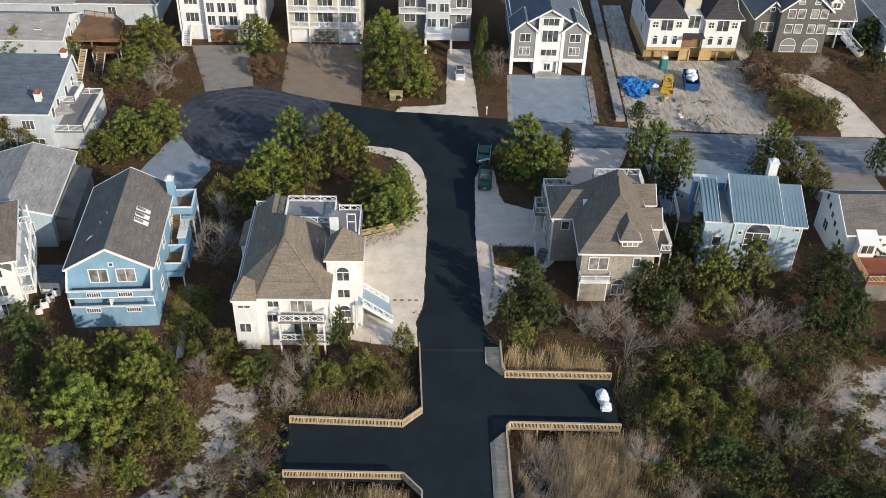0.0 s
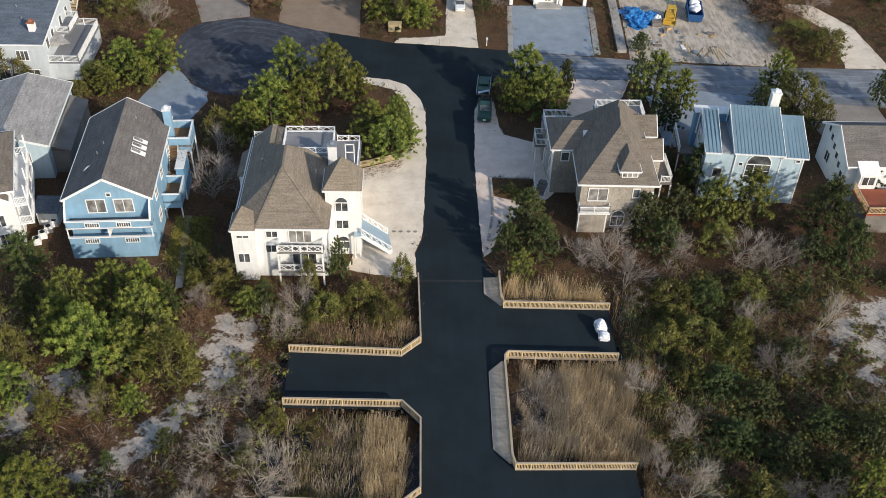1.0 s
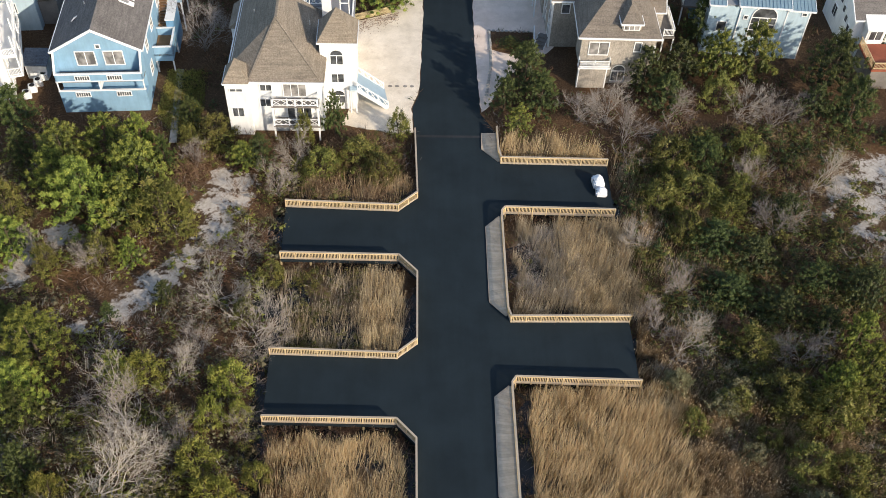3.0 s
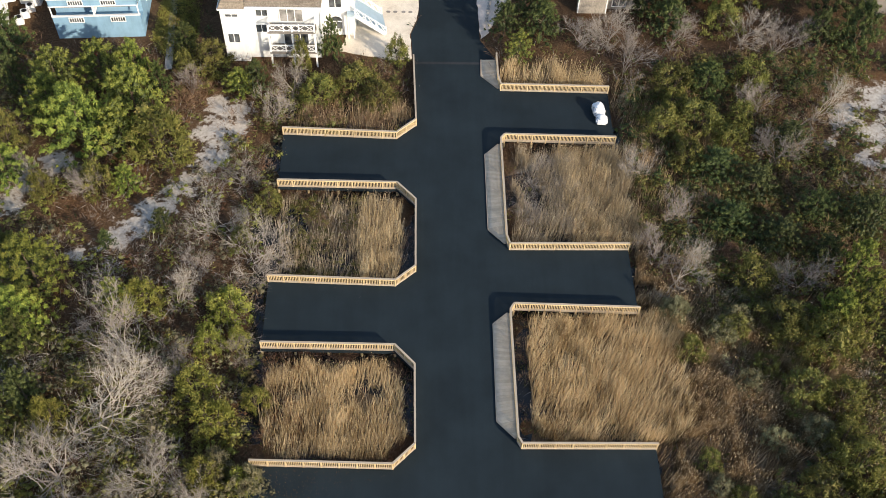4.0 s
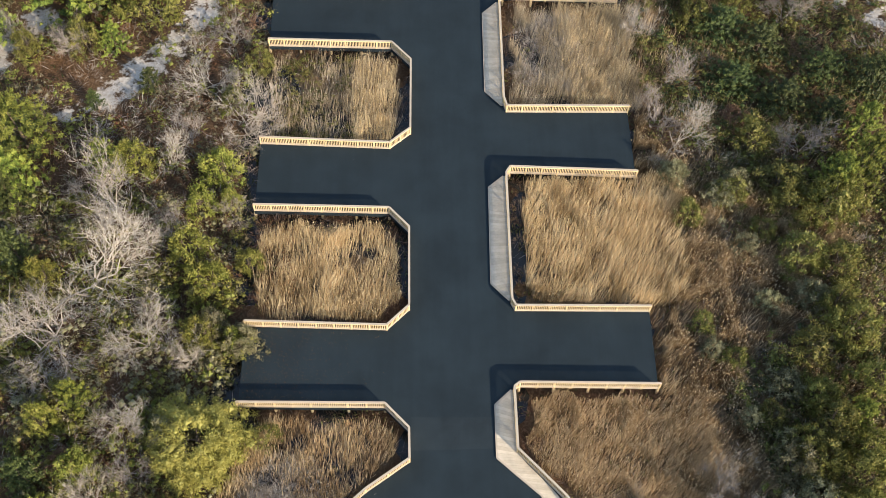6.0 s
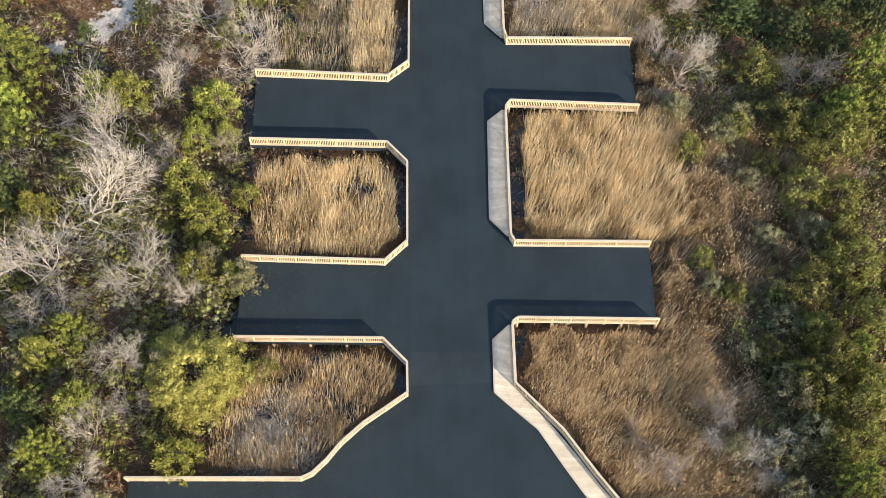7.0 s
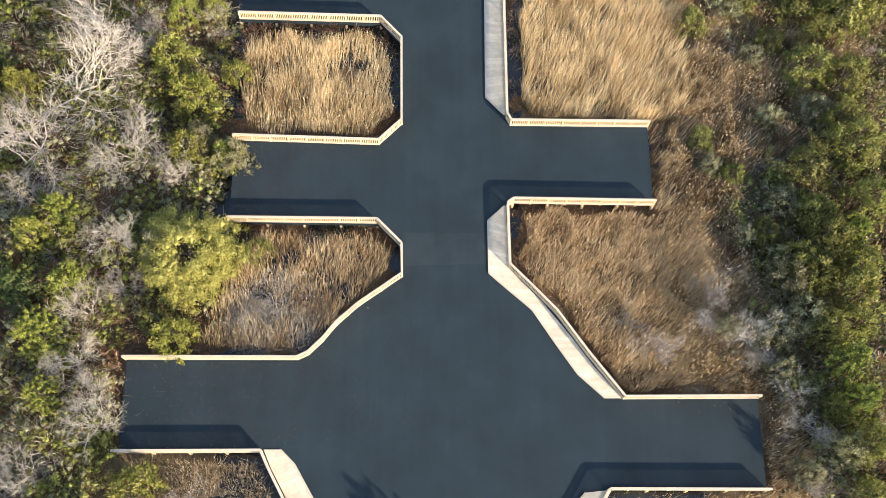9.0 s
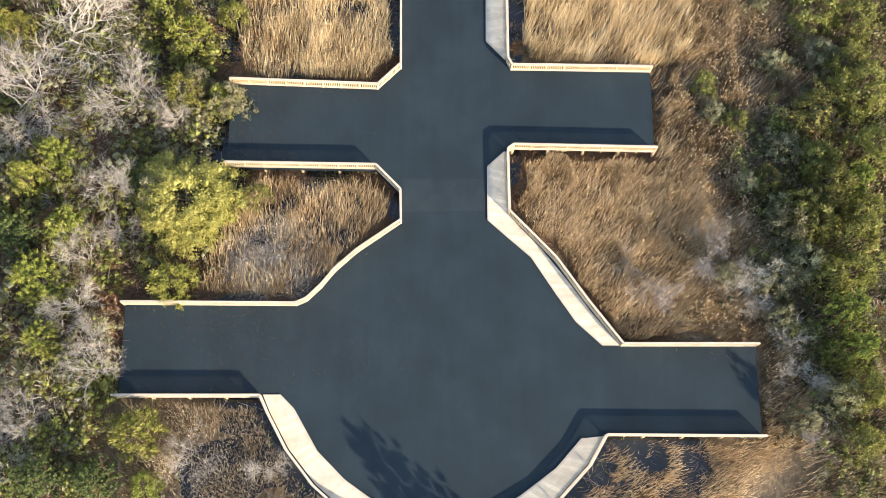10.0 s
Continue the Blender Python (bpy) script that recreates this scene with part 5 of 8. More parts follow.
stairs(h, (-60.6, 144.8, 0.05), (-60.6, 150.0, 3.0), 1.0, WOOD, 12, False)

# the row of houses beyond the street
h = house("many_windowed_house", "tall white house with bands of dark windows", 0, 0)
wall(h, -46.4, 160.6, -0.1, -32.4, 176, 10.5, WHITE_SIDING)
wall(h, -41.8, 159.6, 0.0, -36.2, 160.6, 11.0, WHITE_SIDING, "bay_wall")
gable(h, -46.4, 160.6, -32.4, 176, 10.5, 13.5, "y", ROOF_GREY, WHITE_SIDING, 0.4)
for z in (3.2, 5.6, 8.0):
    for x in (-40.9, -39.0, -37.1):
        window(h, "F", 159.6, x, z, 1.3, 1.7, 2, 1)
for z in (3.4, 6.6):
    for x in (-44.4, -34.0):
        window(h, "F", 160.6, x, z, 2.2, 1.6, 3, 1)
part("entry", box(bmesh.new(), -41.4, 159.55, 0, -36.6, 159.62, 2.4), OLD_WOOD, h)
trim(h, [((-46.4, 160.5, 5.6), (-41.8, 160.5, 5.6)), ((-36.2, 160.5, 5.6), (-32.4, 160.5, 5.6)), ((-46.4, 160.5, 2.9), (-32.4, 160.5, 2.9))], 0.2, 0.25)
for x in (-46.4, -41.8, -36.2, -32.4):
    part("corner_board", box(bmesh.new(), x - 0.12, 159.5, -0.1, x + 0.12, 159.7, 10.5), WHITE, h)
stairs(h, (-45.4, 157.6, 0.05), (-45.4, 160.4, 2.0), 1.4, WHITE, 8, True)

h = house("beige_house", "beige house with stacked white balconies over garages", 0, 0)
wall(h, -27.8, 161.6, -0.1, -14.9, 176, 10.4, BEIGE_SIDING)
gable(h, -27.8, 161.6, -14.9, 176, 10.4, 13.0, "x", ROOF_GREY, BEIGE_SIDING, 0.4)
for z in (3.0, 6.0, 9.0):
    part("balcony", box(bmesh.new(), -27.8, 159.6, z - 0.25, -14.9, 161.6, z), WHITE, h)
    balustrade(h, [(-27.7, 159.7), (-15.0, 159.7)], z, 1.0)
    for x in (-25.4, -21.3, -17.2):
        window(h, "F", 161.6, x, z + 0.1, 2.6, 1.9, 3, 1)
for x in (-27.6, -24.0, -18.8, -15.1):
    part("post", box(bmesh.new(), x - 0.14, 159.62, -0.1, x + 0.14, 159.9, 10.4), WHITE, h)
for x0, x1 in ((-27.2, -24.3), (-18.5, -15.4)):
    part("garage_door", box(bmesh.new(), x0, 160.0, 0, x1, 160.1, 2.3), WHITE, h, "white garage door")
part("screen_door", boxes(*[(-23.2, 160.0, 0.2 + 0.3 * i, -19.6, 160.08, 0.4 + 0.3 * i) for i in range(7)]), GREY_WOOD, h)
wall(h, -27.6, 160.1, -0.1, -15.0, 161.6, 2.75, BEIGE_SIDING, "lower_wall")

h = house("slate_house", "blue-grey house with white balconies and a front porch", 0, 0)
wall(h, -8.4, 161.4, -0.1, 4.4, 178, 9.4, GREY_SIDING)
gable(h, -8.4, 161.4, 4.4, 178, 9.4, 12.2, "x", ROOF_GREY, GREY_SIDING, 0.4)
wall(h, -3.6, 159.8, 2.6, 0.6, 161.4, 9.6, PALE_SIDING, "bay_wall")
for z in (3.4, 6.2):
    for x in (-2.6, -0.4):
        window(h, "F", 159.8, x, z, 1.5, 1.5, 2, 1)
    for x in (-6.4, 2.7):
        window(h, "F", 161.4, x, z + 0.2, 1.8, 1.8, 2, 1)
for x0, x1 in ((-8.3, -3.6), (0.6, 4.3)):
    part("balcony", box(bmesh.new(), x0, 159.9, 5.6, x1, 161.4, 5.8), WHITE, h)
    balustrade(h, [(x0, 160.0), (x1, 160.0)], 5.8, 1.0)
part("garage_door", box(bmesh.new(), 0.8, 161.3, 0, 4.1, 161.38, 2.4), WHITE, h, "white panelled garage door")
part("porch_floor", box(bmesh.new(), -3.8, 156.0, 2.7, 1.0, 159.8, 2.9), WHITE, h)
balustrade(h, [(-3.7, 159.7), (-3.7, 156.1), (0.9, 156.1), (0.9, 159.7)], 2.9, 1.0)
for x in (-3.6, 0.8):
    part("porch_post", box(bmesh.new(), x - 0.2, 156.1, -0.1, x + 0.2, 156.5, 2.7), WHITE, h)

h = house("garage_house", "grey house with white gables above two open garages", 0, 0)
wall(h, 10.8, 149.6, 2.7, 22.9, 166, 8.0, GREY_SIDING)
wall(h, 14.4, 150.4, -0.1, 19.3, 166, 2.7, GREY_SIDING, "lower_wall")
gable(h, 10.8, 149.6, 22.9, 166, 8.0, 11.6, "y", ROOF_BLUE, GREY_SIDING, 0.5)
for x0 in (10.6, 18.9):
    gable(h, x0, 148.9, x0 + 4.3, 154, 8.0, 9.8, "y", ROOF_BLUE, GREY_SIDING, 0.35)
    wall(h, x0, 148.9, 2.7, x0 + 4.3, 149.6, 8.0, GREY_SIDING, "bay_wall")
    for x in (x0 + 0.05, x0 + 4.05):
        part("pier", box(bmesh.new(), x - 0.15, 148.8, -0.1, x + 0.4, 149.3, 7.9), WHITE, h)
    part("garage_lintel", box(bmesh.new(), x0, 148.85, 2.3, x0 + 4.3, 149.1, 2.95), WHITE, h)
    part("garage_back", box(bmesh.new(), x0 + 0.2, 154.5, -0.1, x0 + 4.1, 154.7, 2.7), GREY_SIDING, h)
    for z in (3.6, 6.0):
        window(h, "F", 148.9, x0 + 2.2, z, 1.7, 1.35, 3 if z < 4 else 2, 1, CURTAIN if z < 4 else GLASS)
wall(h, 14.9, 148.9, 2.4, 18.9, 149.6, 10.2, WHITE_SIDING, "centre_bay")
for z, hh in ((3.5, 1.1), (6.0, 2.0), (8.9, 1.2)):
    window(h, "F", 148.9, 16.9, z, 2.6, hh, 3, 1)
wall(h, 15.4, 149.4, -0.1, 18.4, 150.4, 2.4, WHITE, "entry_wall")
window(h, "F", 149.4, 16.9, 0.6, 1.0, 1.2, 2, 1)
part("entry_step", box(bmesh.new(), 14.8, 147.4, 0, 19.0, 149.4, 0.3), CONCRETE, h)
for x in (15.2, 18.5):
    part("entry_post", box(bmesh.new(), x - 0.14, 148.9, 0.3, x + 0.14, 149.2, 2.5), WHITE, h)
trim(h, [((10.8, 150, 8.05), (10.8, 166, 8.05)), ((22.9, 150, 8.05), (22.9, 166, 8.05))], 0.14, 0.2)

h = house("unfinished_house", "half-built white house with dark hipped roofs and bare plywood", 0, 0)
wall(h, 34.6, 155.4, 2.2, 50.2, 170, 8.0, WHITE_SIDING)
wall(h, 34.6, 156.2, -0.1, 50.2, 170, 2.2, PLY, "lower_wall")
for x0, x1 in ((34.6, 40.6), (44.2, 50.2)):
    wall(h, x0, 154.6, 2.6, x1, 155.4, 8.0, WHITE_SIDING, "bay_wall")
    part("pier_band", box(bmesh.new(), x0, 154.7, 1.9, x1, 155.4, 2.6), PLY, h)
    hip(h, x0, 154.6, x1, 162, 8.0, ((x0 + x1) / 2, 157.8, 11.2), ((x0 + x1) / 2, 159.5, 11.2), ROOF_DARK, 0.45)
    xm = (x0 + x1) / 2
    window(h, "F", 154.6, xm, 5.7, 2.0, 1.9, 2, 1)
    for k in (-2.0, 2.0):
        window(h, "F", 154.6, xm + k, 6.3, 0.9, 1.0, 2, 2)
    for k in (-1.7, 0, 1.7):
        window(h, "F", 154.6, xm + k, 3.2, 0.75, 1.1, 1, 1, arch=True)
gable(h, 34.6, 158, 50.2, 170, 8.0, 11.5, "x", ROOF_DARK, WHITE_SIDING, 0.4)
window(h, "F", 155.4, 42.4, 5.9, 1.9, 2.2, 2, 1)
part("centre_roof", box(bmesh.new(), 40.6, 153.4, 4.7, 44.2, 155.4, 4.9), ROOF_DARK, h)
part("raw_opening", box(bmesh.new(), 40.8, 155.3, 2.3, 44.0, 155.38, 4.6), OLD_WOOD, h)
for x in (34.8, 37.6, 40.6, 42.3, 44.2, 47.2, 50.0):
    part("stud", box(bmesh.new(), x - 0.12, 154.7, -0.1, x + 0.12, 154.95, 2.0), PLY, h)
part("plywood_sheet", box(bmesh.new(), 40.6, 154.9, 0.1, 42.3, 155.0, 2.1), PLY, h)
part("plywood_sheet", box(bmesh.new(), 44.3, 154.9, 0.1, 46.2, 155.0, 2.3), PLY, h)
window(h, "L", 34.6, 158, 5.9, 0.9, 1.5, 1, 1)
window(h, "L", 34.6, 162, 5.9, 0.9, 1.5, 1, 1)
window(h, "L", 34.6, 160, 3.2, 0.9, 1.5, 1, 1)
part("top_lantern", boxes((41, 158, 8.0, 43.8, 160.5, 10.4)), BEIGE_SIDING, h)

h = house("dark_shingle_house", "dark shingle house with white gables and a side porch", 0, 0)
wall(h, 58.4, 158.6, -0.1, 67.2, 172, 8.2, DARK_SHINGLE)
gable(h, 58.4, 158.6, 67.2, 172, 8.2, 11.8, "y", ROOF_GREY, DARK_SHINGLE, 0.4)
gable(h, 54.6, 160.0, 60.2, 172, 6.2, 9.2, "y", ROOF_BLUE, DARK_SHINGLE, 0.4)
wall(h, 54.6, 160.0, -0.1, 58.4, 172, 6.2, DARK_SHINGLE, "wing_wall")
for z in (3.8, 6.6):
    for x in (60.2, 61.9, 64.2, 65.9):
        window(h, "F", 158.6, x, z, 1.2, 1.5, 1, 1, CURTAIN)
for x in (60.8, 64.8):
    window(h, "F", 158.6, x, 0.2, 2.6, 1.1, 1, 1, arch=True, pane=GREY_SIDING)
for x in (61.5, 64.3):
    window(h, "F", 158.6, x, 9.2, 0.9, 0.3, 1, 1, arch=True, pane=CURTAIN)
window(h, "F", 160.0, 56.8, 3.4, 2.2, 1.6, 2, 1, CURTAIN)
window(h, "F", 160.0, 56.6, 0.2, 1.8, 1.4, 1, 1, arch=True)
window(h, "F", 160.0, 57.2, 7.2, 0.7, 0.6, 1, 1)
gable(h, 67.2, 161, 72.6, 172, 5.6, 9.4, "x", ROOF_GREY, DARK_SHINGLE, 0.4)
wall(h, 67.2, 163.2, -0.1, 72.6, 172, 5.6, DARK_SHINGLE, "side_wall")
part("porch_floor", box(bmesh.new(), 67.2, 160.6, 2.6, 72.8, 163.2, 2.8), WHITE, h)
balustrade(h, [(67.3, 160.7), (72.7, 160.7), (72.7, 163.1)], 2.8, 1.0)
for x in (67.4, 70, 72.6):
    part("porch_post", box(bmesh.new(), x - 0.12, 160.7, -0.1, x + 0.12, 160.95, 5.5), WHITE, h)
stairs(h, (74.0, 157.4, 0.05), (71.0, 160.2, 2.7), 1.5, WHITE, 11, True)
wall(h, 68.4, 162.4, 6.6, 70.4, 164.5, 8.2, WHITE_SIDING, "dormer")
gable(h, 68.4, 162.4, 70.4, 165.5, 8.2, 9.2, "y", ROOF_GREY, WHITE_SIDING, 0.2)
window(h, "F", 162.4, 69.4, 6.9, 1.2, 0.9, 2, 1)

h = house("grey_back_house", "grey-roofed house behind the trees", 0, 0)
wall(h, 77, 156, -0.1, 92, 176, 6.0, PALE_SIDING)
gable(h, 77, 156, 92, 176, 6.0, 9.0, "y", ROOF_PALE, PALE_SIDING, 0.4)
window(h, "L", 77, 160, 3.4, 1.2, 1.4, 2, 1)
window(h, "F", 156, 82, 3.0, 1.4, 1.4, 2, 1)
h = house("white_back_house", "pale house with grey roofs beyond the deck", 0, 0)
wall(h, -82, 166, -0.1, -52, 178, 4.2, PALE_SIDING)
gable(h, -82, 166, -66, 178, 4.2, 7.0, "x", ROOF_PALE, PALE_SIDING, 0.4)
hip(h, -66, 166, -52, 178, 4.2, (-61, 172, 7.0), (-57, 172, 7.0), ROOF_GREY, 0.4)
window(h, "F", 166, -60, 2.0, 1.4, 1.4, 2, 1)
window(h, "F", 166, -70, 2.0, 1.4, 1.4, 2, 1)


# ---- loose things ----
# shed beside the blue house
h = thing("garden_shed", "small grey-roofed white shed beside the blue house", "shed", pose(-48.8, 91.0, 0))
part("wall", box(bmesh.new(), -1.2, -0.8, -0.05, 1.2, 1.2, 2.1), WHITE_SIDING, h)
part("roof", prism([(-1.5, -1.1, 2.1), (1.5, -1.1, 2.1), (1.5, 1.5, 2.7), (-1.5, 1.5, 2.7), (-1.5, -1.1, 2.0), (1.5, -1.1, 2.0), (1.5, 1.5, 2.6), (-1.5, 1.5, 2.6)],
                   [(0, 1, 2, 3), (7, 6, 5, 4), (0, 4, 5, 1), (1, 5, 6, 2), (2, 6, 7, 3), (3, 7, 4, 0)]), ROOF_BLUE, h)
part("door", box(bmesh.new(), -0.4, -0.86, 0, 0.4, -0.8, 1.8), WHITE, h)

# condensers in a row beside the tall white house
unit = thing("air_conditioner", "white outdoor air conditioner standing on the ground", "air conditioner", pose(-49.2, 86.8, -0.02, 0, 0, 17), group="air conditioners")
part("casing", box(bmesh.new(), -0.45, -0.4, 0, 0.45, 0.4, 0.9, 0.03), WHITE, unit)
part("fan_grille", tube(bmesh.new(), (0, 0, 0.9), (0, 0, 0.93), 0.3, 0.3, 14), DARK_RUBBER, unit, "dark round fan grille")
for i in range(1, 4):
    copy_thing(unit, pose(-49.2 + 0.36 * i, 86.8 + 1.12 * i, -0.02, 0, 0, 17))


def ball(bm, c, r, seed, rough=0.12, sub=3):
    g = bmesh.ops.create_icosphere(bm, subdivisions=sub, radius=1)
    for v in g["verts"]:
        k = 1 + rough * noise.noise(v.co * 2.2 + Vector((seed, 0, 0))) + rough * 0.6 * noise.noise(v.co * 6 + Vector((0, seed, 0)))
        v.co = Vector((v.co.x * r[0] * k, v.co.y * r[1] * k, max(-r[2], v.co.z * r[2] * k))) + Vector(c)


# two machines wrapped in white plastic on the deck bay
for x, y, r, s in ((15.3, 73.2, (0.62, 0.85, 0.75), 1), (15.5, 71.75, (0.64, 0.6, 0.55), 2)):
    bm = bmesh.new()
    box(bm, -r[0] * 0.95, -r[1] * 0.9, 0.005, r[0] * 0.95, r[1] * 0.9, r[2] * 1.2, 0.16)
    ball(bm, (0, 0, r[2] * 1.15), (r[0] * 0.8, r[1] * 0.75, r[2] * 0.55), s, 0.25)
    cover = thing("wrapped_machine", "machine wrapped in crumpled white plastic on the asphalt", "machine", pose(x, y, 0, 0, 0, 8 if s == 1 else -4), group="wrapped machines")
    part("cover", bm, WRAP, cover)
    part("strap", boxes((-r[0] * 0.97, -0.03, 0.01, r[0] * 0.97, 0.03, r[2] * 1.22)), STEEL, cover)


def wheel(parent, x, y, r=0.33, wide=0.24):
    t = part("wheel", tube(bmesh.new(), (x - wide / 2, y, r), (x + wide / 2, y, r), r, r, 18), DARK_RUBBER, parent, "black rubber tyre")
    s = 1 if x > 0 else -1
    part("rim", tube(bmesh.new(), (x + s * wide / 2, y, r), (x + s * (wide / 2 + 0.02), y, r), r * 0.62, r * 0.55, 14), STEEL, t)


def sweep(sections):
    """A shell through cross-sections (y, half width, low, high), rounded at the shoulders."""
    bm = bmesh.new()
    rings = []
    for y, w, lo, hi in sections:
        m = (lo + hi) / 2
        rings.append([bm.verts.new((x, y, z)) for x, z in ((-w * 0.92, lo), (w * 0.92, lo), (w, m), (w * 0.96, hi - 0.1), (w * 0.8, hi), (-w * 0.8, hi), (-w * 0.96, hi - 0.1), (-w, m))])
    for a, b in zip(rings, rings[1:]):
        for k in range(8):
            bm.faces.new((a[k - 1], a[k], b[k], b[k - 1]))
    bm.faces.new(rings[0])
    bm.faces.new(rings[-1][::-1])
    bmesh.ops.recalc_face_normals(bm, faces=bm.faces)
    return bm


def car(name, label, x, y, rot, paint):
    c = thing(name, label, "car", pose(x, y, 0.015, 0, 0, rot))
    part("body", sweep([(-2.3, 0.72, 0.35, 0.72), (-2.2, 0.86, 0.25, 0.85), (-1.2, 0.92, 0.22, 0.98), (0.9, 0.92, 0.22, 1.0), (2.1, 0.88, 0.25, 0.92), (2.25, 0.76, 0.35, 0.75)]), paint, c)
    part("cabin", sweep([(-1.3, 0.78, 0.9, 1.0), (-0.55, 0.74, 0.9, 1.42), (0.75, 0.74, 0.9, 1.46), (1.75, 0.76, 0.9, 1.05)]), paint, c)
    part("windscreen", prism([(-0.66, -1.26, 1.03), (0.66, -1.26, 1.03), (0.6, -0.62, 1.42), (-0.6, -0.62, 1.42)], [(0, 1, 2, 3)]), GLASS, c)
    part("rear_window", prism([(-0.64, 1.7, 1.09), (0.64, 1.7, 1.09), (0.6, 0.84, 1.48), (-0.6, 0.84, 1.48)], [(0, 1, 2, 3)]), GLASS, c)
    part("roof_glass", prism([(-0.55, -0.5, 1.435), (0.55, -0.5, 1.435), (0.55, 0.7, 1.475), (-0.55, 0.7, 1.475)], [(0, 1, 2, 3)]), GLASS, c)
    for s in (-1, 1):
        part("side_window", prism([(s * 0.785, -0.95, 1.05), (s * 0.785, 1.3, 1.08), (s * 0.755, 0.7, 1.36), (s * 0.755, -0.5, 1.34)], [(0, 1, 2, 3)]), GLASS, c)
        part("headlight", box(bmesh.new(), s * 0.62 - 0.14, -2.3, 0.6, s * 0.62 + 0.14, -2.2, 0.72), CURTAIN, c)
        part("mirror", box(bmesh.new(), s * 0.98 - 0.1, -0.75, 0.95, s * 0.98 + 0.1, -0.6, 1.08, 0.02), paint, c)
        wheel(c, s * 0.82, -1.42)
        wheel(c, s * 0.82, 1.38)
    return c


car("car", "small white car parked on the tan drive", 2.15, 147.9, 0, CAR_WHITE)

# pickup with a loaded trailer behind it at the road's edge
t = thing("pickup_truck", "dark green pickup truck parked at the road's edge", "truck", pose(4.75, 115.6, 0.015, 0, 0, -4))
part("body", sweep([(-2.6, 0.85, 0.4, 1.0), (-2.45, 0.95, 0.35, 1.08), (-0.9, 0.97, 0.35, 1.12), (2.6, 0.97, 0.4, 1.15)]), GREEN_PAINT, t)
part("cabin", sweep([(-1.1, 0.86, 1.05, 1.15), (-0.5, 0.8, 1.05, 1.75), (0.6, 0.8, 1.05, 1.78), (0.9, 0.84, 1.05, 1.2)]), GREEN_PAINT, t)
part("windscreen", prism([(-0.72, -1.12, 1.18), (0.72, -1.12, 1.18), (0.66, -0.56, 1.74), (-0.66, -0.56, 1.74)], [(0, 1, 2, 3)]), GLASS, t)
part("bed_liner", boxes((-0.82, 1.0, 1.1, 0.82, 2.5, 1.17)), DARK_RUBBER, t)
part("number_plate", box(bmesh.new(), -0.2, -2.66, 0.62, 0.2, -2.61, 0.75), WHITE, t)
for s in (-1, 1):
    wheel(t, s * 0.85, -1.6, 0.38)
    wheel(t, s * 0.85, 1.7, 0.38)
t = thing("utility_trailer", "flat trailer loaded with dark sheeting and boards", "trailer", pose(4.9, 122.0, 0.015, 0, 0, -6))
part("bed", boxes((-0.95, -2.4, 0.5, 0.95, 2.4, 0.6)), GREY_WOOD, t)
for s in (-1, 1):
    part("side_board", box(bmesh.new(), s * 0.95 - 0.04, -2.4, 0.6, s * 0.95 + 0.04, 2.4, 0.95), STEEL, t)
    wheel(t, s * 0.9, 0.2, 0.3)
part("load", boxes((-0.8, -2.1, 0.6, 0.8, -0.6, 1.0), (-0.75, -0.4, 0.6, 0.7, 1.0, 1.2), (-0.7, 1.2, 0.6, 0.8, 2.2, 0.95), bevel=0.04), GREEN_PAINT, t, "dark covered load")
part("pale_board", beam(bmesh.new(), (-0.7, -2.6, 1.05), (0.9, -2.2, 1.35), 0.5, 0.03), BLUE_STEP, t)
part("drawbar", beam(bmesh.new(), (0, -2.4, 0.5), (0, -3.4, 0.5), 0.1, 0.1), STEEL, t)

# building site
s = thing("dumpster", "open blue dumpster heaped with white rubbish bags", "dumpster", pose(40.8, 145.8, 0.015, 0, 0, -8))
part("tub", prism([(-1.1, -2.4, 0.2), (1.1, -2.4, 0.2), (1.1, 2.4, 0.2), (-1.1, 2.4, 0.2), (-1.25, -2.7, 1.5), (1.25, -2.7, 1.5), (1.25, 2.7, 1.5), (-1.25, 2.7, 1.5),
                   (-1.15, -2.55, 1.5), (1.15, -2.55, 1.5), (1.15, 2.55, 1.5), (-1.15, 2.55, 1.5), (-1.0, -2.3, 0.4), (1.0, -2.3, 0.4), (1.0, 2.3, 0.4), (-1.0, 2.3, 0.4)],
                  [(3, 2, 1, 0), (0, 1, 5, 4), (1, 2, 6, 5), (2, 3, 7, 6), (3, 0, 4, 7), (4, 5, 9, 8), (5, 6, 10, 9), (6, 7, 11, 10), (7, 4, 8, 11), (8, 9, 13, 12), (9, 10, 14, 13), (10, 11, 15, 14), (11, 8, 12, 15), (12, 13, 14, 15)]), SKIP_BLUE, s)
for k, (x, y) in enumerate(((-0.4, 0.2), (0.4, 0.9), (-0.3, 1.6), (0.45, 0.0), (0.3, 1.9), (0.0, -0.8))):
    bm = bmesh.new()
    ball(bm, (x, y, 1.3 + 0.12 * (k % 3)), (0.6, 0.6, 0.5), k, 0.3, 2)
    part("rubbish_bag", bm, WRAP, s)
for x in (-1.27, 1.27):
    for y in (-1.6, 0, 1.6):
        part("rib", box(bmesh.new(), x - 0.05, y - 0.06, 0.3, x + 0.05, y + 0.06, 1.5), SKIP_BLUE, s)
for x in (-0.8, 0.8):
    part("skid", box(bmesh.new(), x - 0.1, -2.4, 0, x + 0.1, 2.4, 0.2), STEEL, s)

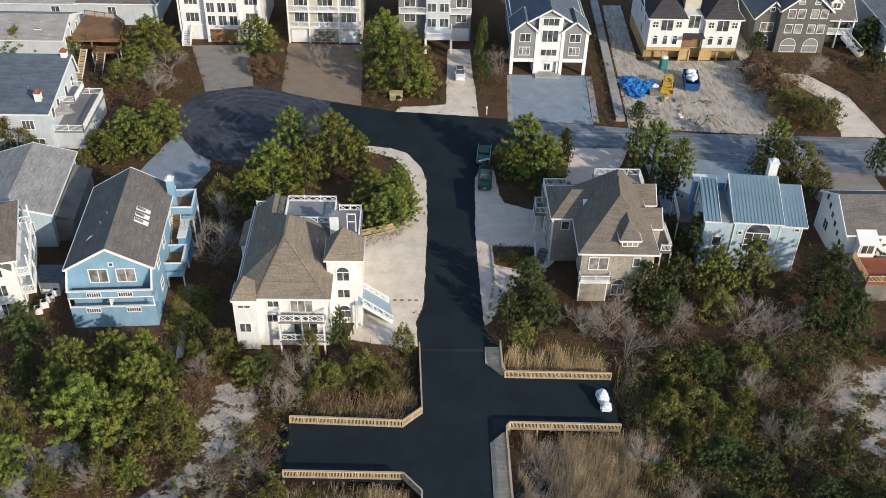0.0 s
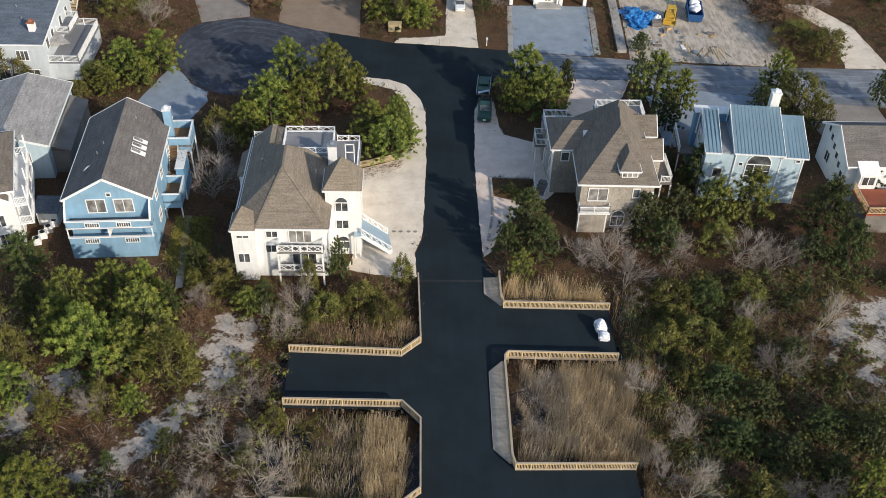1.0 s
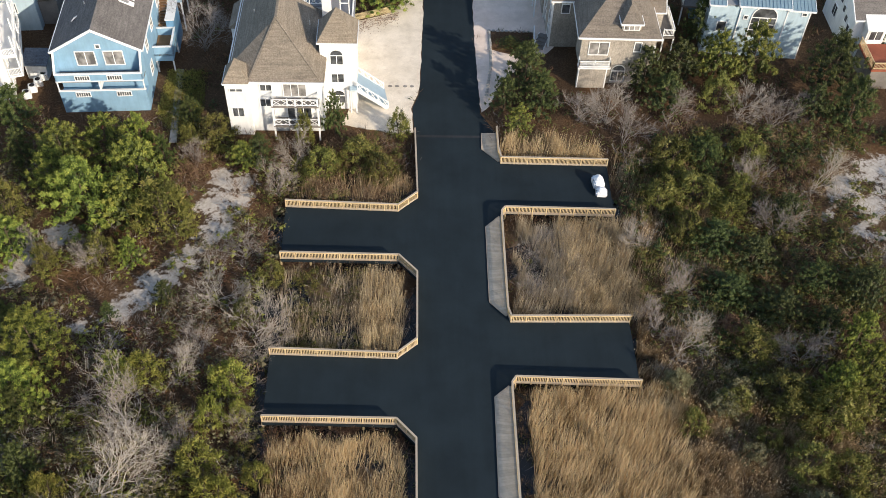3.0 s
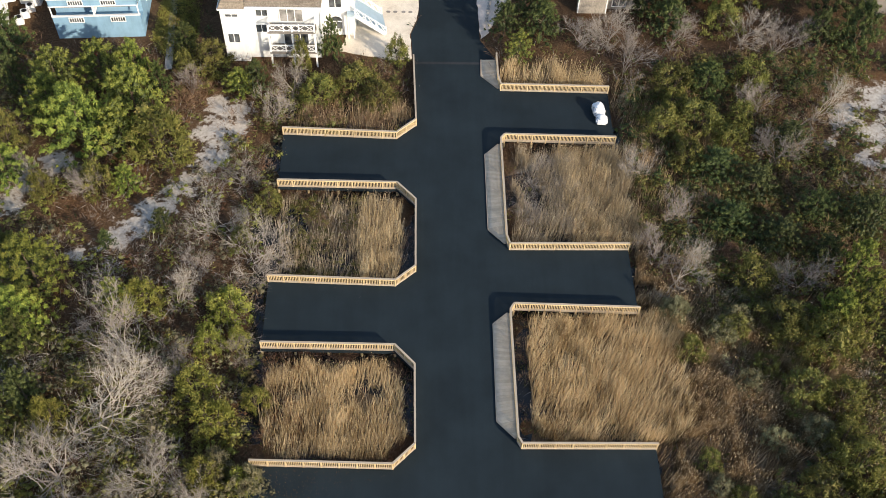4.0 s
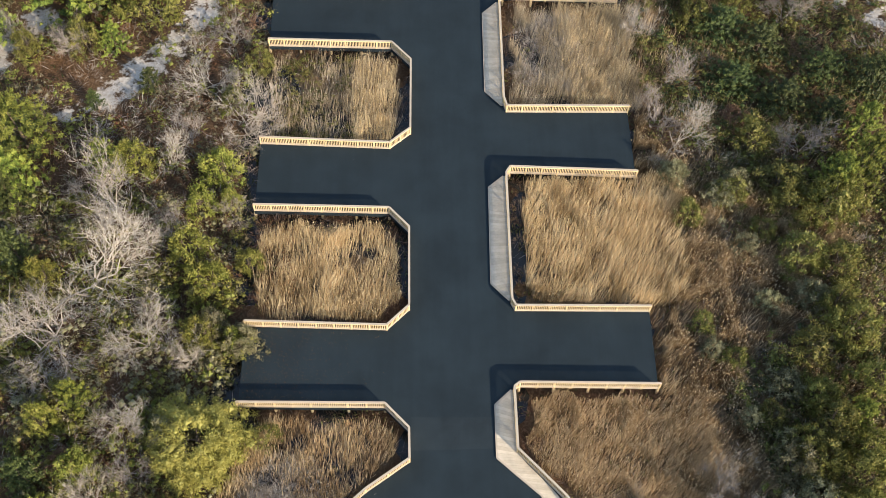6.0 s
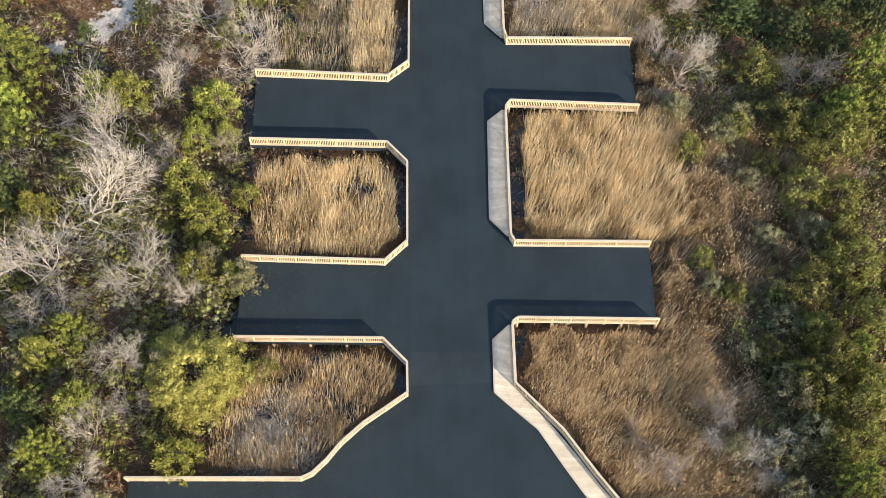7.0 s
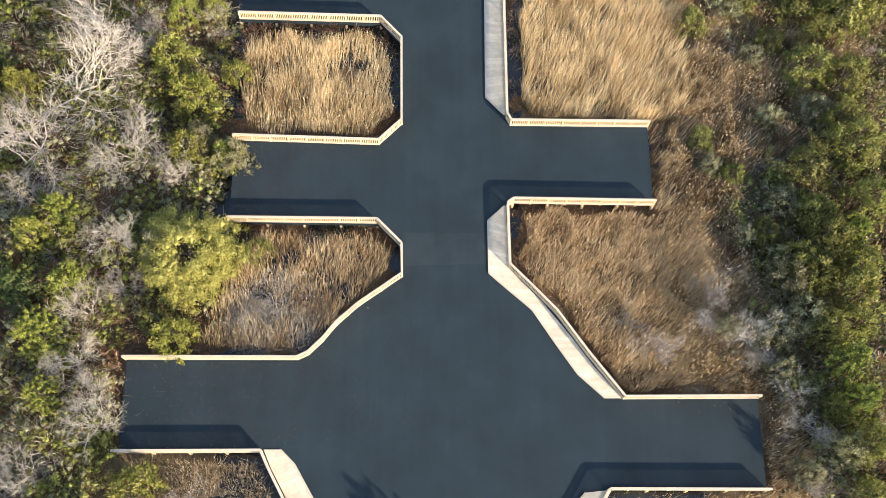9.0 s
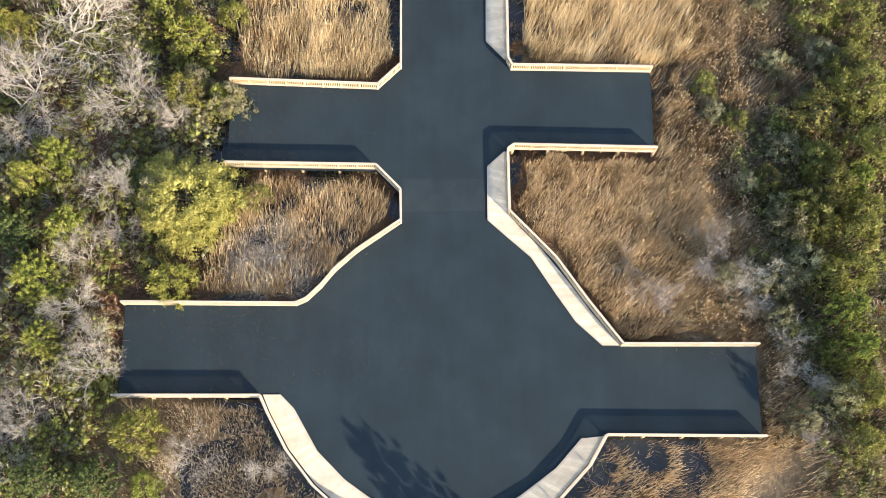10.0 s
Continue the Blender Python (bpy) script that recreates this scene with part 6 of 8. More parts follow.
t = thing("portable_toilet", "green portable toilet with a white roof on the yard", "toilet", pose(37.3, 151.6, 0.015, 0, 0, 5))
part("cabin", box(bmesh.new(), -0.58, -0.58, 0.1, 0.58, 0.58, 2.1, 0.03), TOILET, t)
bm = bmesh.new()
ball(bm, (0, 0, 2.1), (0.64, 0.64, 0.22), 3, 0.02, 3)
part("roof", bm, WHITE, t, "domed white roof")
part("door", box(bmesh.new(), -0.42, -0.62, 0.2, 0.42, -0.58, 2.0), TOILET, t)
part("skid", boxes((-0.6, -0.6, 0, -0.45, 0.6, 0.1), (0.45, -0.6, 0, 0.6, 0.6, 0.1)), STEEL, t)

m = thing("wheel_loader", "yellow compact loader with a raised bucket on the yard", "loader", pose(36.6, 144.4, 0.015, 0, 0, -15))
part("chassis", box(bmesh.new(), -0.7, -1.2, 0.5, 0.7, 1.4, 1.2, 0.08), YELLOW_PAINT, m)
part("cab_frame", boxes((-0.6, -0.3, 1.2, -0.5, -0.2, 2.1), (0.5, -0.3, 1.2, 0.6, -0.2, 2.1), (-0.6, 0.8, 1.2, -0.5, 0.9, 2.1), (0.5, 0.8, 1.2, 0.6, 0.9, 2.1), (-0.65, -0.35, 2.1, 0.65, 0.95, 2.2)), YELLOW_PAINT, m)
for k in (-0.75, 0.75):
    part("arm", beam(bmesh.new(), (k, 1.1, 1.7), (k, -2.0, 1.0), 0.16, 0.22), YELLOW_PAINT, m)
    wheel(m, k * 1.1, -0.75, 0.5, 0.36)
    wheel(m, k * 1.1, 0.95, 0.5, 0.36)
part("bucket", prism([(-1.0, -2.0, 0.5), (1.0, -2.0, 0.5), (1.0, -2.0, 1.1), (-1.0, -2.0, 1.1), (-1.0, -2.8, 0.4), (1.0, -2.8, 0.4), (1.0, -2.3, 1.0), (-1.0, -2.3, 1.0)],
                     [(0, 1, 2, 3), (0, 4, 5, 1), (0, 3, 7, 4), (1, 5, 6, 2), (2, 6, 7, 3)]), YELLOW_PAINT, m)

p = thing("tarpaulin_heap", "building material under a rumpled blue tarpaulin", "tarpaulin", pose(31.8, 144.2, 0.012))
for k, (x, y, rx, ry, rz) in enumerate(((-1.0, 1.2, 2.0, 2.2, 1.0), (0.9, -0.2, 1.7, 1.8, 0.8), (-0.8, -1.6, 1.5, 1.8, 0.7), (2.0, 1.2, 1.1, 1.0, 0.7))):
    bm = bmesh.new()
    ball(bm, (x, y, 0.0), (rx, ry, rz), k + 4, 0.55, 4)
    bmesh.ops.delete(bm, geom=[v for v in bm.verts if v.co.z < -0.02], context="VERTS")
    part("tarpaulin", bm, TARP, p)
part("board_stack", boxes((1.4, -2.4, 0, 3.0, -1.0, 0.7), (-2.2, 2.6, 0, -0.2, 3.4, 0.5), bevel=0.03), GREY_WOOD, p)
bm = bmesh.new()
ball(bm, (2.7, -0.2, 0.1), (0.8, 0.7, 0.9), 9, 0.3, 3)
bmesh.ops.delete(bm, geom=[v for v in bm.verts if v.co.z < 0.0], context="VERTS")
part("plastic_sheet", bm, WRAP, p)
rng_py = random.Random(4)
for k in range(26):
    x, y = rng_py.uniform(29.5, 43), rng_py.uniform(133, 141)
    n = rng_py.uniform(0.4, 1.3)
    bm = box(bmesh.new(), -n / 2, -n * 0.22, 0, n / 2, n * 0.22, rng_py.uniform(0.1, 0.45), 0.02)
    solid("debris", bm, rng_py.choice([GREY_WOOD, CONCRETE, PLY, STEEL, WRAP]), "scrap of building rubble on the sandy yard", "rubble", m=pose(x, y, 0.013, 0, 0, rng_py.uniform(0, 180)), group="rubble")

# loose boards and a pallet left near the street
for i in range(14):
    n = rng_py.uniform(1.6, 3.4)
    bm = box(bmesh.new(), -n / 2, -0.09, 0, n / 2, 0.09, 0.05)
    solid("loose_board", bm, rng_py.choice([PLY, GREY_WOOD, WOOD]), "loose sawn board dropped on the sandy yard", "board",
          m=pose(37.6 + 0.46 * i, 133 + 1.6 * rng_py.random(), 0.014, 0, 0, rng_py.uniform(55, 120)), group="loose boards")

# by the street
b = thing("utility_box", "tan utility cabinet with an open dark hatch", "cabinet", pose(-8.4, 139.6, -0.02, 0, 0, -4))
part("casing", box(bmesh.new(), -1.0, -0.6, 0, 1.0, 0.6, 1.2, 0.05), BOX_TAN, b)
# a solid dark plate stands in for the unlit inside of the hatch
part("hatch", box(bmesh.new(), 0.05, -0.64, 0.35, 0.75, -0.6, 0.95), DARK_RUBBER, b, "dark open hatch")
part("lid", box(bmesh.new(), -1.06, -0.66, 1.2, 1.06, 0.66, 1.28), BOX_TAN, b)
b = thing("mailbox", "white mailbox on a post beside the street", "mailbox", pose(6.0, 135.0, -0.02))
part("post", box(bmesh.new(), -0.06, -0.06, 0, 0.06, 0.06, 1.1), WHITE, b)
part("box", box(bmesh.new(), -0.14, -0.28, 1.1, 0.14, 0.28, 1.38, 0.06), WHITE, b)
f = thing("picket_fence", "low weathered picket fence behind the gravel forecourt", "fence")
for i in range(34):
    v = Vector((-12.2, 102.5, 0)).lerp(Vector((-7.7, 104.3, 0)), i / 33)
    part("picket", box(bmesh.new(), v.x - 0.045, v.y - 0.015, -0.03, v.x + 0.045, v.y + 0.015, 0.95), BOX_TAN, f)
for z in (0.3, 0.8):
    part("fence_rail", beam(bmesh.new(), (-12.2, 102.54, z), (-7.7, 104.34, z), 0.04, 0.08), BOX_TAN, f)
for x in (-7.46, -6.65, -5.7, -4.89):
    ob = solid("stepping_stone", slab([(x + 0.26 * math.cos(a * 0.9), 89.5 + 0.2 * math.sin(a * 0.9)) for a in range(7)], 0.05, 0.08), GRAVEL_GREY, "flat grey stepping stone on the forecourt", "stone", group="stepping stones")
# planting bed edged with stones beside the gravel drive
solid("planting_bed", slab([(5.0, 97.0), (10.1, 96.8), (10.3, 100.2), (5.0, 100.4)], 0.06, 0.1), FLOOR, "mulched planting bed beside the gravel drive", "bed", "structure")
stone = bmesh.new()
ball(stone, (0, 0, 0.06), (0.22, 0.18, 0.15), 2, 0.35, 2)
ROCK = mesh_of("edging_stone", stone, CONCRETE)
for i in range(40):
    k = i / 40 * 4
    a = [(3.9, 88.0), (4.7, 93.4), (4.8, 97.0), (4.8, 100.6), (10.3, 100.4)]
    j = int(k)
    v = Vector((*a[j], 0)).lerp(Vector((*a[j + 1], 0)), k - j)
    ob = new("edging_stone", ROCK)
    ob.matrix_basis = pose(v.x, v.y, 0.0, 0, 0, i * 47)
    tagged(ob, "rounded grey edging stone beside the gravel", "stone", "edging stones")


# ---- plants ----
def blades(centres, axes, half, length, bend=0.0, tone=None):
    """Many narrow leaves as one mesh: each a pointed strip from its centre along its axis."""
    c, a = np.asarray(centres, float), np.asarray(axes, float)
    n = len(c)
    a /= np.linalg.norm(a, axis=1, keepdims=True) + 1e-9
    side = np.cross(a, np.random.normal(size=(n, 3)))
    side /= np.linalg.norm(side, axis=1, keepdims=True) + 1e-9
    half, length = np.broadcast_to(half, (n,))[:, None], np.broadcast_to(length, (n,))[:, None]
    mid = c + a * length * 0.45
    tip = c + a * length
    tip[:, 2] -= (length[:, 0] * bend)
    v = np.stack([c, mid + side * half, tip, mid - side * half], 1).reshape(-1, 3)
    k = np.arange(n)[:, None] * 4
    me = bpy.data.meshes.new("leaves")
    me.from_pydata(v.tolist(), [], (k + np.array([[0, 1, 2, 3]])).tolist())
    tones = np.random.rand(n) if tone is None else np.asarray(tone, float)
    me.attributes.new("tone", "FLOAT", "POINT").data.foreach_set("value", np.repeat(np.clip(tones, 0, 1), 4))
    return me


CORE_V = np.array([(1, 0, 0), (-1, 0, 0), (0, 1, 0), (0, -1, 0), (0, 0, 1), (0, 0, -1)], float)
CORE_F = np.array([(0, 2, 4), (2, 1, 4), (1, 3, 4), (3, 0, 4), (2, 0, 5), (1, 2, 5), (3, 1, 5), (0, 3, 5)])


def foliage(centres, radii, tones, out, per, leaf, slim, squash, seed, heart=(0.25, 0.5)):
    """Puffs of leaves: a small dense heart with many leaves round it. radii: n x 3; out: n x 3, the way the puff points."""
    rng = np.random.RandomState(seed)
    c, r, n = np.asarray(centres, float), np.asarray(radii, float), len(centres)
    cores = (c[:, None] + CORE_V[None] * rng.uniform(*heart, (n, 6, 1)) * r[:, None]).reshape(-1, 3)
    d = rng.normal(size=(n, per, 3)) + np.asarray(out, float)[:, None] * 0.7
    d /= np.linalg.norm(d, axis=2, keepdims=True)
    base = (c[:, None] + d * r[:, None] * rng.uniform(0.35, 1.0, (n, per, 1))).reshape(-1, 3)
    ax = (d * 0.7 + rng.normal(0, 0.6, d.shape)).reshape(-1, 3)
    ax /= np.linalg.norm(ax, axis=1, keepdims=True)
    ln = (leaf * rng.uniform(0.6, 1.35, (n, per))).reshape(-1)
    side = np.cross(ax, d.reshape(-1, 3) + rng.normal(0, 0.6, ax.shape))
    side /= np.linalg.norm(side, axis=1, keepdims=True) + 1e-9
    flat = np.array([1, 1, squash])
    half = (ln * slim)[:, None]
    tris = np.stack([base - side * flat * half, base + side * flat * half, base + ax * flat * ln[:, None]], 1).reshape(-1, 3)
    k = np.arange(n * per)[:, None] * 3 + len(cores)
    faces = np.concatenate([(np.arange(n)[:, None, None] * 6 + CORE_F[None]).reshape(-1, 3), k + np.array([[0, 1, 2]])])
    me = bpy.data.meshes.new("leaves")
    me.from_pydata(np.concatenate([cores, tris]).tolist(), [], faces.tolist())
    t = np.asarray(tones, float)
    # hearts get 0.7 of the leaf tone, inner shade put into the colour
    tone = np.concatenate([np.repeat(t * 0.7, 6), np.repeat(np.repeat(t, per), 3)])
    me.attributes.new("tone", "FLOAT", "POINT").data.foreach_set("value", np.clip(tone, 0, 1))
    return me


def crown_mesh(seed, shape, material):
    """A crown of unit radius and height: whorls of branches for a pine, lobed domes for shrubs."""
    rng = np.random.RandomState(seed)
    c, r, t, out = [], [], [], []

    def puff(x, y, z, wide, high, tone):
        c.append((x, y, z)), r.append((wide, wide, high)), t.append(tone)
        n = math.hypot(x, y) + 0.05
        out.append((x / n, y / n, 0.8))

    if shape == "pine":
        branches = 62
        lobes = rng.uniform(0.8, 1.12, 7)
        for i in range(branches):
            u = (i + 0.5) / branches
            a = i * 2.39996 + rng.normal(0, 0.2)
            reach = (0.1 + 0.9 * (1 - u ** 1.7) ** 0.75) * lobes[int(a % math.tau / math.tau * 7)] * rng.uniform(0.78, 1.1)
            z = 0.1 + 0.84 * u + rng.normal(0, 0.02)
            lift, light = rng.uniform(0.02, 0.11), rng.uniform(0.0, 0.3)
            # inner puffs toned dark for the shade between clumps; tips paler, new growth
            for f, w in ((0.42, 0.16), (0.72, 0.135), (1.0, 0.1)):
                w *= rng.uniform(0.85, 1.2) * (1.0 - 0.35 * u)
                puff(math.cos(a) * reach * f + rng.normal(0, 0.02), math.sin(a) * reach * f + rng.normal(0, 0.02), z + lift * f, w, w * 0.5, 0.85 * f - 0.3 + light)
        puff(0, 0, 1.0, 0.08, 0.05, 0.6)
        per, leaf, slim, squash = 44, 0.044, 0.19, 0.65
    else:
        count = {"shrub": 84, "cypress": 50, "broad": 330}[shape]
        lobes = rng.uniform(0.75, 1.15, 6)
        for i in range(count):
            a = rng.uniform(0, math.tau)
            lobe = lobes[int(a / math.tau * 6) % 6]
            u = rng.uniform(0.02, 1)
            if shape == "cypress":
                n, z = (0.2 + 0.75 * (1 - u) ** 0.8) * rng.uniform(0.6, 1.0), 0.05 + 0.93 * u
            else:
                n, z = math.sqrt(1 - (u * 0.97) ** 2) * lobe * rng.uniform(0.5, 1.0), 0.1 + 0.88 * u * rng.uniform(0.78, 1.04) * (0.85 + 0.15 * lobe)
            w = rng.uniform(0.13, 0.25) if shape != "broad" else rng.uniform(0.09, 0.17)
            puff(math.cos(a) * n, math.sin(a) * n, z, w, w * 0.55, rng.uniform(0.05, 0.95) if shape != "broad" else rng.uniform(0.25, 0.75))
        per, leaf, slim, squash = {"shrub": (40, 0.085, 0.19, 0.75), "cypress": (34, 0.12, 0.16, 0.8), "broad": (84, 0.031, 0.27, 0.85)}[shape]
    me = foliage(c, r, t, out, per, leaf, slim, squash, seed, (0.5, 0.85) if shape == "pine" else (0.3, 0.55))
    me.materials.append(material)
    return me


def trunk_mesh(seed, stems=1, top=0.8, r=0.045, spread=0.5):
    rng = random.Random(seed)
    bm = bmesh.new()
    for s in range(stems):
        a = rng.uniform(0, math.tau)
        lean = 0.0 if stems == 1 else 0.35
        p, q = Vector((0, 0, -0.08)), Vector((math.cos(a) * lean, math.sin(a) * lean, top))
        m = p.lerp(q, 0.5) + Vector((rng.uniform(-0.04, 0.04), rng.uniform(-0.04, 0.04), 0))
        tube(bm, p, m, r, r * 0.7)
        tube(bm, m, q, r * 0.7, r * 0.2)
        for i in range(9):
            f = rng.uniform(0.25, 0.95)
            o = p.lerp(q, f)
            b = rng.uniform(0, math.tau)
            n = spread * (1.2 - f)
            tube(bm, o, o + Vector((math.cos(b) * n, math.sin(b) * n, 0.1)), r * 0.3, r * 0.1, 4)
    return bm


def bare_mesh(seed, material, dense=1.0):
    """Bare branches forking five times, of unit spread and height."""
    rng = random.Random(seed)
    verts, faces = [], []

    def limb(a, b, r0, r1):
        d = (b - a).normalized()
        s = d.cross(Vector((0.3, 0.5, 0.8))).normalized()
        u = d.cross(s)
        k = len(verts)
        for p, r in ((a, r0), (b, r1)):
            for j in range(3):
                w = s * math.cos(j * 2.0944) + u * math.sin(j * 2.0944)
                verts.append(p + w * r)
        for j in range(3):
            faces.append((k + j, k + (j + 1) % 3, k + 3 + (j + 1) % 3, k + 3 + j))

    def grow(p, d, n, r, level):
        q = p + d * n
        mid = p.lerp(q, 0.5) + Vector([rng.gauss(0, n * 0.08) for _ in range(3)])
        if level == 0:
            limb(p, q, r, r * 0.4)
            return
        limb(p, mid, r, r * 0.8)
        limb(mid, q, r * 0.8, r * 0.5)
        for i in range((5, 5, 4, 3, 3)[level]):
            side = Vector((rng.gauss(0, 1), rng.gauss(0, 1), rng.gauss(0.15, 0.5))).normalized()
            perp = (side - d * side.dot(d)).normalized()
            a = radians(rng.gauss(38, 12))
            nd = (d * math.cos(a) + perp * math.sin(a) + Vector((0, 0, 0.08))).normalized()
            o = p.lerp(q, rng.uniform(0.35, 1.0))
            grow(o, nd, n * rng.uniform(0.58, 0.86), max(r * 0.55, 0.0017), level - 1)

    for i in range(rng.randint(5, 7)):
        a = rng.uniform(0, math.tau)
        d = Vector((math.cos(a) * 0.7, math.sin(a) * 0.7, rng.uniform(0.15, 1.1))).normalized()
        grow(Vector((0, 0, rng.uniform(-0.05, 0.25))), d, 0.42, 0.0105, 4)
    v = np.array([tuple(p) for p in verts])
    reach = np.percentile(np.hypot(v[:, 0], v[:, 1]), 92)
    v[:, :2] /= reach
    v[:, 2] /= np.percentile(v[:, 2], 99)
    me = bpy.data.meshes.new("branches")
    me.from_pydata(v.tolist(), [], faces)
    # tone rises with height, from darker low limbs to paler tops
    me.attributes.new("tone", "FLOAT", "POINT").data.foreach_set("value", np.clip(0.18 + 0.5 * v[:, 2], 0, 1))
    me.materials.append(material)
    return me


KINDS = {
    "p": ("pine_tree", "pine", NEEDLE, ["bushy green pine tree with clumped needles", "full green pine beside the undergrowth"], "tree"),
    "d": ("dark_pine", "pine", NEEDLE_DARK, ["dark green evergreen among the brush", "dense dark evergreen tree in the brush"], "tree"),
    "o": ("olive_shrub", "shrub", OLIVE, ["olive-brown evergreen shrub in the thicket", "bronzed olive-green bush in the thicket"], "shrub"),
    "l": ("lime_shrub", "shrub", LIME, ["yellow-green evergreen shrub beside the bare trees", "lime-green bush in the thicket"], "shrub"),
    "y": ("broad_tree", "broad", YELLOW, ["broad dull yellow-green tree overhanging the deck edge"], "tree"),
    "g": ("grey_shrub", "shrub", GREYGREEN, ["soft grey-green shrub at the edge of the reeds", "dusty grey-green bush in the scrub"], "shrub"),
    "s": ("dry_shrub", "shrub", DRY, ["dry brown leafless shrub beside the drive"], "shrub"),
    "c": ("cypress", "cypress", NEEDLE_DARK, ["narrow upright green cypress beside the drive"], "tree"),
    "r": ("red_shrub", "shrub", leafy("red_leaves", [(0.1, (0.14, 0.02, 0.012)), (0.95, (0.42, 0.06, 0.04))]), ["small bright red shrub beside the blue house"], "shrub"),
    "b": ("bare_tree", "bare", TWIG, ["bare grey tree with fine spreading twigs", "leafless pale-branched tree in the thicket"], "tree"),
}
MADE = {}


def plant(kind, rows):
    name, shape, mat, labels, category = KINDS[kind]
    for i, (x, y, r, h) in enumerate(rows):
        v = (kind, i % 4)
        rot = (x * 37.7 + y * 17.3) % 360
        m = pose(x, y, ground_z(x, y), 0, 0, rot) @ Matrix.Diagonal((*((r * (1.35 if kind == "b" else 1.14 if kind in "pd" else 1.1),) * 2), h, 1))
        if v in MADE:
            ob = copy_thing(MADE[v], Matrix())
        else:
            ob = thing(name, labels[i % len(labels)], category, group=category + "s")
            seed = 11 * (i % 4) + 100 * list(KINDS).index(kind)
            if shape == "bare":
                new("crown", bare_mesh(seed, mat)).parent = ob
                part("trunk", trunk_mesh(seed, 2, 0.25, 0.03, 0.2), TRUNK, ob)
            else:
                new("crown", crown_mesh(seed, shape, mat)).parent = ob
                part("trunk", trunk_mesh(seed, 1 if shape != "shrub" else 3), BARK, ob)
            MADE[v] = ob
        ob.matrix_basis = m


TRUNK = plain("grey_bark", (0.28, 0.24, 0.2), 0.9, 0.25, 6)
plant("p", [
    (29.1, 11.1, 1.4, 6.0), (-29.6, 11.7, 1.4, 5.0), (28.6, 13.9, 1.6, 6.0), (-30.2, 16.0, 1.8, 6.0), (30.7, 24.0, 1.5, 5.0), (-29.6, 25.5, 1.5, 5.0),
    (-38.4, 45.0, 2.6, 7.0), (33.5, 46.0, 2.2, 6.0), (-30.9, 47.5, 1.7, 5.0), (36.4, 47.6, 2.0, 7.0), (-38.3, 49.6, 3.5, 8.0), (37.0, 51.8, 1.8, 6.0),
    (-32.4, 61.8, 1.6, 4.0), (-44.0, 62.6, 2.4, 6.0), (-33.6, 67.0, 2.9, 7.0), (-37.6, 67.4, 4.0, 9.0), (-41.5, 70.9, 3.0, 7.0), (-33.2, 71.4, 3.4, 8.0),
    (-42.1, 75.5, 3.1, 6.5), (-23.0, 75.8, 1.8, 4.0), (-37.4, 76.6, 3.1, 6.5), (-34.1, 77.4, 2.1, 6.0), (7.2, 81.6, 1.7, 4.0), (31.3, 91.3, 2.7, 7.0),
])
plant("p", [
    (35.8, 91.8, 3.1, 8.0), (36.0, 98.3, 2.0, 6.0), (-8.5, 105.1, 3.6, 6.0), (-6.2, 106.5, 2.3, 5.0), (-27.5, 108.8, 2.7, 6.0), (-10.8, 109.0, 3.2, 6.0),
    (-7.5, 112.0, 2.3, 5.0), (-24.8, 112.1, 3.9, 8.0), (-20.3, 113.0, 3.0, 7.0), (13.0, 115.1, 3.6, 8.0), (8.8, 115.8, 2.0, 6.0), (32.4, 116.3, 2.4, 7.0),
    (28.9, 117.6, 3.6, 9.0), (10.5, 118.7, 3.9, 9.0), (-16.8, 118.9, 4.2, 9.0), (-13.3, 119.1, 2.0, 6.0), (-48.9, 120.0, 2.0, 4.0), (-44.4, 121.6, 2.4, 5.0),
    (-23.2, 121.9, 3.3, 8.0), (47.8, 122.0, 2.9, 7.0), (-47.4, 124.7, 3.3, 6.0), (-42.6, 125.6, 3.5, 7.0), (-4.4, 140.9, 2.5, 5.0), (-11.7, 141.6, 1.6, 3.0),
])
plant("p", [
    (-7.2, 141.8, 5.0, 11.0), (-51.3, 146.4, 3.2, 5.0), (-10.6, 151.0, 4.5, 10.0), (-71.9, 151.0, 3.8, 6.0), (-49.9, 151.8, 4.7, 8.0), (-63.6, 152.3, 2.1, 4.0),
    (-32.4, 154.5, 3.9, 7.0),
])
plant("o", [
    (29.3, 4.5, 1.6, 4.0), (29.5, 8.0, 1.6, 5.0), (28.4, 11.0, 1.4, 4.0), (27.8, 16.6, 1.7, 4.0), (30.2, 19.5, 2.1, 5.0), (27.2, 20.6, 1.9, 4.0),
    (-15.2, 22.9, 1.2, 3.0), (28.8, 23.6, 1.9, 5.0), (32.5, 26.8, 1.8, 5.0), (28.3, 30.0, 2.0, 4.0), (32.1, 31.7, 2.3, 5.0), (32.6, 38.2, 2.1, 4.0),
    (29.3, 38.8, 2.1, 4.0), (32.2, 43.6, 2.5, 5.0), (29.7, 44.3, 2.2, 4.0), (29.0, 46.2, 2.5, 4.0), (27.2, 51.2, 2.3, 4.0), (-20.6, 55.2, 1.3, 3.0),
    (-18.5, 60.1, 1.4, 3.0), (-40.5, 60.7, 1.3, 4.0), (-35.1, 61.8, 1.9, 4.0), (-29.4, 66.0, 3.1, 7.0), (23.6, 66.1, 2.0, 4.0), (-45.6, 67.4, 1.7, 6.0),
])
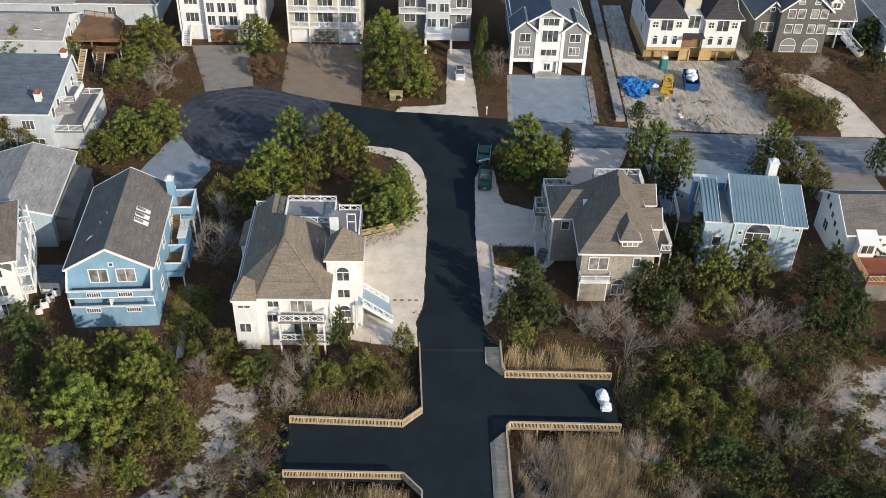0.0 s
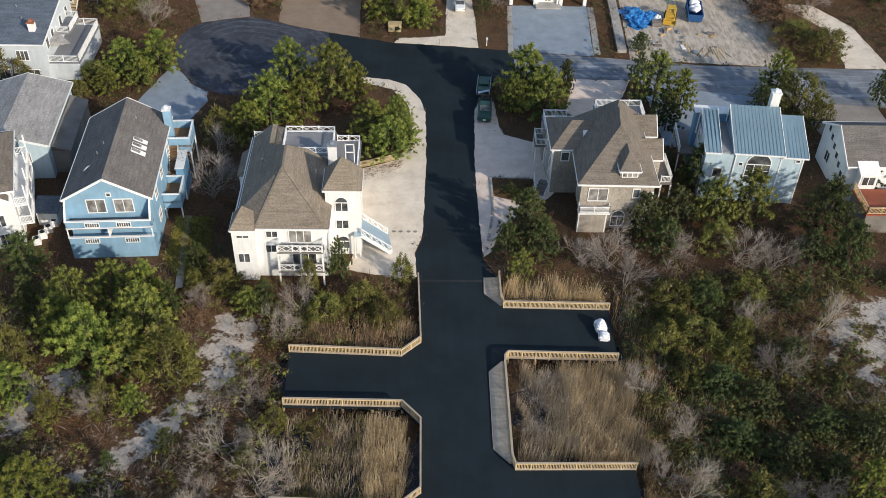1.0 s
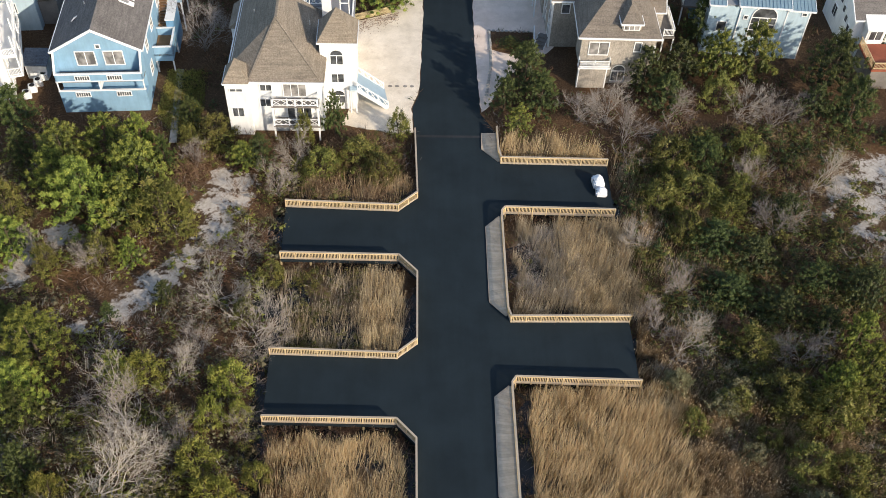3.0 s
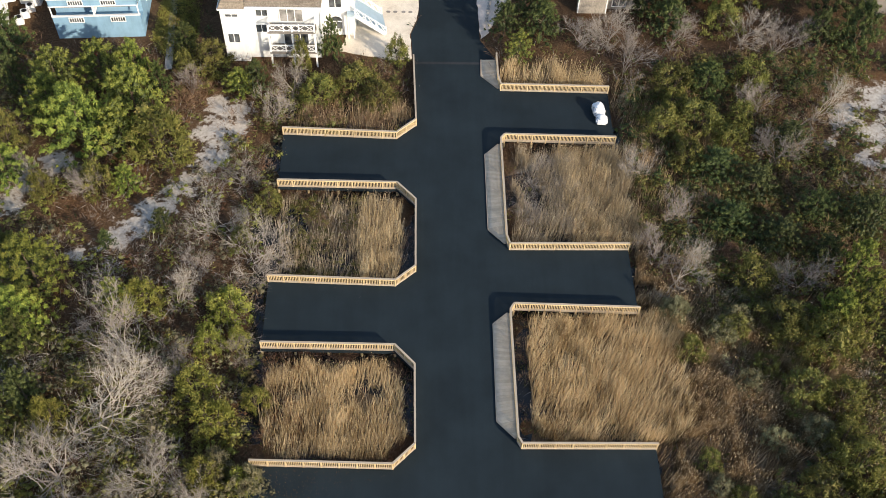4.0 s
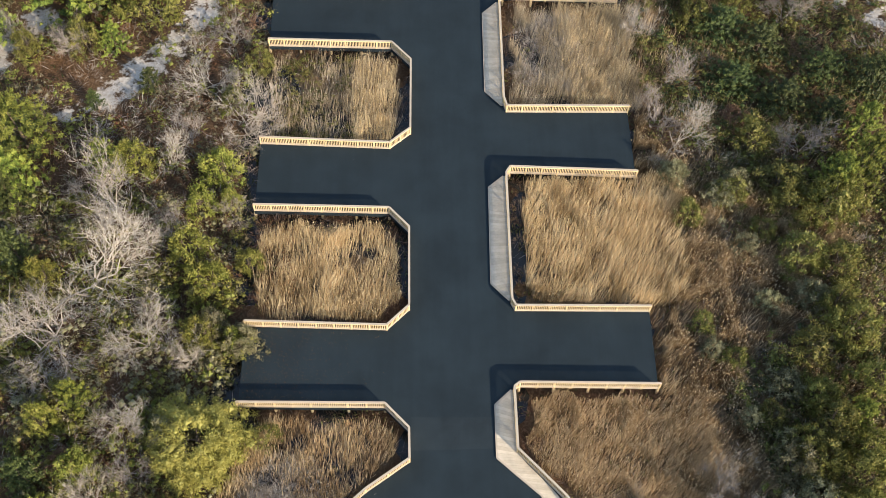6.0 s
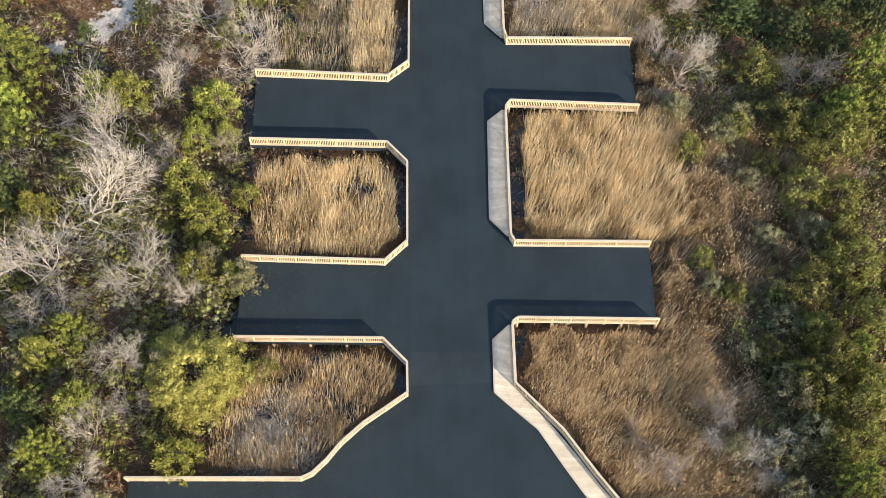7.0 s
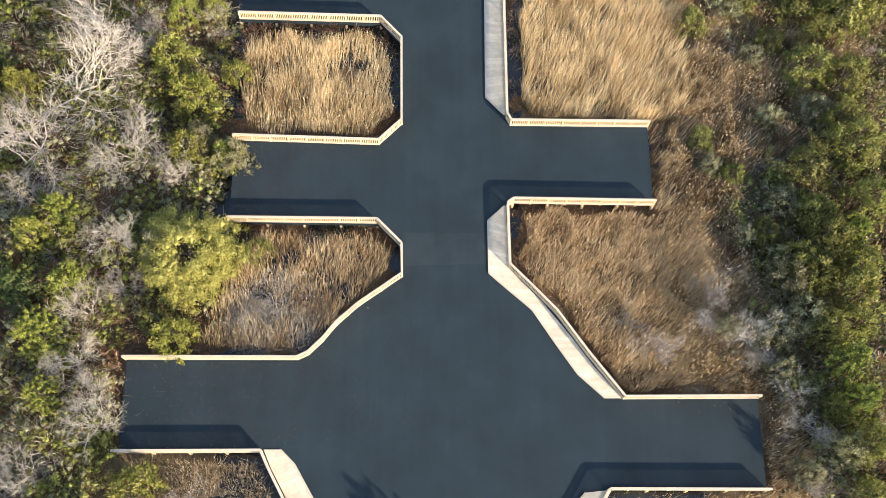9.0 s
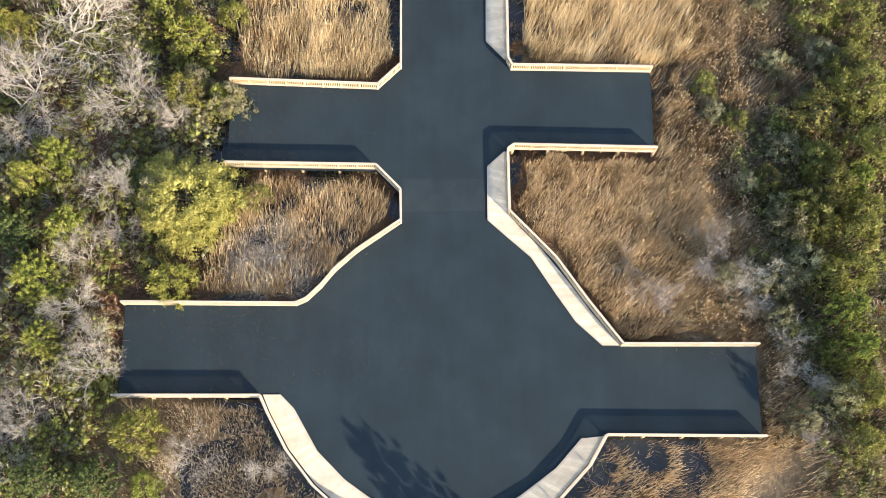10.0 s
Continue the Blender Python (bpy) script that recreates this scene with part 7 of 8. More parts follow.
plant("o", [
    (21.4, 70.1, 2.4, 4.0), (25.7, 71.0, 2.7, 4.0), (-8.3, 74.5, 2.1, 3.5), (-14.4, 75.3, 2.4, 3.5), (-10.8, 77.1, 2.5, 3.5), (23.8, 77.1, 2.5, 4.0),
    (32.8, 78.1, 2.2, 4.0), (-29.4, 79.0, 1.3, 3.0), (-26.3, 79.4, 1.9, 4.0), (-16.6, 79.4, 1.0, 5.0), (-6.2, 81.0, 1.3, 4.0), (30.8, 86.7, 2.3, 4.0),
    (-31.2, 108.1, 2.4, 5.0), (50.8, 112.4, 2.4, 5.0), (49.1, 116.6, 3.6, 7.0), (-52.2, 118.4, 1.4, 3.0), (-62.9, 121.9, 3.3, 6.0), (-51.4, 123.1, 2.5, 3.0),
    (58.4, 133.3, 3.5, 5.0), (54.7, 136.8, 3.2, 4.0), (-52.9, 143.4, 3.2, 4.0),
])
plant("o", [
    (20.3, 43.4, 1.4, 2.6), (24.2, 45.4, 1.7, 3.0), (26.6, 41.6, 1.3, 2.6), (20.0, 32.6, 1.2, 2.2), (22.3, 29.4, 1.2, 2.4), (28.2, 26.2, 1.6, 3.5), (24.2, 24.4, 1.3, 2.8), (26.4, 22.0, 1.7, 3.6),
    (29.8, 17.0, 1.8, 4.0), (31.0, 21.8, 1.7, 4.0), (31.6, 34.2, 1.8, 4.0), (34.3, 44.6, 1.9, 4.5), (22.2, 71.8, 1.6, 3.2), (28.6, 68.4, 1.8, 3.4), (23.6, 74.2, 1.7, 3.2), (30.2, 72.0, 1.8, 3.4),
])
plant("g", [
    (20.6, 30.4, 1.1, 2.2), (29.6, 35.0, 1.5, 3.0), (24.4, 13.6, 1.3, 2.6), (19.4, 47.6, 1.3, 2.6),
])
plant("s", [
    (-30.1, 20.7, 1.3, 2.5), (25.7, 53.5, 1.6, 3.0), (53.2, 144.4, 3.8, 4.0), (-30.8, 148.0, 2.8, 3.0), (53.0, 150.6, 2.9, 4.0),
])
plant("c", [
    (5.9, 145.1, 1.3, 5.0), (5.8, 150.4, 1.6, 9.0),
])
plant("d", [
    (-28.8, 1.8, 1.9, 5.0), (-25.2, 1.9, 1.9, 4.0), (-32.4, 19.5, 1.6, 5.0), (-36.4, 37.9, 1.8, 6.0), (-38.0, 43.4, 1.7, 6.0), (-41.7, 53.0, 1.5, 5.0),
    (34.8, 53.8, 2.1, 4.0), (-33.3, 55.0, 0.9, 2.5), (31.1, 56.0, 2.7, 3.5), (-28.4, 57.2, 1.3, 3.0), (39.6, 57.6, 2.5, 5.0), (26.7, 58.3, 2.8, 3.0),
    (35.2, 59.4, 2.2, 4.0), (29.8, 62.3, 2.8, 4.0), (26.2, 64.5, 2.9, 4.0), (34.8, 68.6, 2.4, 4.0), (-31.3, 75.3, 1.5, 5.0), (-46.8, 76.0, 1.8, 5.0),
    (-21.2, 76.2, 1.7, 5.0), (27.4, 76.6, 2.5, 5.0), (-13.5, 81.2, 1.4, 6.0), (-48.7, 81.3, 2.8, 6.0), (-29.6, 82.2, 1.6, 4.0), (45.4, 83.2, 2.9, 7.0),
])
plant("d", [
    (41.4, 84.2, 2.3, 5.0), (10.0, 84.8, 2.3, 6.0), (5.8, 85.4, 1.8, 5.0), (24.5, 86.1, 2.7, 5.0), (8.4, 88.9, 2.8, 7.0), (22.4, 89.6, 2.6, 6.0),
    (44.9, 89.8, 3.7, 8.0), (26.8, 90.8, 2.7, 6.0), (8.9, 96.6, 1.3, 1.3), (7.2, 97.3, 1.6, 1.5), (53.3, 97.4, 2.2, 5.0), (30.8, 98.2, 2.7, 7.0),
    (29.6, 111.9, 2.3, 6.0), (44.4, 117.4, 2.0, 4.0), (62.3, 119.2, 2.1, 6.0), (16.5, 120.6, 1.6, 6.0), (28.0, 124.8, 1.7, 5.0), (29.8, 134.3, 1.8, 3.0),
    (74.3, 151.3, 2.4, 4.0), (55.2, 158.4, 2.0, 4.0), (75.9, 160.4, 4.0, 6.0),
])
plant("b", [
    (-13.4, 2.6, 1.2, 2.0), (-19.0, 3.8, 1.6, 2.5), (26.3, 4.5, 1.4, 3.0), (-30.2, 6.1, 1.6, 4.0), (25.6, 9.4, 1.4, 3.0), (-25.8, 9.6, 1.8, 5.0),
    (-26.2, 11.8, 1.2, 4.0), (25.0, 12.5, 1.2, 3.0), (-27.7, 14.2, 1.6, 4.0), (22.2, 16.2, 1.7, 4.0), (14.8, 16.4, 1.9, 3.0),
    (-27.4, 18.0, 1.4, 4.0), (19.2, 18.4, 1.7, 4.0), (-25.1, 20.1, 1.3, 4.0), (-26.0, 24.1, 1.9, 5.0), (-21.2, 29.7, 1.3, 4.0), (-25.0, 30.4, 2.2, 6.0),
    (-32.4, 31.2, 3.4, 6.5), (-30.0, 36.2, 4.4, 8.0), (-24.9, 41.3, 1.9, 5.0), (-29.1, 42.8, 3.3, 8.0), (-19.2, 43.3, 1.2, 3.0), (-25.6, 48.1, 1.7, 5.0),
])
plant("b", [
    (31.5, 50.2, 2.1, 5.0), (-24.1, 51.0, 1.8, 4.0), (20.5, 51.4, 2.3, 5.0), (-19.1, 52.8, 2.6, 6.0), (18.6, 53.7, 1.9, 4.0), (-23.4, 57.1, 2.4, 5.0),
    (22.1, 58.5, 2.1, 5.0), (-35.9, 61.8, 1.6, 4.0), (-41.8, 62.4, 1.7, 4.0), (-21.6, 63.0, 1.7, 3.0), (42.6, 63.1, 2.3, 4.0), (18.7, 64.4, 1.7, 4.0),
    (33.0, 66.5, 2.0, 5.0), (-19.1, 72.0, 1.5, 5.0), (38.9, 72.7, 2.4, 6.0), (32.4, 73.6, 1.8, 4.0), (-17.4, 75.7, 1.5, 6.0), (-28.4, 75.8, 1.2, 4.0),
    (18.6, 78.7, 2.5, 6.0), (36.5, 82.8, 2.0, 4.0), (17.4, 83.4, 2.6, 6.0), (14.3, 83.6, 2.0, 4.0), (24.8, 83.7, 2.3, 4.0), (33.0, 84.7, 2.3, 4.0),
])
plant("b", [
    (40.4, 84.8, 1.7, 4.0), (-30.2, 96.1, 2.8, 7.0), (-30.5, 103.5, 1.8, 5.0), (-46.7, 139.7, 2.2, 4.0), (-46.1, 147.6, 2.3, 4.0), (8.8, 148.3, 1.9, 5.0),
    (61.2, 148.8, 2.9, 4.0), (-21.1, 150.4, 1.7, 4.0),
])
plant("r", [
    (-39.7, 81.7, 0.7, 1.5),
])
plant("g", [
    (25.1, 5.9, 1.3, 3.6), (27.8, 7.7, 1.5, 4.6), (24.2, 16.6, 1.9, 3.0), (20.5, 17.0, 1.1, 2.5), (26.4, 18.0, 1.9, 3.5), (25.2, 20.4, 1.7, 4.0),
    (24.9, 22.4, 1.2, 2.8), (-22.2, 22.8, 1.7, 4.0), (22.7, 24.4, 1.1, 2.0999999999999996), (26.0, 27.0, 1.5, 2.8), (-17.5, 30.5, 1.7, 4.0), (-20.2, 31.9, 1.5, 4.0),
    (25.9, 34.6, 1.3, 2.4499999999999997), (24.8, 40.0, 1.3, 2.4499999999999997), (23.2, 45.0, 1.6, 2.8), (25.1, 46.6, 1.4, 2.8), (19.6, 47.4, 1.4, 2.8),
])
plant("l", [
    (-21.8, 1.5, 1.2, 3.0), (-22.7, 5.1, 2.0, 4.0), (-20.6, 16.1, 1.8, 5.0), (-29.0, 20.1, 1.7, 4.0), (-18.2, 22.3, 1.9, 4.0), (-31.8, 23.7, 1.3, 5.0),
    (-17.7, 30.8, 1.3, 4.0), (-20.7, 31.3, 1.8, 4.0), (-20.6, 35.6, 2.1, 5.0), (-34.0, 35.8, 1.4, 5.0), (-17.8, 38.3, 1.4, 3.0), (-22.4, 38.8, 2.1, 5.0),
    (-22.1, 43.8, 1.5, 4.0), (-19.8, 44.1, 1.2, 3.0), (-21.0, 47.0, 2.0, 5.0), (-28.6, 47.9, 2.0, 4.0),
])
plant("p", [
    (4.1, -6.8, 2.7, 8.0),
])
plant("y", [
    (-19.8, 22.0, 4.2, 5.0),
])


# ---- reeds, brush and litter ----
def inside_many(p, outline):
    """inside() for an n x 2 array."""
    x, y, hit = p[:, 0], p[:, 1], np.zeros(len(p), bool)
    for (ax, ay), (bx, by) in zip(outline, outline[1:] + outline[:1]):
        if ay != by:
            hit ^= ((ay > y) != (by > y)) & (x < ax + (bx - ax) * (y - ay) / (by - ay))
    return hit


def scatter(n, outline, seed, keep=None):
    rng = np.random.RandomState(seed)
    low, high = np.min(outline, 0), np.max(outline, 0)
    out = []
    while len(out) < n:
        p = rng.uniform(low, high, (max(200, n), 2))
        p = p[inside_many(p, outline)]
        out += [q for q in p.tolist() if keep is None or rng.rand() < keep(*q)]
    return np.array(out[:n])


def off_deck(x, y):
    return 0.0 if inside(x, y, DECK) else 1.0


def patchy(scale, low, seed=0.0):
    return lambda x, y: max(0.0, min(1.0, 0.5 + low + 1.5 * noise.noise((x * scale, y * scale, seed))))


def reeds(name, label, outline, per_m2, mat, seed, tall=(1.5, 2.4), lean=(0.12, 0.2), keep=None, wide=0.015, heads=0.12, stray=0.13, plume=0.028, ragged_by=0.8):
    area = 0.5 * abs(sum(a[0] * b[1] - b[0] * a[1] for a, b in zip(outline, outline[1:] + outline[:1])))
    p = scatter(int(area * per_m2 * 1.6), outline, seed, keep)
    drift = np.array([[noise.noise((x * 0.45, y * 0.45, 2.0)), noise.noise((x * 0.45, y * 0.45, 31.0))] for x, y in p])
    p = p + drift * ragged_by
    if name == "south_brown_reeds":
        p = p[[all(math.hypot(x - a, y - b) > r * (0.7 + 0.6 * noise.noise((x, y, 3.0))) for a, b, r in POOLS) for x, y in p]]
    p = p[~inside_many(p, DECK)]
    n = len(p)
    np.random.seed(seed)
    base = np.column_stack([p, [ground_z(x, y) - 0.05 for x, y in p]])
    gust = np.array([[noise.noise((x * 0.35, y * 0.35, 7.0)), noise.noise((x * 0.35, y * 0.35, 19.0))] for x, y in p]) * 0.09
    ax = np.column_stack([lean[0] + gust[:, 0] + np.random.normal(0, stray, n), lean[1] + gust[:, 1] + np.random.normal(0, stray, n), np.ones(n)])
    tone = 0.5 + np.array([noise.noise((x * 0.5, y * 0.5, seed)) for x, y in p]) * 0.9
    half, length = np.random.uniform(0.6, 1.3, n) * wide, np.random.uniform(*tall, n)
    k = np.random.rand(n) < heads
    tips = base[k] + ax[k] / np.linalg.norm(ax[k], axis=1, keepdims=True) * length[k][:, None] * 0.86
    base, ax = np.concatenate([base, tips]), np.concatenate([ax, ax[k] + np.random.normal(0, 0.35, (k.sum(), 3))])
    half, length = np.concatenate([half, np.full(k.sum(), plume)]), np.concatenate([length, np.random.uniform(0.12, 0.25, k.sum())])
    me = blades(base, ax, half, length, 0.05, np.concatenate([tone, np.ones(k.sum())]))
    me.materials.append(mat)
    tagged(new(name, me), label, "reeds", kind="stuff")


CELLS = [
    ("golden_reeds", REED_BEDS[0], REED_GREY, 18, patchy(0.3, 0.1, 3)),
    ("golden_reeds", REED_BEDS[1], REED, 66, patchy(0.22, 0.35, 5)),
    ("golden_reeds", REED_BEDS[2], REED_BROWN, 46, patchy(0.3, 0.3, 2)),
    ("golden_reeds", REED_BEDS[3], REED_GREY, 40, patchy(0.35, 0.15, 1)),
    ("golden_reeds", REED_BEDS[4], REED, 74, patchy(0.2, 0.6, 8)),
    ("golden_reeds", [(5.3, 22.3), (8.5, 18.2), (10.4, 15.3), (12.9, 12.4), (21, 12.2), (22, 20), (18, 26.2), (5.3, 26.3)], REED_BROWN, 128, patchy(0.3, 1.1, 9)),
    ("golden_reeds", REED_BEDS[6], REED, 26, patchy(0.3, 0.4, 6)),
    ("golden_reeds", REED_BEDS[7], REED_BROWN, 16, patchy(0.3, 0.3, 4)),
]
for i, (name, outline, mat, dense, keep) in enumerate(CELLS):
    reeds(name, "dense dry reeds between the timber railings", outline, dense, mat, 40 + i, (0.6, 1.3) if i == 5 else (1.3, 2.3) if i < 6 else (1.6, 2.6), keep=keep, wide=0.02 if i == 5 else 0.018, heads=0.2 if i == 5 else 0.06, plume=0.032)
reeds("gold_tufts", "bright gold stand of dry reeds", [(-9.8, 51.2), (-6, 51.2), (-5.6, 60), (-9.8, 60.5)], 40, REED, 61, (1.6, 2.5), (0.05, 0.25))
reeds("gold_streaks", "gold reed stems mixed through the grey reeds", [(10.8, 55.6), (17, 55.5), (17, 67.8), (9.8, 67.8)], 34, REED, 62, (1.6, 2.4))
FIELD = [(16.4, 12), (23.4, 11.9), (24.2, 15), (22.6, 18), (23.4, 22), (21.6, 25.5), (22.8, 29), (26, 32), (29, 35.5), (32.5, 38), (34.5, 42), (31.5, 46), (26, 47.5), (21, 47.4), (17.2, 54.2), (16.4, 54.4),
         (16.4, 47.6), (17, 47), (17, 34.5), (15.9, 33.6), (15.9, 27.2), (16.4, 26)]
reeds("brown_reed_field", "wide field of brown dry reeds beside the deck", FIELD, 76, REED_FIELD, 63, (0.8, 1.7), (0.3, 0.3), patchy(0.35, 0.25, 14), wide=0.021, heads=0.2, stray=0.2, plume=0.038, ragged_by=2.2)
reeds("thin_reeds", "thin brown reeds between the bushes", [(22, 12), (29, 12), (34, 22), (38, 40), (36, 52), (26, 56), (18, 56), (18, 50)], 14, REED_FIELD, 67, (0.8, 1.7), (0.3, 0.3), patchy(0.3, 0.0, 15), wide=0.021, heads=0.45, stray=0.24, plume=0.05)
reeds("bay_end_reeds", "brown reeds at the end of the bay", [(22.6, 4.6), (26, 4.2), (26, 11.5), (22.6, 11.5)], 46, REED_FIELD, 68, (0.7, 1.4), (0.2, 0.2), None, wide=0.02, heads=0.3, plume=0.045)
reeds("far_reeds", "thin brown reeds at the edge of the thicket", [(17, 55), (24, 52), (30, 62), (26, 78), (17.2, 78)], 9, REED_BROWN, 64, (1.2, 2.2), (0.1, 0.2), patchy(0.2, 0.1, 11))
reeds("south_reeds", "pale dry grass below the railing", [(-24, -6), (-12, -4), (-9.5, 0), (-13.2, 4), (-14.5, 7.2), (-24, 7.2)], 64, REED_GREY, 65, (0.9, 1.7), (0.1, 0.1), patchy(0.25, 0.35, 12))
reeds("south_brown_reeds", "brown dry reeds below the railing", [(4, -6), (32, -6), (32, 11), (23, 11.4), (23, 4.4), (11.2, 4.4), (9.8, 2.4)], 34, REED_BROWN, 66, (0.9, 1.7), (0.15, 0.15), patchy(0.25, 0.15, 13))


def brush(name, label, outline, n, mat, seed, tall, wide, spread, keep):
    """Low twigs or leaves in tufts, over the floor of the thicket."""
    p = scatter(n, outline, seed, keep)
    np.random.seed(seed)
    tuft = np.repeat(p, 7, axis=0)
    k = len(tuft)
    off = np.random.normal(0, spread * 0.45, (k, 2))
    base = np.column_stack([tuft + off, np.repeat([ground_z(x, y) for x, y in p], 7) + np.random.uniform(0, tall[0] * 0.7, k)])
    ax = np.column_stack([off / spread * 1.1 + np.random.normal(0, 0.45, (k, 2)), np.random.uniform(0.35, 1.1, k)])
    me = blades(base, ax, wide * np.random.uniform(0.5, 1.4, k), np.random.uniform(*tall, k), 0.12)
    me.materials.append(mat)
    tagged(new(name, me), label, "undergrowth", kind="stuff")


def wild(x, y):
    if inside(x, y, DECK):
        return 0.0
    if any(a < x < b and c < y < d for a, b, c, d in FOOTPRINTS):
        return 0.0
    if y > 80 and any(inside(x, y, d[3]) for d in DRIVES):
        return 0.0
    if y > 80 and (inside(x, y, ROAD) or inside(x, y, CIRCLE) or inside(x, y, STREET)):
        return 0.0
    return 1.0 - min(1.0, sand_at(x, y) * 1.4)


def wild_patch(scale, low, seed):
    f = patchy(scale, low, seed)
    return lambda x, y: wild(x, y) * f(x, y)


WOODS = [(-62, -10), (55, -10), (62, 84), (-62, 84)]
GARDENS = [(-80, 84), (85, 84), (85, 172), (-80, 172)]
brush("dry_brush", "tangled brown twigs on the thicket floor", WOODS, 4500, DRY, 71, (0.5, 1.4), 0.018, 0.8, wild_patch(0.15, 0.15, 21))
brush("grey_brush", "pale grey dead twigs through the thicket", WOODS, 4000, TWIG, 72, (0.5, 1.5), 0.014, 0.8, wild_patch(0.18, 0.0, 22))
brush("low_green", "low dark evergreen undergrowth", WOODS, 3000, NEEDLE_DARK, 73, (0.25, 0.6), 0.05, 0.7, wild_patch(0.13, -0.12, 23))
brush("low_olive", "low bronze-green undergrowth", WOODS, 3000, OLIVE, 74, (0.25, 0.6), 0.05, 0.7, wild_patch(0.16, -0.1, 24))
brush("garden_brush", "brown twigs and leaf litter between the plots", GARDENS, 5000, DRY, 75, (0.3, 0.9), 0.025, 0.7, wild_patch(0.12, 0.1, 25))
brush("garden_green", "low green planting between the plots", GARDENS, 2200, NEEDLE_DARK, 76, (0.25, 0.6), 0.06, 0.6, wild_patch(0.12, -0.2, 26))


def thicket(name, label, outline, n, mat, seed, keep, size=(0.7, 1.5), tall=(0.9, 2.0)):
    """Low bushes that nobody could count, each a few puffs of leaves."""
    p = scatter(n, outline, seed, keep)
    rng = np.random.RandomState(seed)
    r, t, g = rng.uniform(*size, n), rng.uniform(*tall, n), np.array([ground_z(x, y) for x, y in p])
    per = 6
    th, u = rng.uniform(0, math.tau, (n, per)), np.tile(np.linspace(0.15, 1, per), (n, 1))
    rad = np.sqrt(1 - (u * 0.95) ** 2) * rng.uniform(0.55, 1.0, (n, per)) * r[:, None]
    x, y, z = p[:, :1] + rad * np.cos(th), p[:, 1:] + rad * np.sin(th), g[:, None] + u * t[:, None] * 0.85
    w = r[:, None] * rng.uniform(0.35, 0.6, (n, per))
    flat = [q.reshape(-1) for q in (x, y, z, w, th)]
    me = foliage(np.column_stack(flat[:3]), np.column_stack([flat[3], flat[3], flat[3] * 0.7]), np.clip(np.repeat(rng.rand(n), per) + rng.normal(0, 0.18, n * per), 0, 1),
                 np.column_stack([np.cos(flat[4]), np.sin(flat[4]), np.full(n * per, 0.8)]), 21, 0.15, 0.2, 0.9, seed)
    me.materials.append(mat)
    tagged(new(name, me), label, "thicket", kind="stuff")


def twigs(name, label, outline, n, mat, seed, keep, size=(0.7, 1.5), tall=(0.9, 2.0), leaf=0.8, slim=0.018, per=60):
    """Low leafless bushes: bare twigs fanning from many small domes."""
    p = scatter(n, outline, seed, keep)
    rng = np.random.RandomState(seed)
    np.random.seed(seed)
    r, t = rng.uniform(*size, n), rng.uniform(*tall, n)
    th, u = rng.uniform(0, math.tau, (n, per)), rng.uniform(0.1, 1, (n, per))
    rad = np.sqrt(1 - (u * 0.95) ** 2) * rng.uniform(0.5, 1.0, (n, per)) * r[:, None]
    base = np.stack([p[:, :1] + rad * np.cos(th), p[:, 1:] + rad * np.sin(th), np.array([ground_z(x, y) for x, y in p])[:, None] + u * t[:, None]], 2).reshape(-1, 3)
    ax = np.stack([np.cos(th), np.sin(th), 0.4 + u], 2).reshape(-1, 3) + rng.normal(0, 0.5, (n * per, 3))
    ln = leaf * rng.uniform(0.6, 1.4, n * per)
    me = blades(base, ax, ln * slim, ln, 0.1, np.repeat(rng.rand(n), per))
    me.materials.append(mat)
    tagged(new(name, me), label, "thicket", kind="stuff")


EAST = [(19, -8), (40, -8), (46, 50), (22, 52)]
WEST = [(-46, -8), (-25, -8), (-25, 6), (-25, 16), (-18.5, 18), (-18.5, 69), (-60, 80), (-60, 50)]
NORTH_EAST = [(18, 52), (46, 50), (56, 82), (18, 82)]
MIDDLE = [(-30, 70), (-6, 70), (-6, 80), (-30, 80)]


def beyond_field(scale, low, seed):
    f = wild_patch(scale, low, seed)
    return lambda x, y: f(x, y) * (0.03 if inside(x, y, FIELD) or x < 19.5 or (x < 26 and y < 12) else 1.0)


thicket("east_scrub", "dense grey-green scrub beyond the reeds", EAST, 230, GREYGREEN, 81, beyond_field(0.2, 0.05, 31), size=(0.5, 1.1), tall=(0.8, 1.8))
thicket("east_olive_scrub", "dense olive scrub beyond the reeds", EAST, 620, OLIVE, 82, beyond_field(0.16, 0.35, 32), size=(0.6, 1.3), tall=(0.9, 2.2))
thicket("east_bronze_scrub", "dense bronze scrub beyond the reeds", EAST, 420, BRONZE, 83, beyond_field(0.2, 0.2, 33))
thicket("east_dark_scrub", "dark evergreen scrub beyond the reeds", EAST, 260, NEEDLE_DARK, 80, beyond_field(0.15, 0.2, 30), size=(0.6, 1.2), tall=(0.7, 1.6))
twigs("east_twigs", "pale bare twigs through the scrub", EAST, 190, TWIG, 84, beyond_field(0.14, -0.05, 34), leaf=0.6, slim=0.016, per=50)
thicket("west_scrub", "dense grey-green scrub beside the deck", WEST, 620, GREYGREEN, 85, wild_patch(0.16, 0.1, 35))
thicket("west_olive_scrub", "dense olive scrub beside the deck", WEST, 620, LIME, 86, wild_patch(0.16, 0.1, 36))
twigs("west_twigs", "pale bare twigs through the thicket", WEST, 430, TWIG, 87, wild_patch(0.14, 0.15, 37), leaf=0.8, slim=0.02)
twigs("west_dry", "rust-brown dry bushes in the thicket", WEST, 320, DRY, 88, wild_patch(0.14, 0.0, 38), leaf=0.35, slim=0.06)
thicket("north_scrub", "dark green scrub below the houses", NORTH_EAST, 430, NEEDLE_DARK, 89, wild_patch(0.14, 0.1, 39))
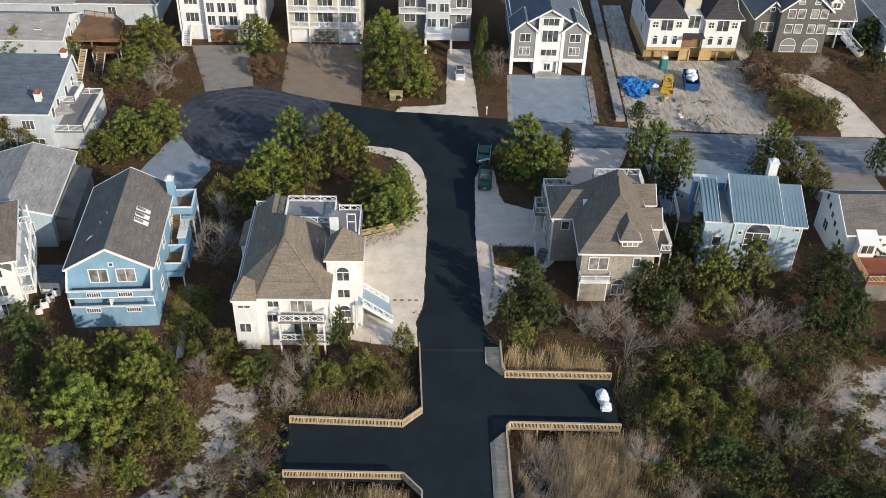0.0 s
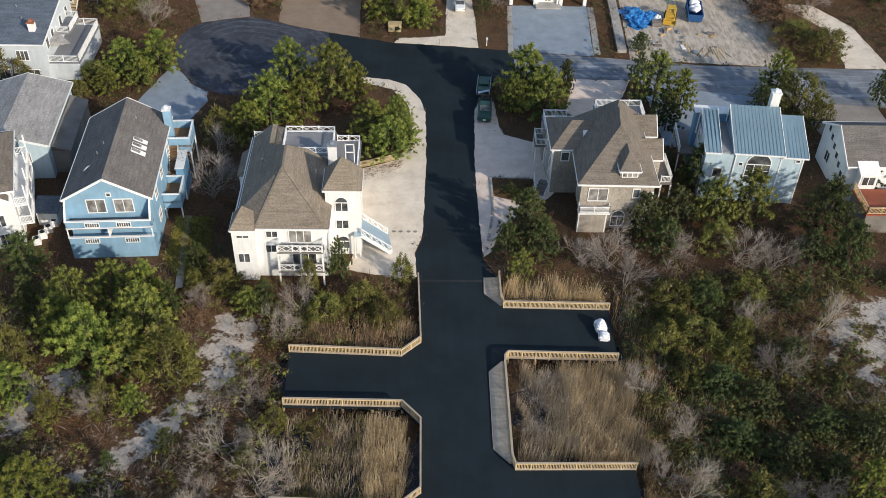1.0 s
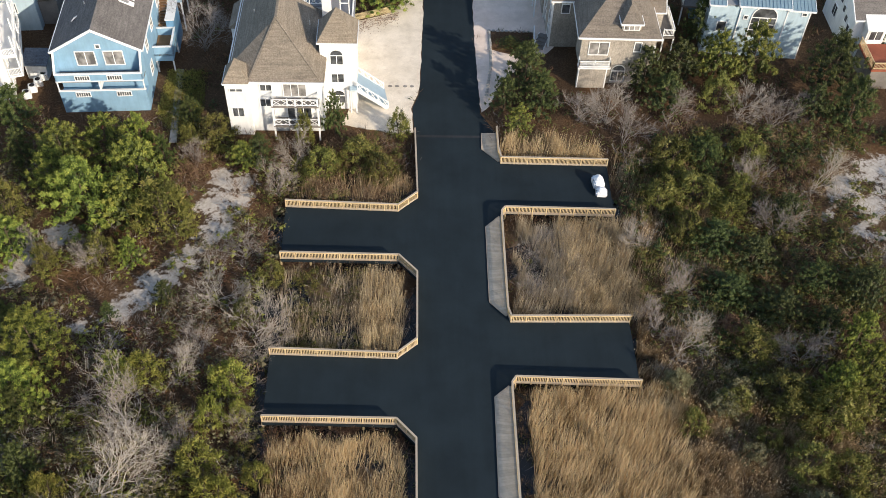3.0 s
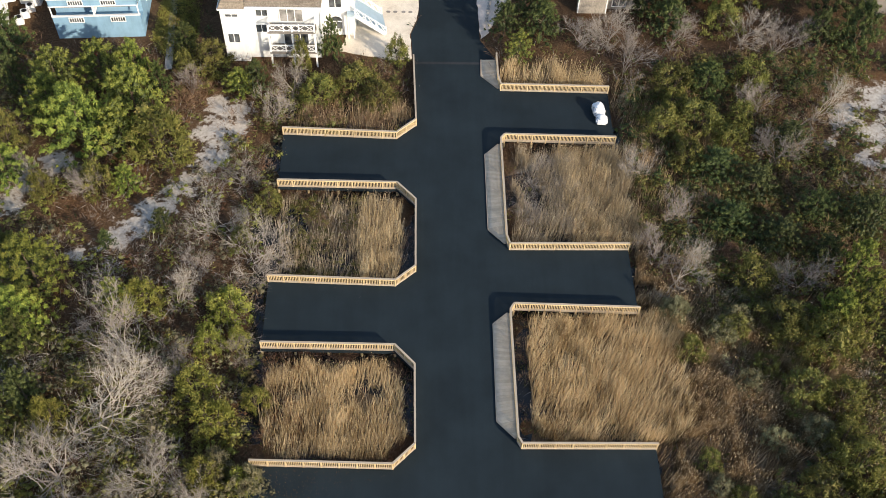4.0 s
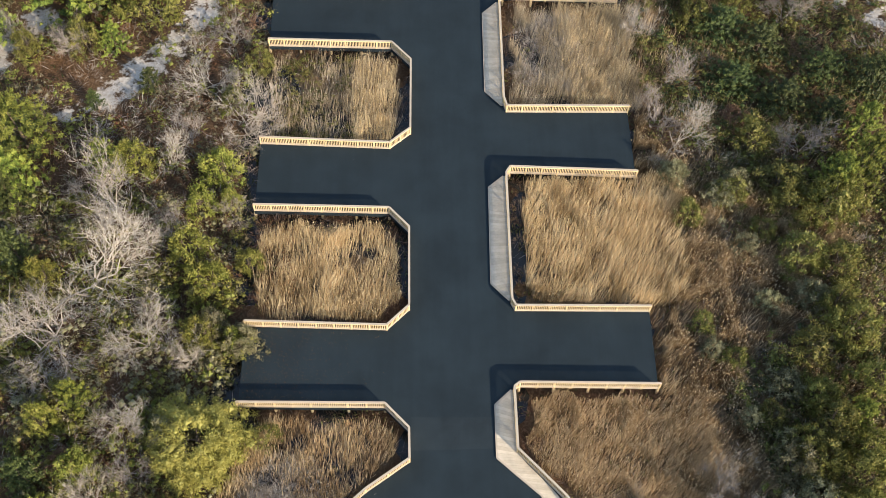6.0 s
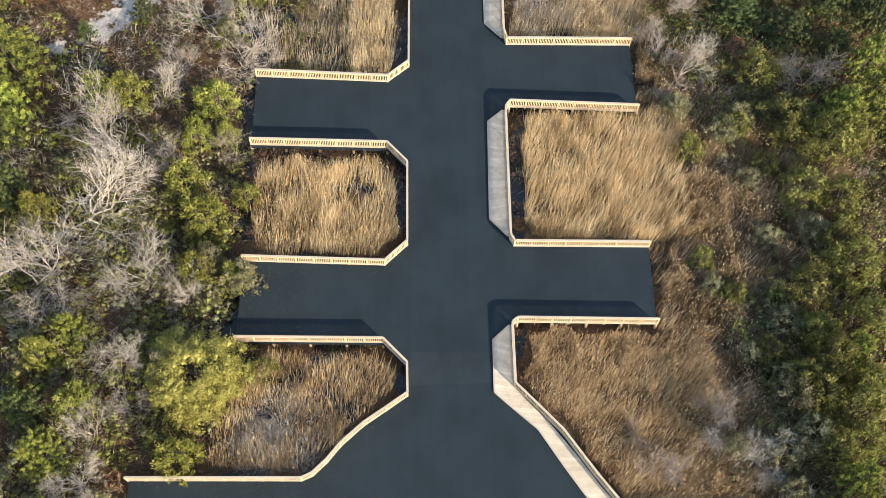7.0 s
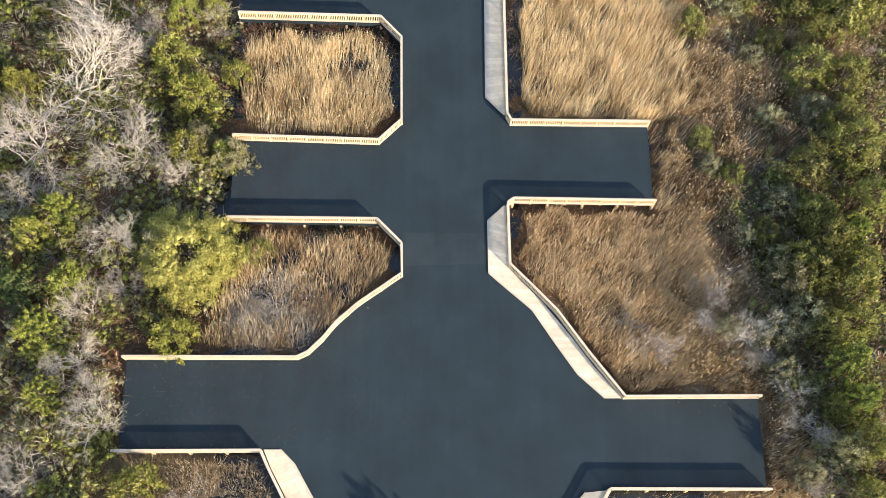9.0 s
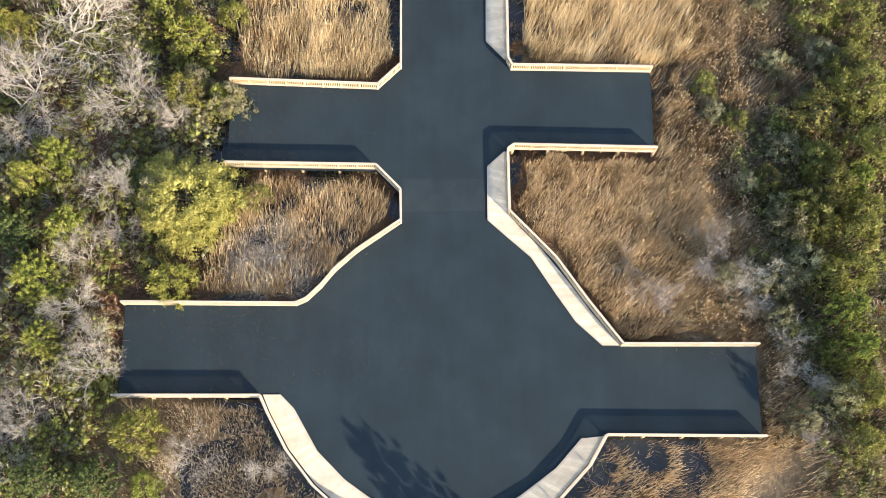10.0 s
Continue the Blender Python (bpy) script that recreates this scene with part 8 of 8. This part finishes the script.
thicket("north_olive_scrub", "olive scrub below the houses", NORTH_EAST, 420, OLIVE, 90, wild_patch(0.14, 0.0, 40))
twigs("north_twigs", "brown bare twigs below the houses", NORTH_EAST, 340, DRY, 91, wild_patch(0.16, 0.1, 41), leaf=0.8, slim=0.02)
thicket("middle_scrub", "olive scrub before the white house", MIDDLE, 120, OLIVE, 92, wild_patch(0.2, 0.1, 42), tall=(0.8, 2.2))
twigs("middle_dry", "brown twigs before the white house", MIDDLE, 200, DRY, 93, wild_patch(0.2, 0.2, 43), leaf=0.7, slim=0.025)

brush("lawn_grass", "yellow-green grass beside the blue house", [(-33.9, 84), (-31.2, 80), (-30, 84), (-31, 92), (-33.8, 92)], 1500, YELLOW, 94, (0.12, 0.3), 0.03, 0.3, None)

thicket("cell_scrub", "olive bushes among the reeds of one cell", [(-17, 51.6), (-9.5, 51.4), (-9.5, 60.8), (-17, 61)], 60, OLIVE, 95, patchy(0.3, 0.2, 44), size=(0.5, 1.0), tall=(0.8, 1.7))
for k, (rail, bed, many) in enumerate(((1, 0, 60), (2, 1, 110), (3, 2, 80), (6, 3, 90), (7, 4, 70), (8, 5, 60))):
    edge_of = RAILS[rail]
    cell = [(sum(q[0] for q in edge_of) / len(edge_of) * 0.02 + x * 0.98, y) for x, y in edge_of]
    twigs("cell_dry", "dark dry twigs round the edge of a reed cell", cell, many, DRY, 960 + k, lambda x, y, b=REED_BEDS[bed]: off_deck(x, y) * (0.12 if inside(x, y, b) else 1.0), size=(0.25, 0.6), tall=(0.4, 1.1), leaf=0.45, slim=0.016, per=64)
twigs("cell_red_twigs", "reddish dry bushes beside the gold reeds", [(-17, 33), (-13.6, 33), (-13.4, 42), (-17, 42.4)], 46, RUST, 970, None, size=(0.4, 0.8), tall=(0.6, 1.3), leaf=0.45, slim=0.04)
twigs("cell_pale_twigs", "pale dead twigs among the grey reeds", [(6, 57), (12, 57), (12, 66.5), (6, 66.5)], 190, TWIG, 97, patchy(0.4, 0.1, 45), size=(0.5, 1.0), tall=(0.8, 1.6), leaf=0.5, slim=0.014, per=80)
twigs("cell_white_twigs", "whitish dead brush in the rounded cell", [(-17, 15.4), (-11, 15.4), (-9, 18), (-12, 21.5), (-17, 21)], 170, TWIG, 98, patchy(0.3, 0.35, 46), size=(0.5, 1.0), tall=(0.7, 1.5), leaf=0.42, slim=0.016, per=100)

# small weathered leaves blown onto the asphalt
rng = np.random.RandomState(5)
spots = np.array([q for q in np.column_stack([np.concatenate([rng.normal(-17, 4.5, 1500), rng.normal(-14.5, 3, 1200), rng.normal(-8, 3, 500)]),
                                              np.concatenate([rng.uniform(8, 14.4, 1500), rng.uniform(25.6, 32, 1200), rng.uniform(9, 18, 500)])]) if inside(q[0], q[1], DECK)])
np.random.seed(8)
me = blades(np.column_stack([spots, np.full(len(spots), 0.006)]), np.column_stack([rng.normal(size=(len(spots), 2)), np.full(len(spots), 0.02)]), rng.uniform(0.012, 0.03, len(spots)), rng.uniform(0.06, 0.12, len(spots)))
me.materials.append(LITTER)
tagged(new("fallen_leaves", me), "small dry leaves scattered on the asphalt", "leaves", kind="stuff")

# scrub in the gardens and along the plots
thicket("garden_evergreens", "dark green bushes between the houses", GARDENS, 260, NEEDLE_DARK, 101, wild_patch(0.1, -0.15, 51), size=(0.6, 1.3), tall=(0.7, 1.8))
thicket("garden_rust", "rust-brown low bushes between the houses", GARDENS, 150, RUST, 102, wild_patch(0.1, -0.1, 52), size=(0.5, 1.1), tall=(0.3, 0.9))
twigs("garden_twigs", "bare brown twigs between the houses", GARDENS, 330, DRY, 103, wild_patch(0.12, 0.0, 53), leaf=0.9, per=45)
PLOT = [(50.8, 146), (54.6, 152.5), (60.5, 150.5), (60.6, 142), (60, 131.8), (53.4, 131), (51, 132.6)]
twigs("plot_twigs", "tall brown brush beside the building yard", PLOT, 90, DRY, 104, None, size=(1.0, 1.8), tall=(1.6, 3.0), leaf=1.1, slim=0.015)
thicket("plot_scrub", "olive-brown brush beside the building yard", PLOT, 40, OLIVE, 105, None, size=(0.8, 1.5), tall=(1.2, 2.4))
EDGE = [(-55, 139), (-49, 147), (-41.5, 142.6), (-44, 136), (-45.2, 129.5), (-51, 126)]
twigs("edge_twigs", "straw-brown brush beside the turning circle", EDGE, 70, DRY, 106, None, size=(0.8, 1.5), tall=(0.8, 1.8), leaf=0.9)
thicket("edge_scrub", "olive brush beside the turning circle", EDGE, 22, OLIVE, 107, None)

# rust and grey-green cover under the western trees
NEAR_WEST = [(-46, -8), (-25.2, -8), (-25.2, 15.6), (-18.4, 16), (-18.4, 44), (-46, 46)]
thicket("low_west_scrub", "soft grey-green scrub filling the gaps between the trees", NEAR_WEST, 400, GREYGREEN, 111, wild_patch(0.2, 0.4, 61), size=(0.8, 1.6), tall=(0.8, 1.9))
thicket("low_west_olive", "olive scrub filling the gaps between the trees", NEAR_WEST, 560, LIME, 112, wild_patch(0.2, 0.3, 62), size=(0.8, 1.6), tall=(0.9, 2.0))
thicket("low_west_bronze", "low bronze scrub between the trees", NEAR_WEST, 300, BRONZE, 115, wild_patch(0.2, 0.5, 64), size=(0.6, 1.2), tall=(0.5, 1.2))
thicket("rust_scrub", "rust-brown low scrub round the sand", WEST, 170, RUST, 113, wild_patch(0.12, 0.0, 63), size=(0.5, 1.2), tall=(0.3, 1.0))
brush("side_grass", "yellow-green grass beside the garden path", [(-30.6, 79.6), (-28.6, 80), (-29.4, 92), (-31.6, 92)], 900, LIME, 114, (0.12, 0.3), 0.03, 0.3, None)

# leaves drifted against the picket fence and along the forecourt
rng = np.random.RandomState(9)
spots = np.column_stack([rng.uniform(-12, -6.6, 500), np.zeros(500)])
spots[:, 1] = 102.0 + (spots[:, 0] + 12) * 0.42 - np.abs(rng.normal(0, 1.1, 500))
np.random.seed(12)
me = blades(np.column_stack([spots, np.full(500, 0.02)]), np.column_stack([rng.normal(size=(500, 2)), np.full(500, 0.15)]), 0.05, 0.16)
me.materials.append(RUST)
tagged(new("drifted_leaves", me), "rust-brown leaves drifted below the picket fence", "leaves", kind="stuff")
